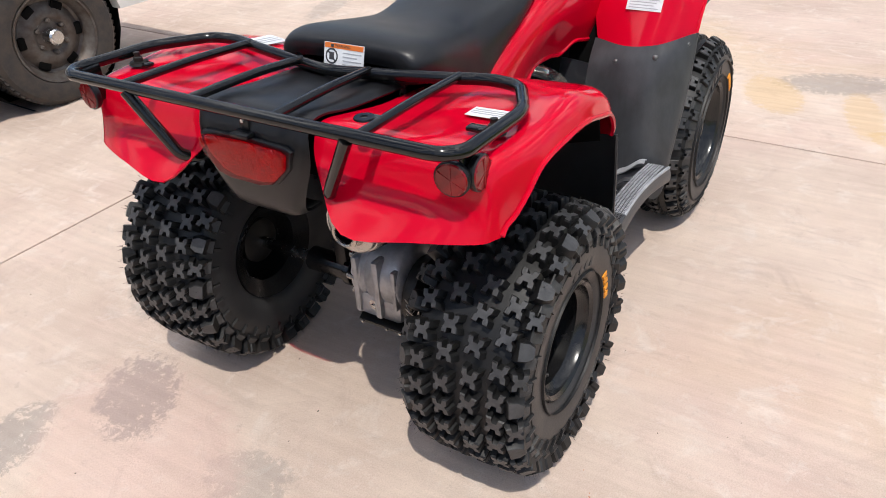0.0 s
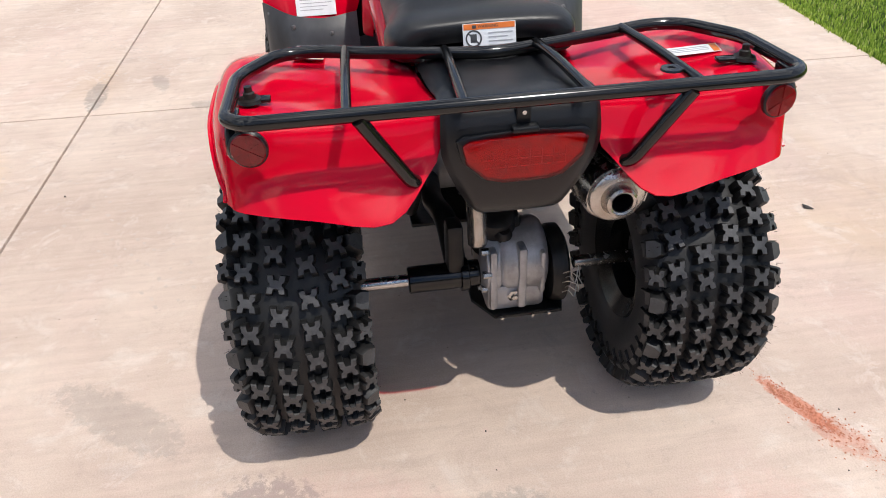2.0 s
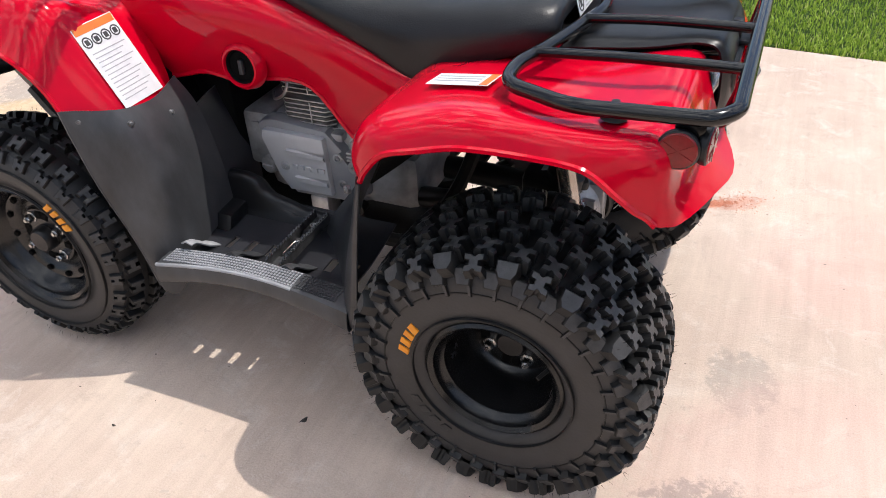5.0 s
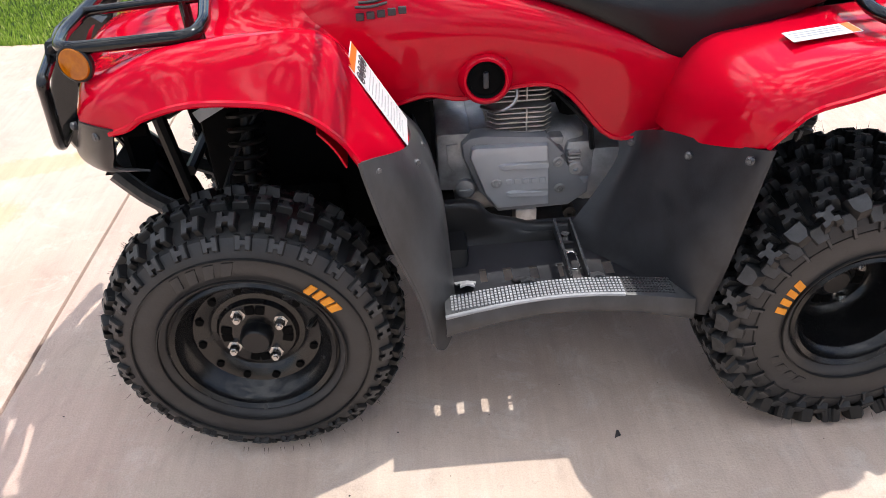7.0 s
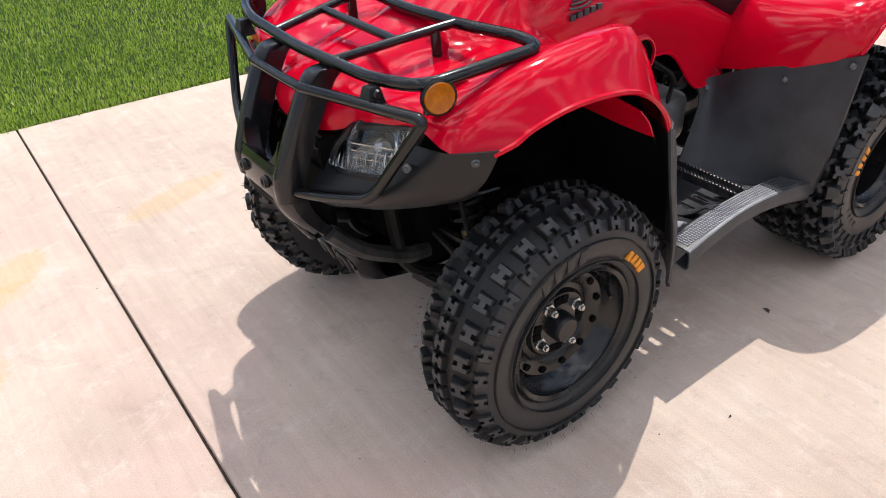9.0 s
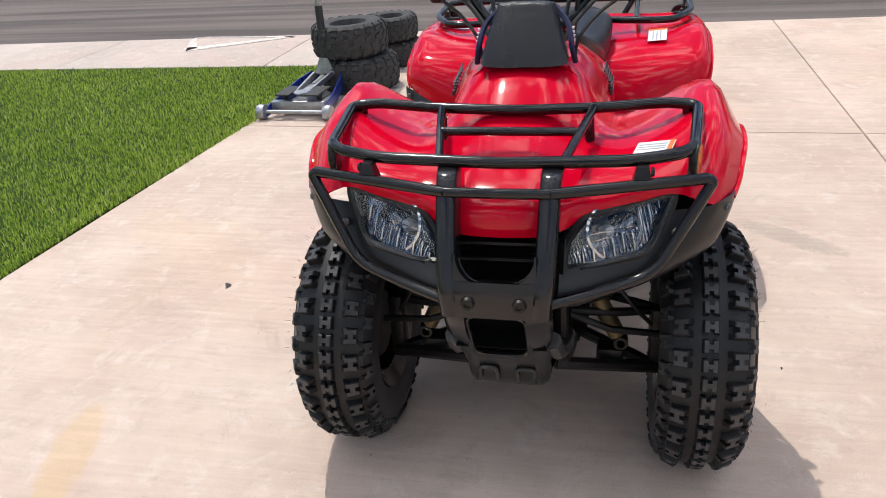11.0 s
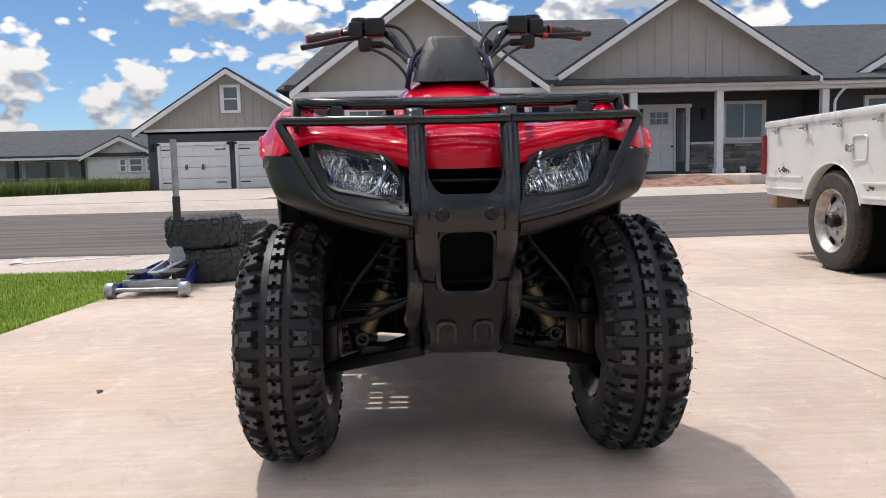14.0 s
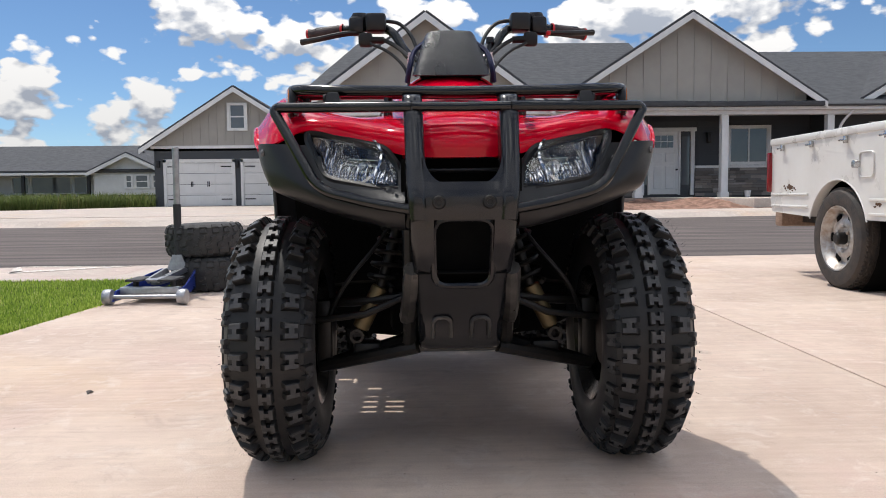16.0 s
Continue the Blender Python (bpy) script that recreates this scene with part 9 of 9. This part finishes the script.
def flecks(name, label, category, mat, spots, seed, size, thick=0.0012):
    """Thin irregular flakes scattered densely along a smear."""
    rng = random.Random(seed)
    bm = bmesh.new()
    for x, y, sx, sy, turn, count in spots:
        ct, st = math.cos(turn), math.sin(turn)
        for _ in range(count):
            u, v = rng.gauss(0, sx), rng.gauss(0, sy)
            px, py = x + u * ct - v * st, y + u * st + v * ct
            r = size * rng.uniform(0.3, 1.0) ** 2 + 0.0009
            t = rng.uniform(0, 6.28)
            v0 = [bm.verts.new((px + r * rng.uniform(0.5, 1.3) * math.cos(t + a) * 1.4, py + r * rng.uniform(0.5, 1.3) * math.sin(t + a), 0.0006 + thick * rng.random())) for a in (0, 1.05, 2.1, 3.14, 4.2, 5.2)]
            bm.faces.new(v0)
    ob = part(name, bm, mat)
    return tagged(ob, label, category, kind="stuff")


flecks("soil_smear", "smear of crumbled red soil on the concrete", "soil", STAINRED, [(-0.24, -0.632, 0.055, 0.012, 0.42, 240), (-0.325, -0.668, 0.05, 0.026, 0.5, 170), (-0.200, -0.612, 0.02, 0.008, 0.4, 60)], 2, 0.0014)
DUSTPRINT = material("dusty_tread_print", (0.47, 0.385, 0.325), 0.95, second=(0.54, 0.45, 0.385), scale=20, mottle=0.3)


def tread_print(a, b, bend, width, seed):
    """Faint dashes that a rolling tyre left, broken and uneven."""
    rng = random.Random(seed)
    bm = bmesh.new()
    a, b = Vector(a), Vector(b)
    way = (b - a).normalized()
    side = Vector((-way.y, way.x))
    steps = int((b - a).length / 0.042)
    for i in range(steps):
        f = i / steps
        mid = a + (b - a) * f + side * bend * math.sin(math.pi * f)
        for j in range(4):
            if rng.random() < 0.42:
                continue
            c = mid + side * ((j - 1.5) * width / 4 + rng.gauss(0, 0.004)) + way * (0.02 * (j % 2) + rng.gauss(0, 0.004))
            lx, ly = rng.uniform(0.005, 0.011), rng.uniform(0.003, 0.006)
            tilt = 0.5 + rng.gauss(0, 0.2)
            ct, st = math.cos(tilt), math.sin(tilt)
            ring = [(lx * ct - ly * st, lx * st + ly * ct), (-lx * ct - ly * st, -lx * st + ly * ct), (-lx * ct + ly * st * 0.4, -lx * st - ly * ct * 0.6), (lx * ct * 0.7 + ly * st, lx * st * 0.7 - ly * ct)]
            bm.faces.new([bm.verts.new((c.x + u, c.y + v, 0.0007)) for u, v in ring])
    return tagged(part("tread_print", bm, DUSTPRINT), "faint dusty tyre-tread print on the concrete", "tyre print", kind="stuff")


tread_print((3.10, 1.90), (2.22, 0.98), 0.06, 0.13, 11)
tread_print((2.95, 2.05), (2.15, 1.25), 0.03, 0.12, 12)
tread_print((1.30, 1.48), (0.40, 0.72), 0.05, 0.22, 13)
flecks("grit", "fine grit and specks on the concrete", "grit", LEAF, [(0.7, 0.0, 1.3, 1.2, 0.0, 120), (-0.6, 0.1, 0.5, 0.7, 0, 40)], 4, 0.0012)
for x, y, r, s in ((0.515, -1.095, 0.5, 0.020), (0.418, 0.487, 1.2, 0.011), (0.79, 0.646, 0.2, 0.005), (1.05, 1.2, 0.4, 0.006)):
    bm = bmesh.new()
    sheet(bm, [[(-s, 0, 0.002), (0, 0, 0.004), (s, 0, 0.002)], [(-s * 0.9, s * 0.4, 0.004), (0, s * 0.5, 0.008), (s * 0.7, s * 0.4, 0.004)], [(-s * 0.3, s * 0.8, 0.002), (0, s, 0.003), (s * 0.3, s * 0.8, 0.002)]], 0.001, 2, 2)
    tagged(part("dead_leaf", bm, LEAF, at=pose(x, y, 0, rz=math.degrees(r))), "small dark dead leaf on the concrete", "leaf", group="fallen leaves")

# An unseen, guessed house wall behind the walk, added to bounce sunlight back.
BOUNCEWALL = material("bounce_stucco", (0.72, 0.69, 0.64), 0.9, second=(0.66, 0.63, 0.58), scale=3, bump=0.4, bump_scale=40)
bm = bmesh.new()
box(bm, (12.6, -9.0, -0.1), (13.0, 9.5, 3.4), 0.02)
tagged(part("bounce_wall", bm, BOUNCEWALL), "unseen plain pale house wall at the driveway head, added to bounce light", "wall", kind="structure")
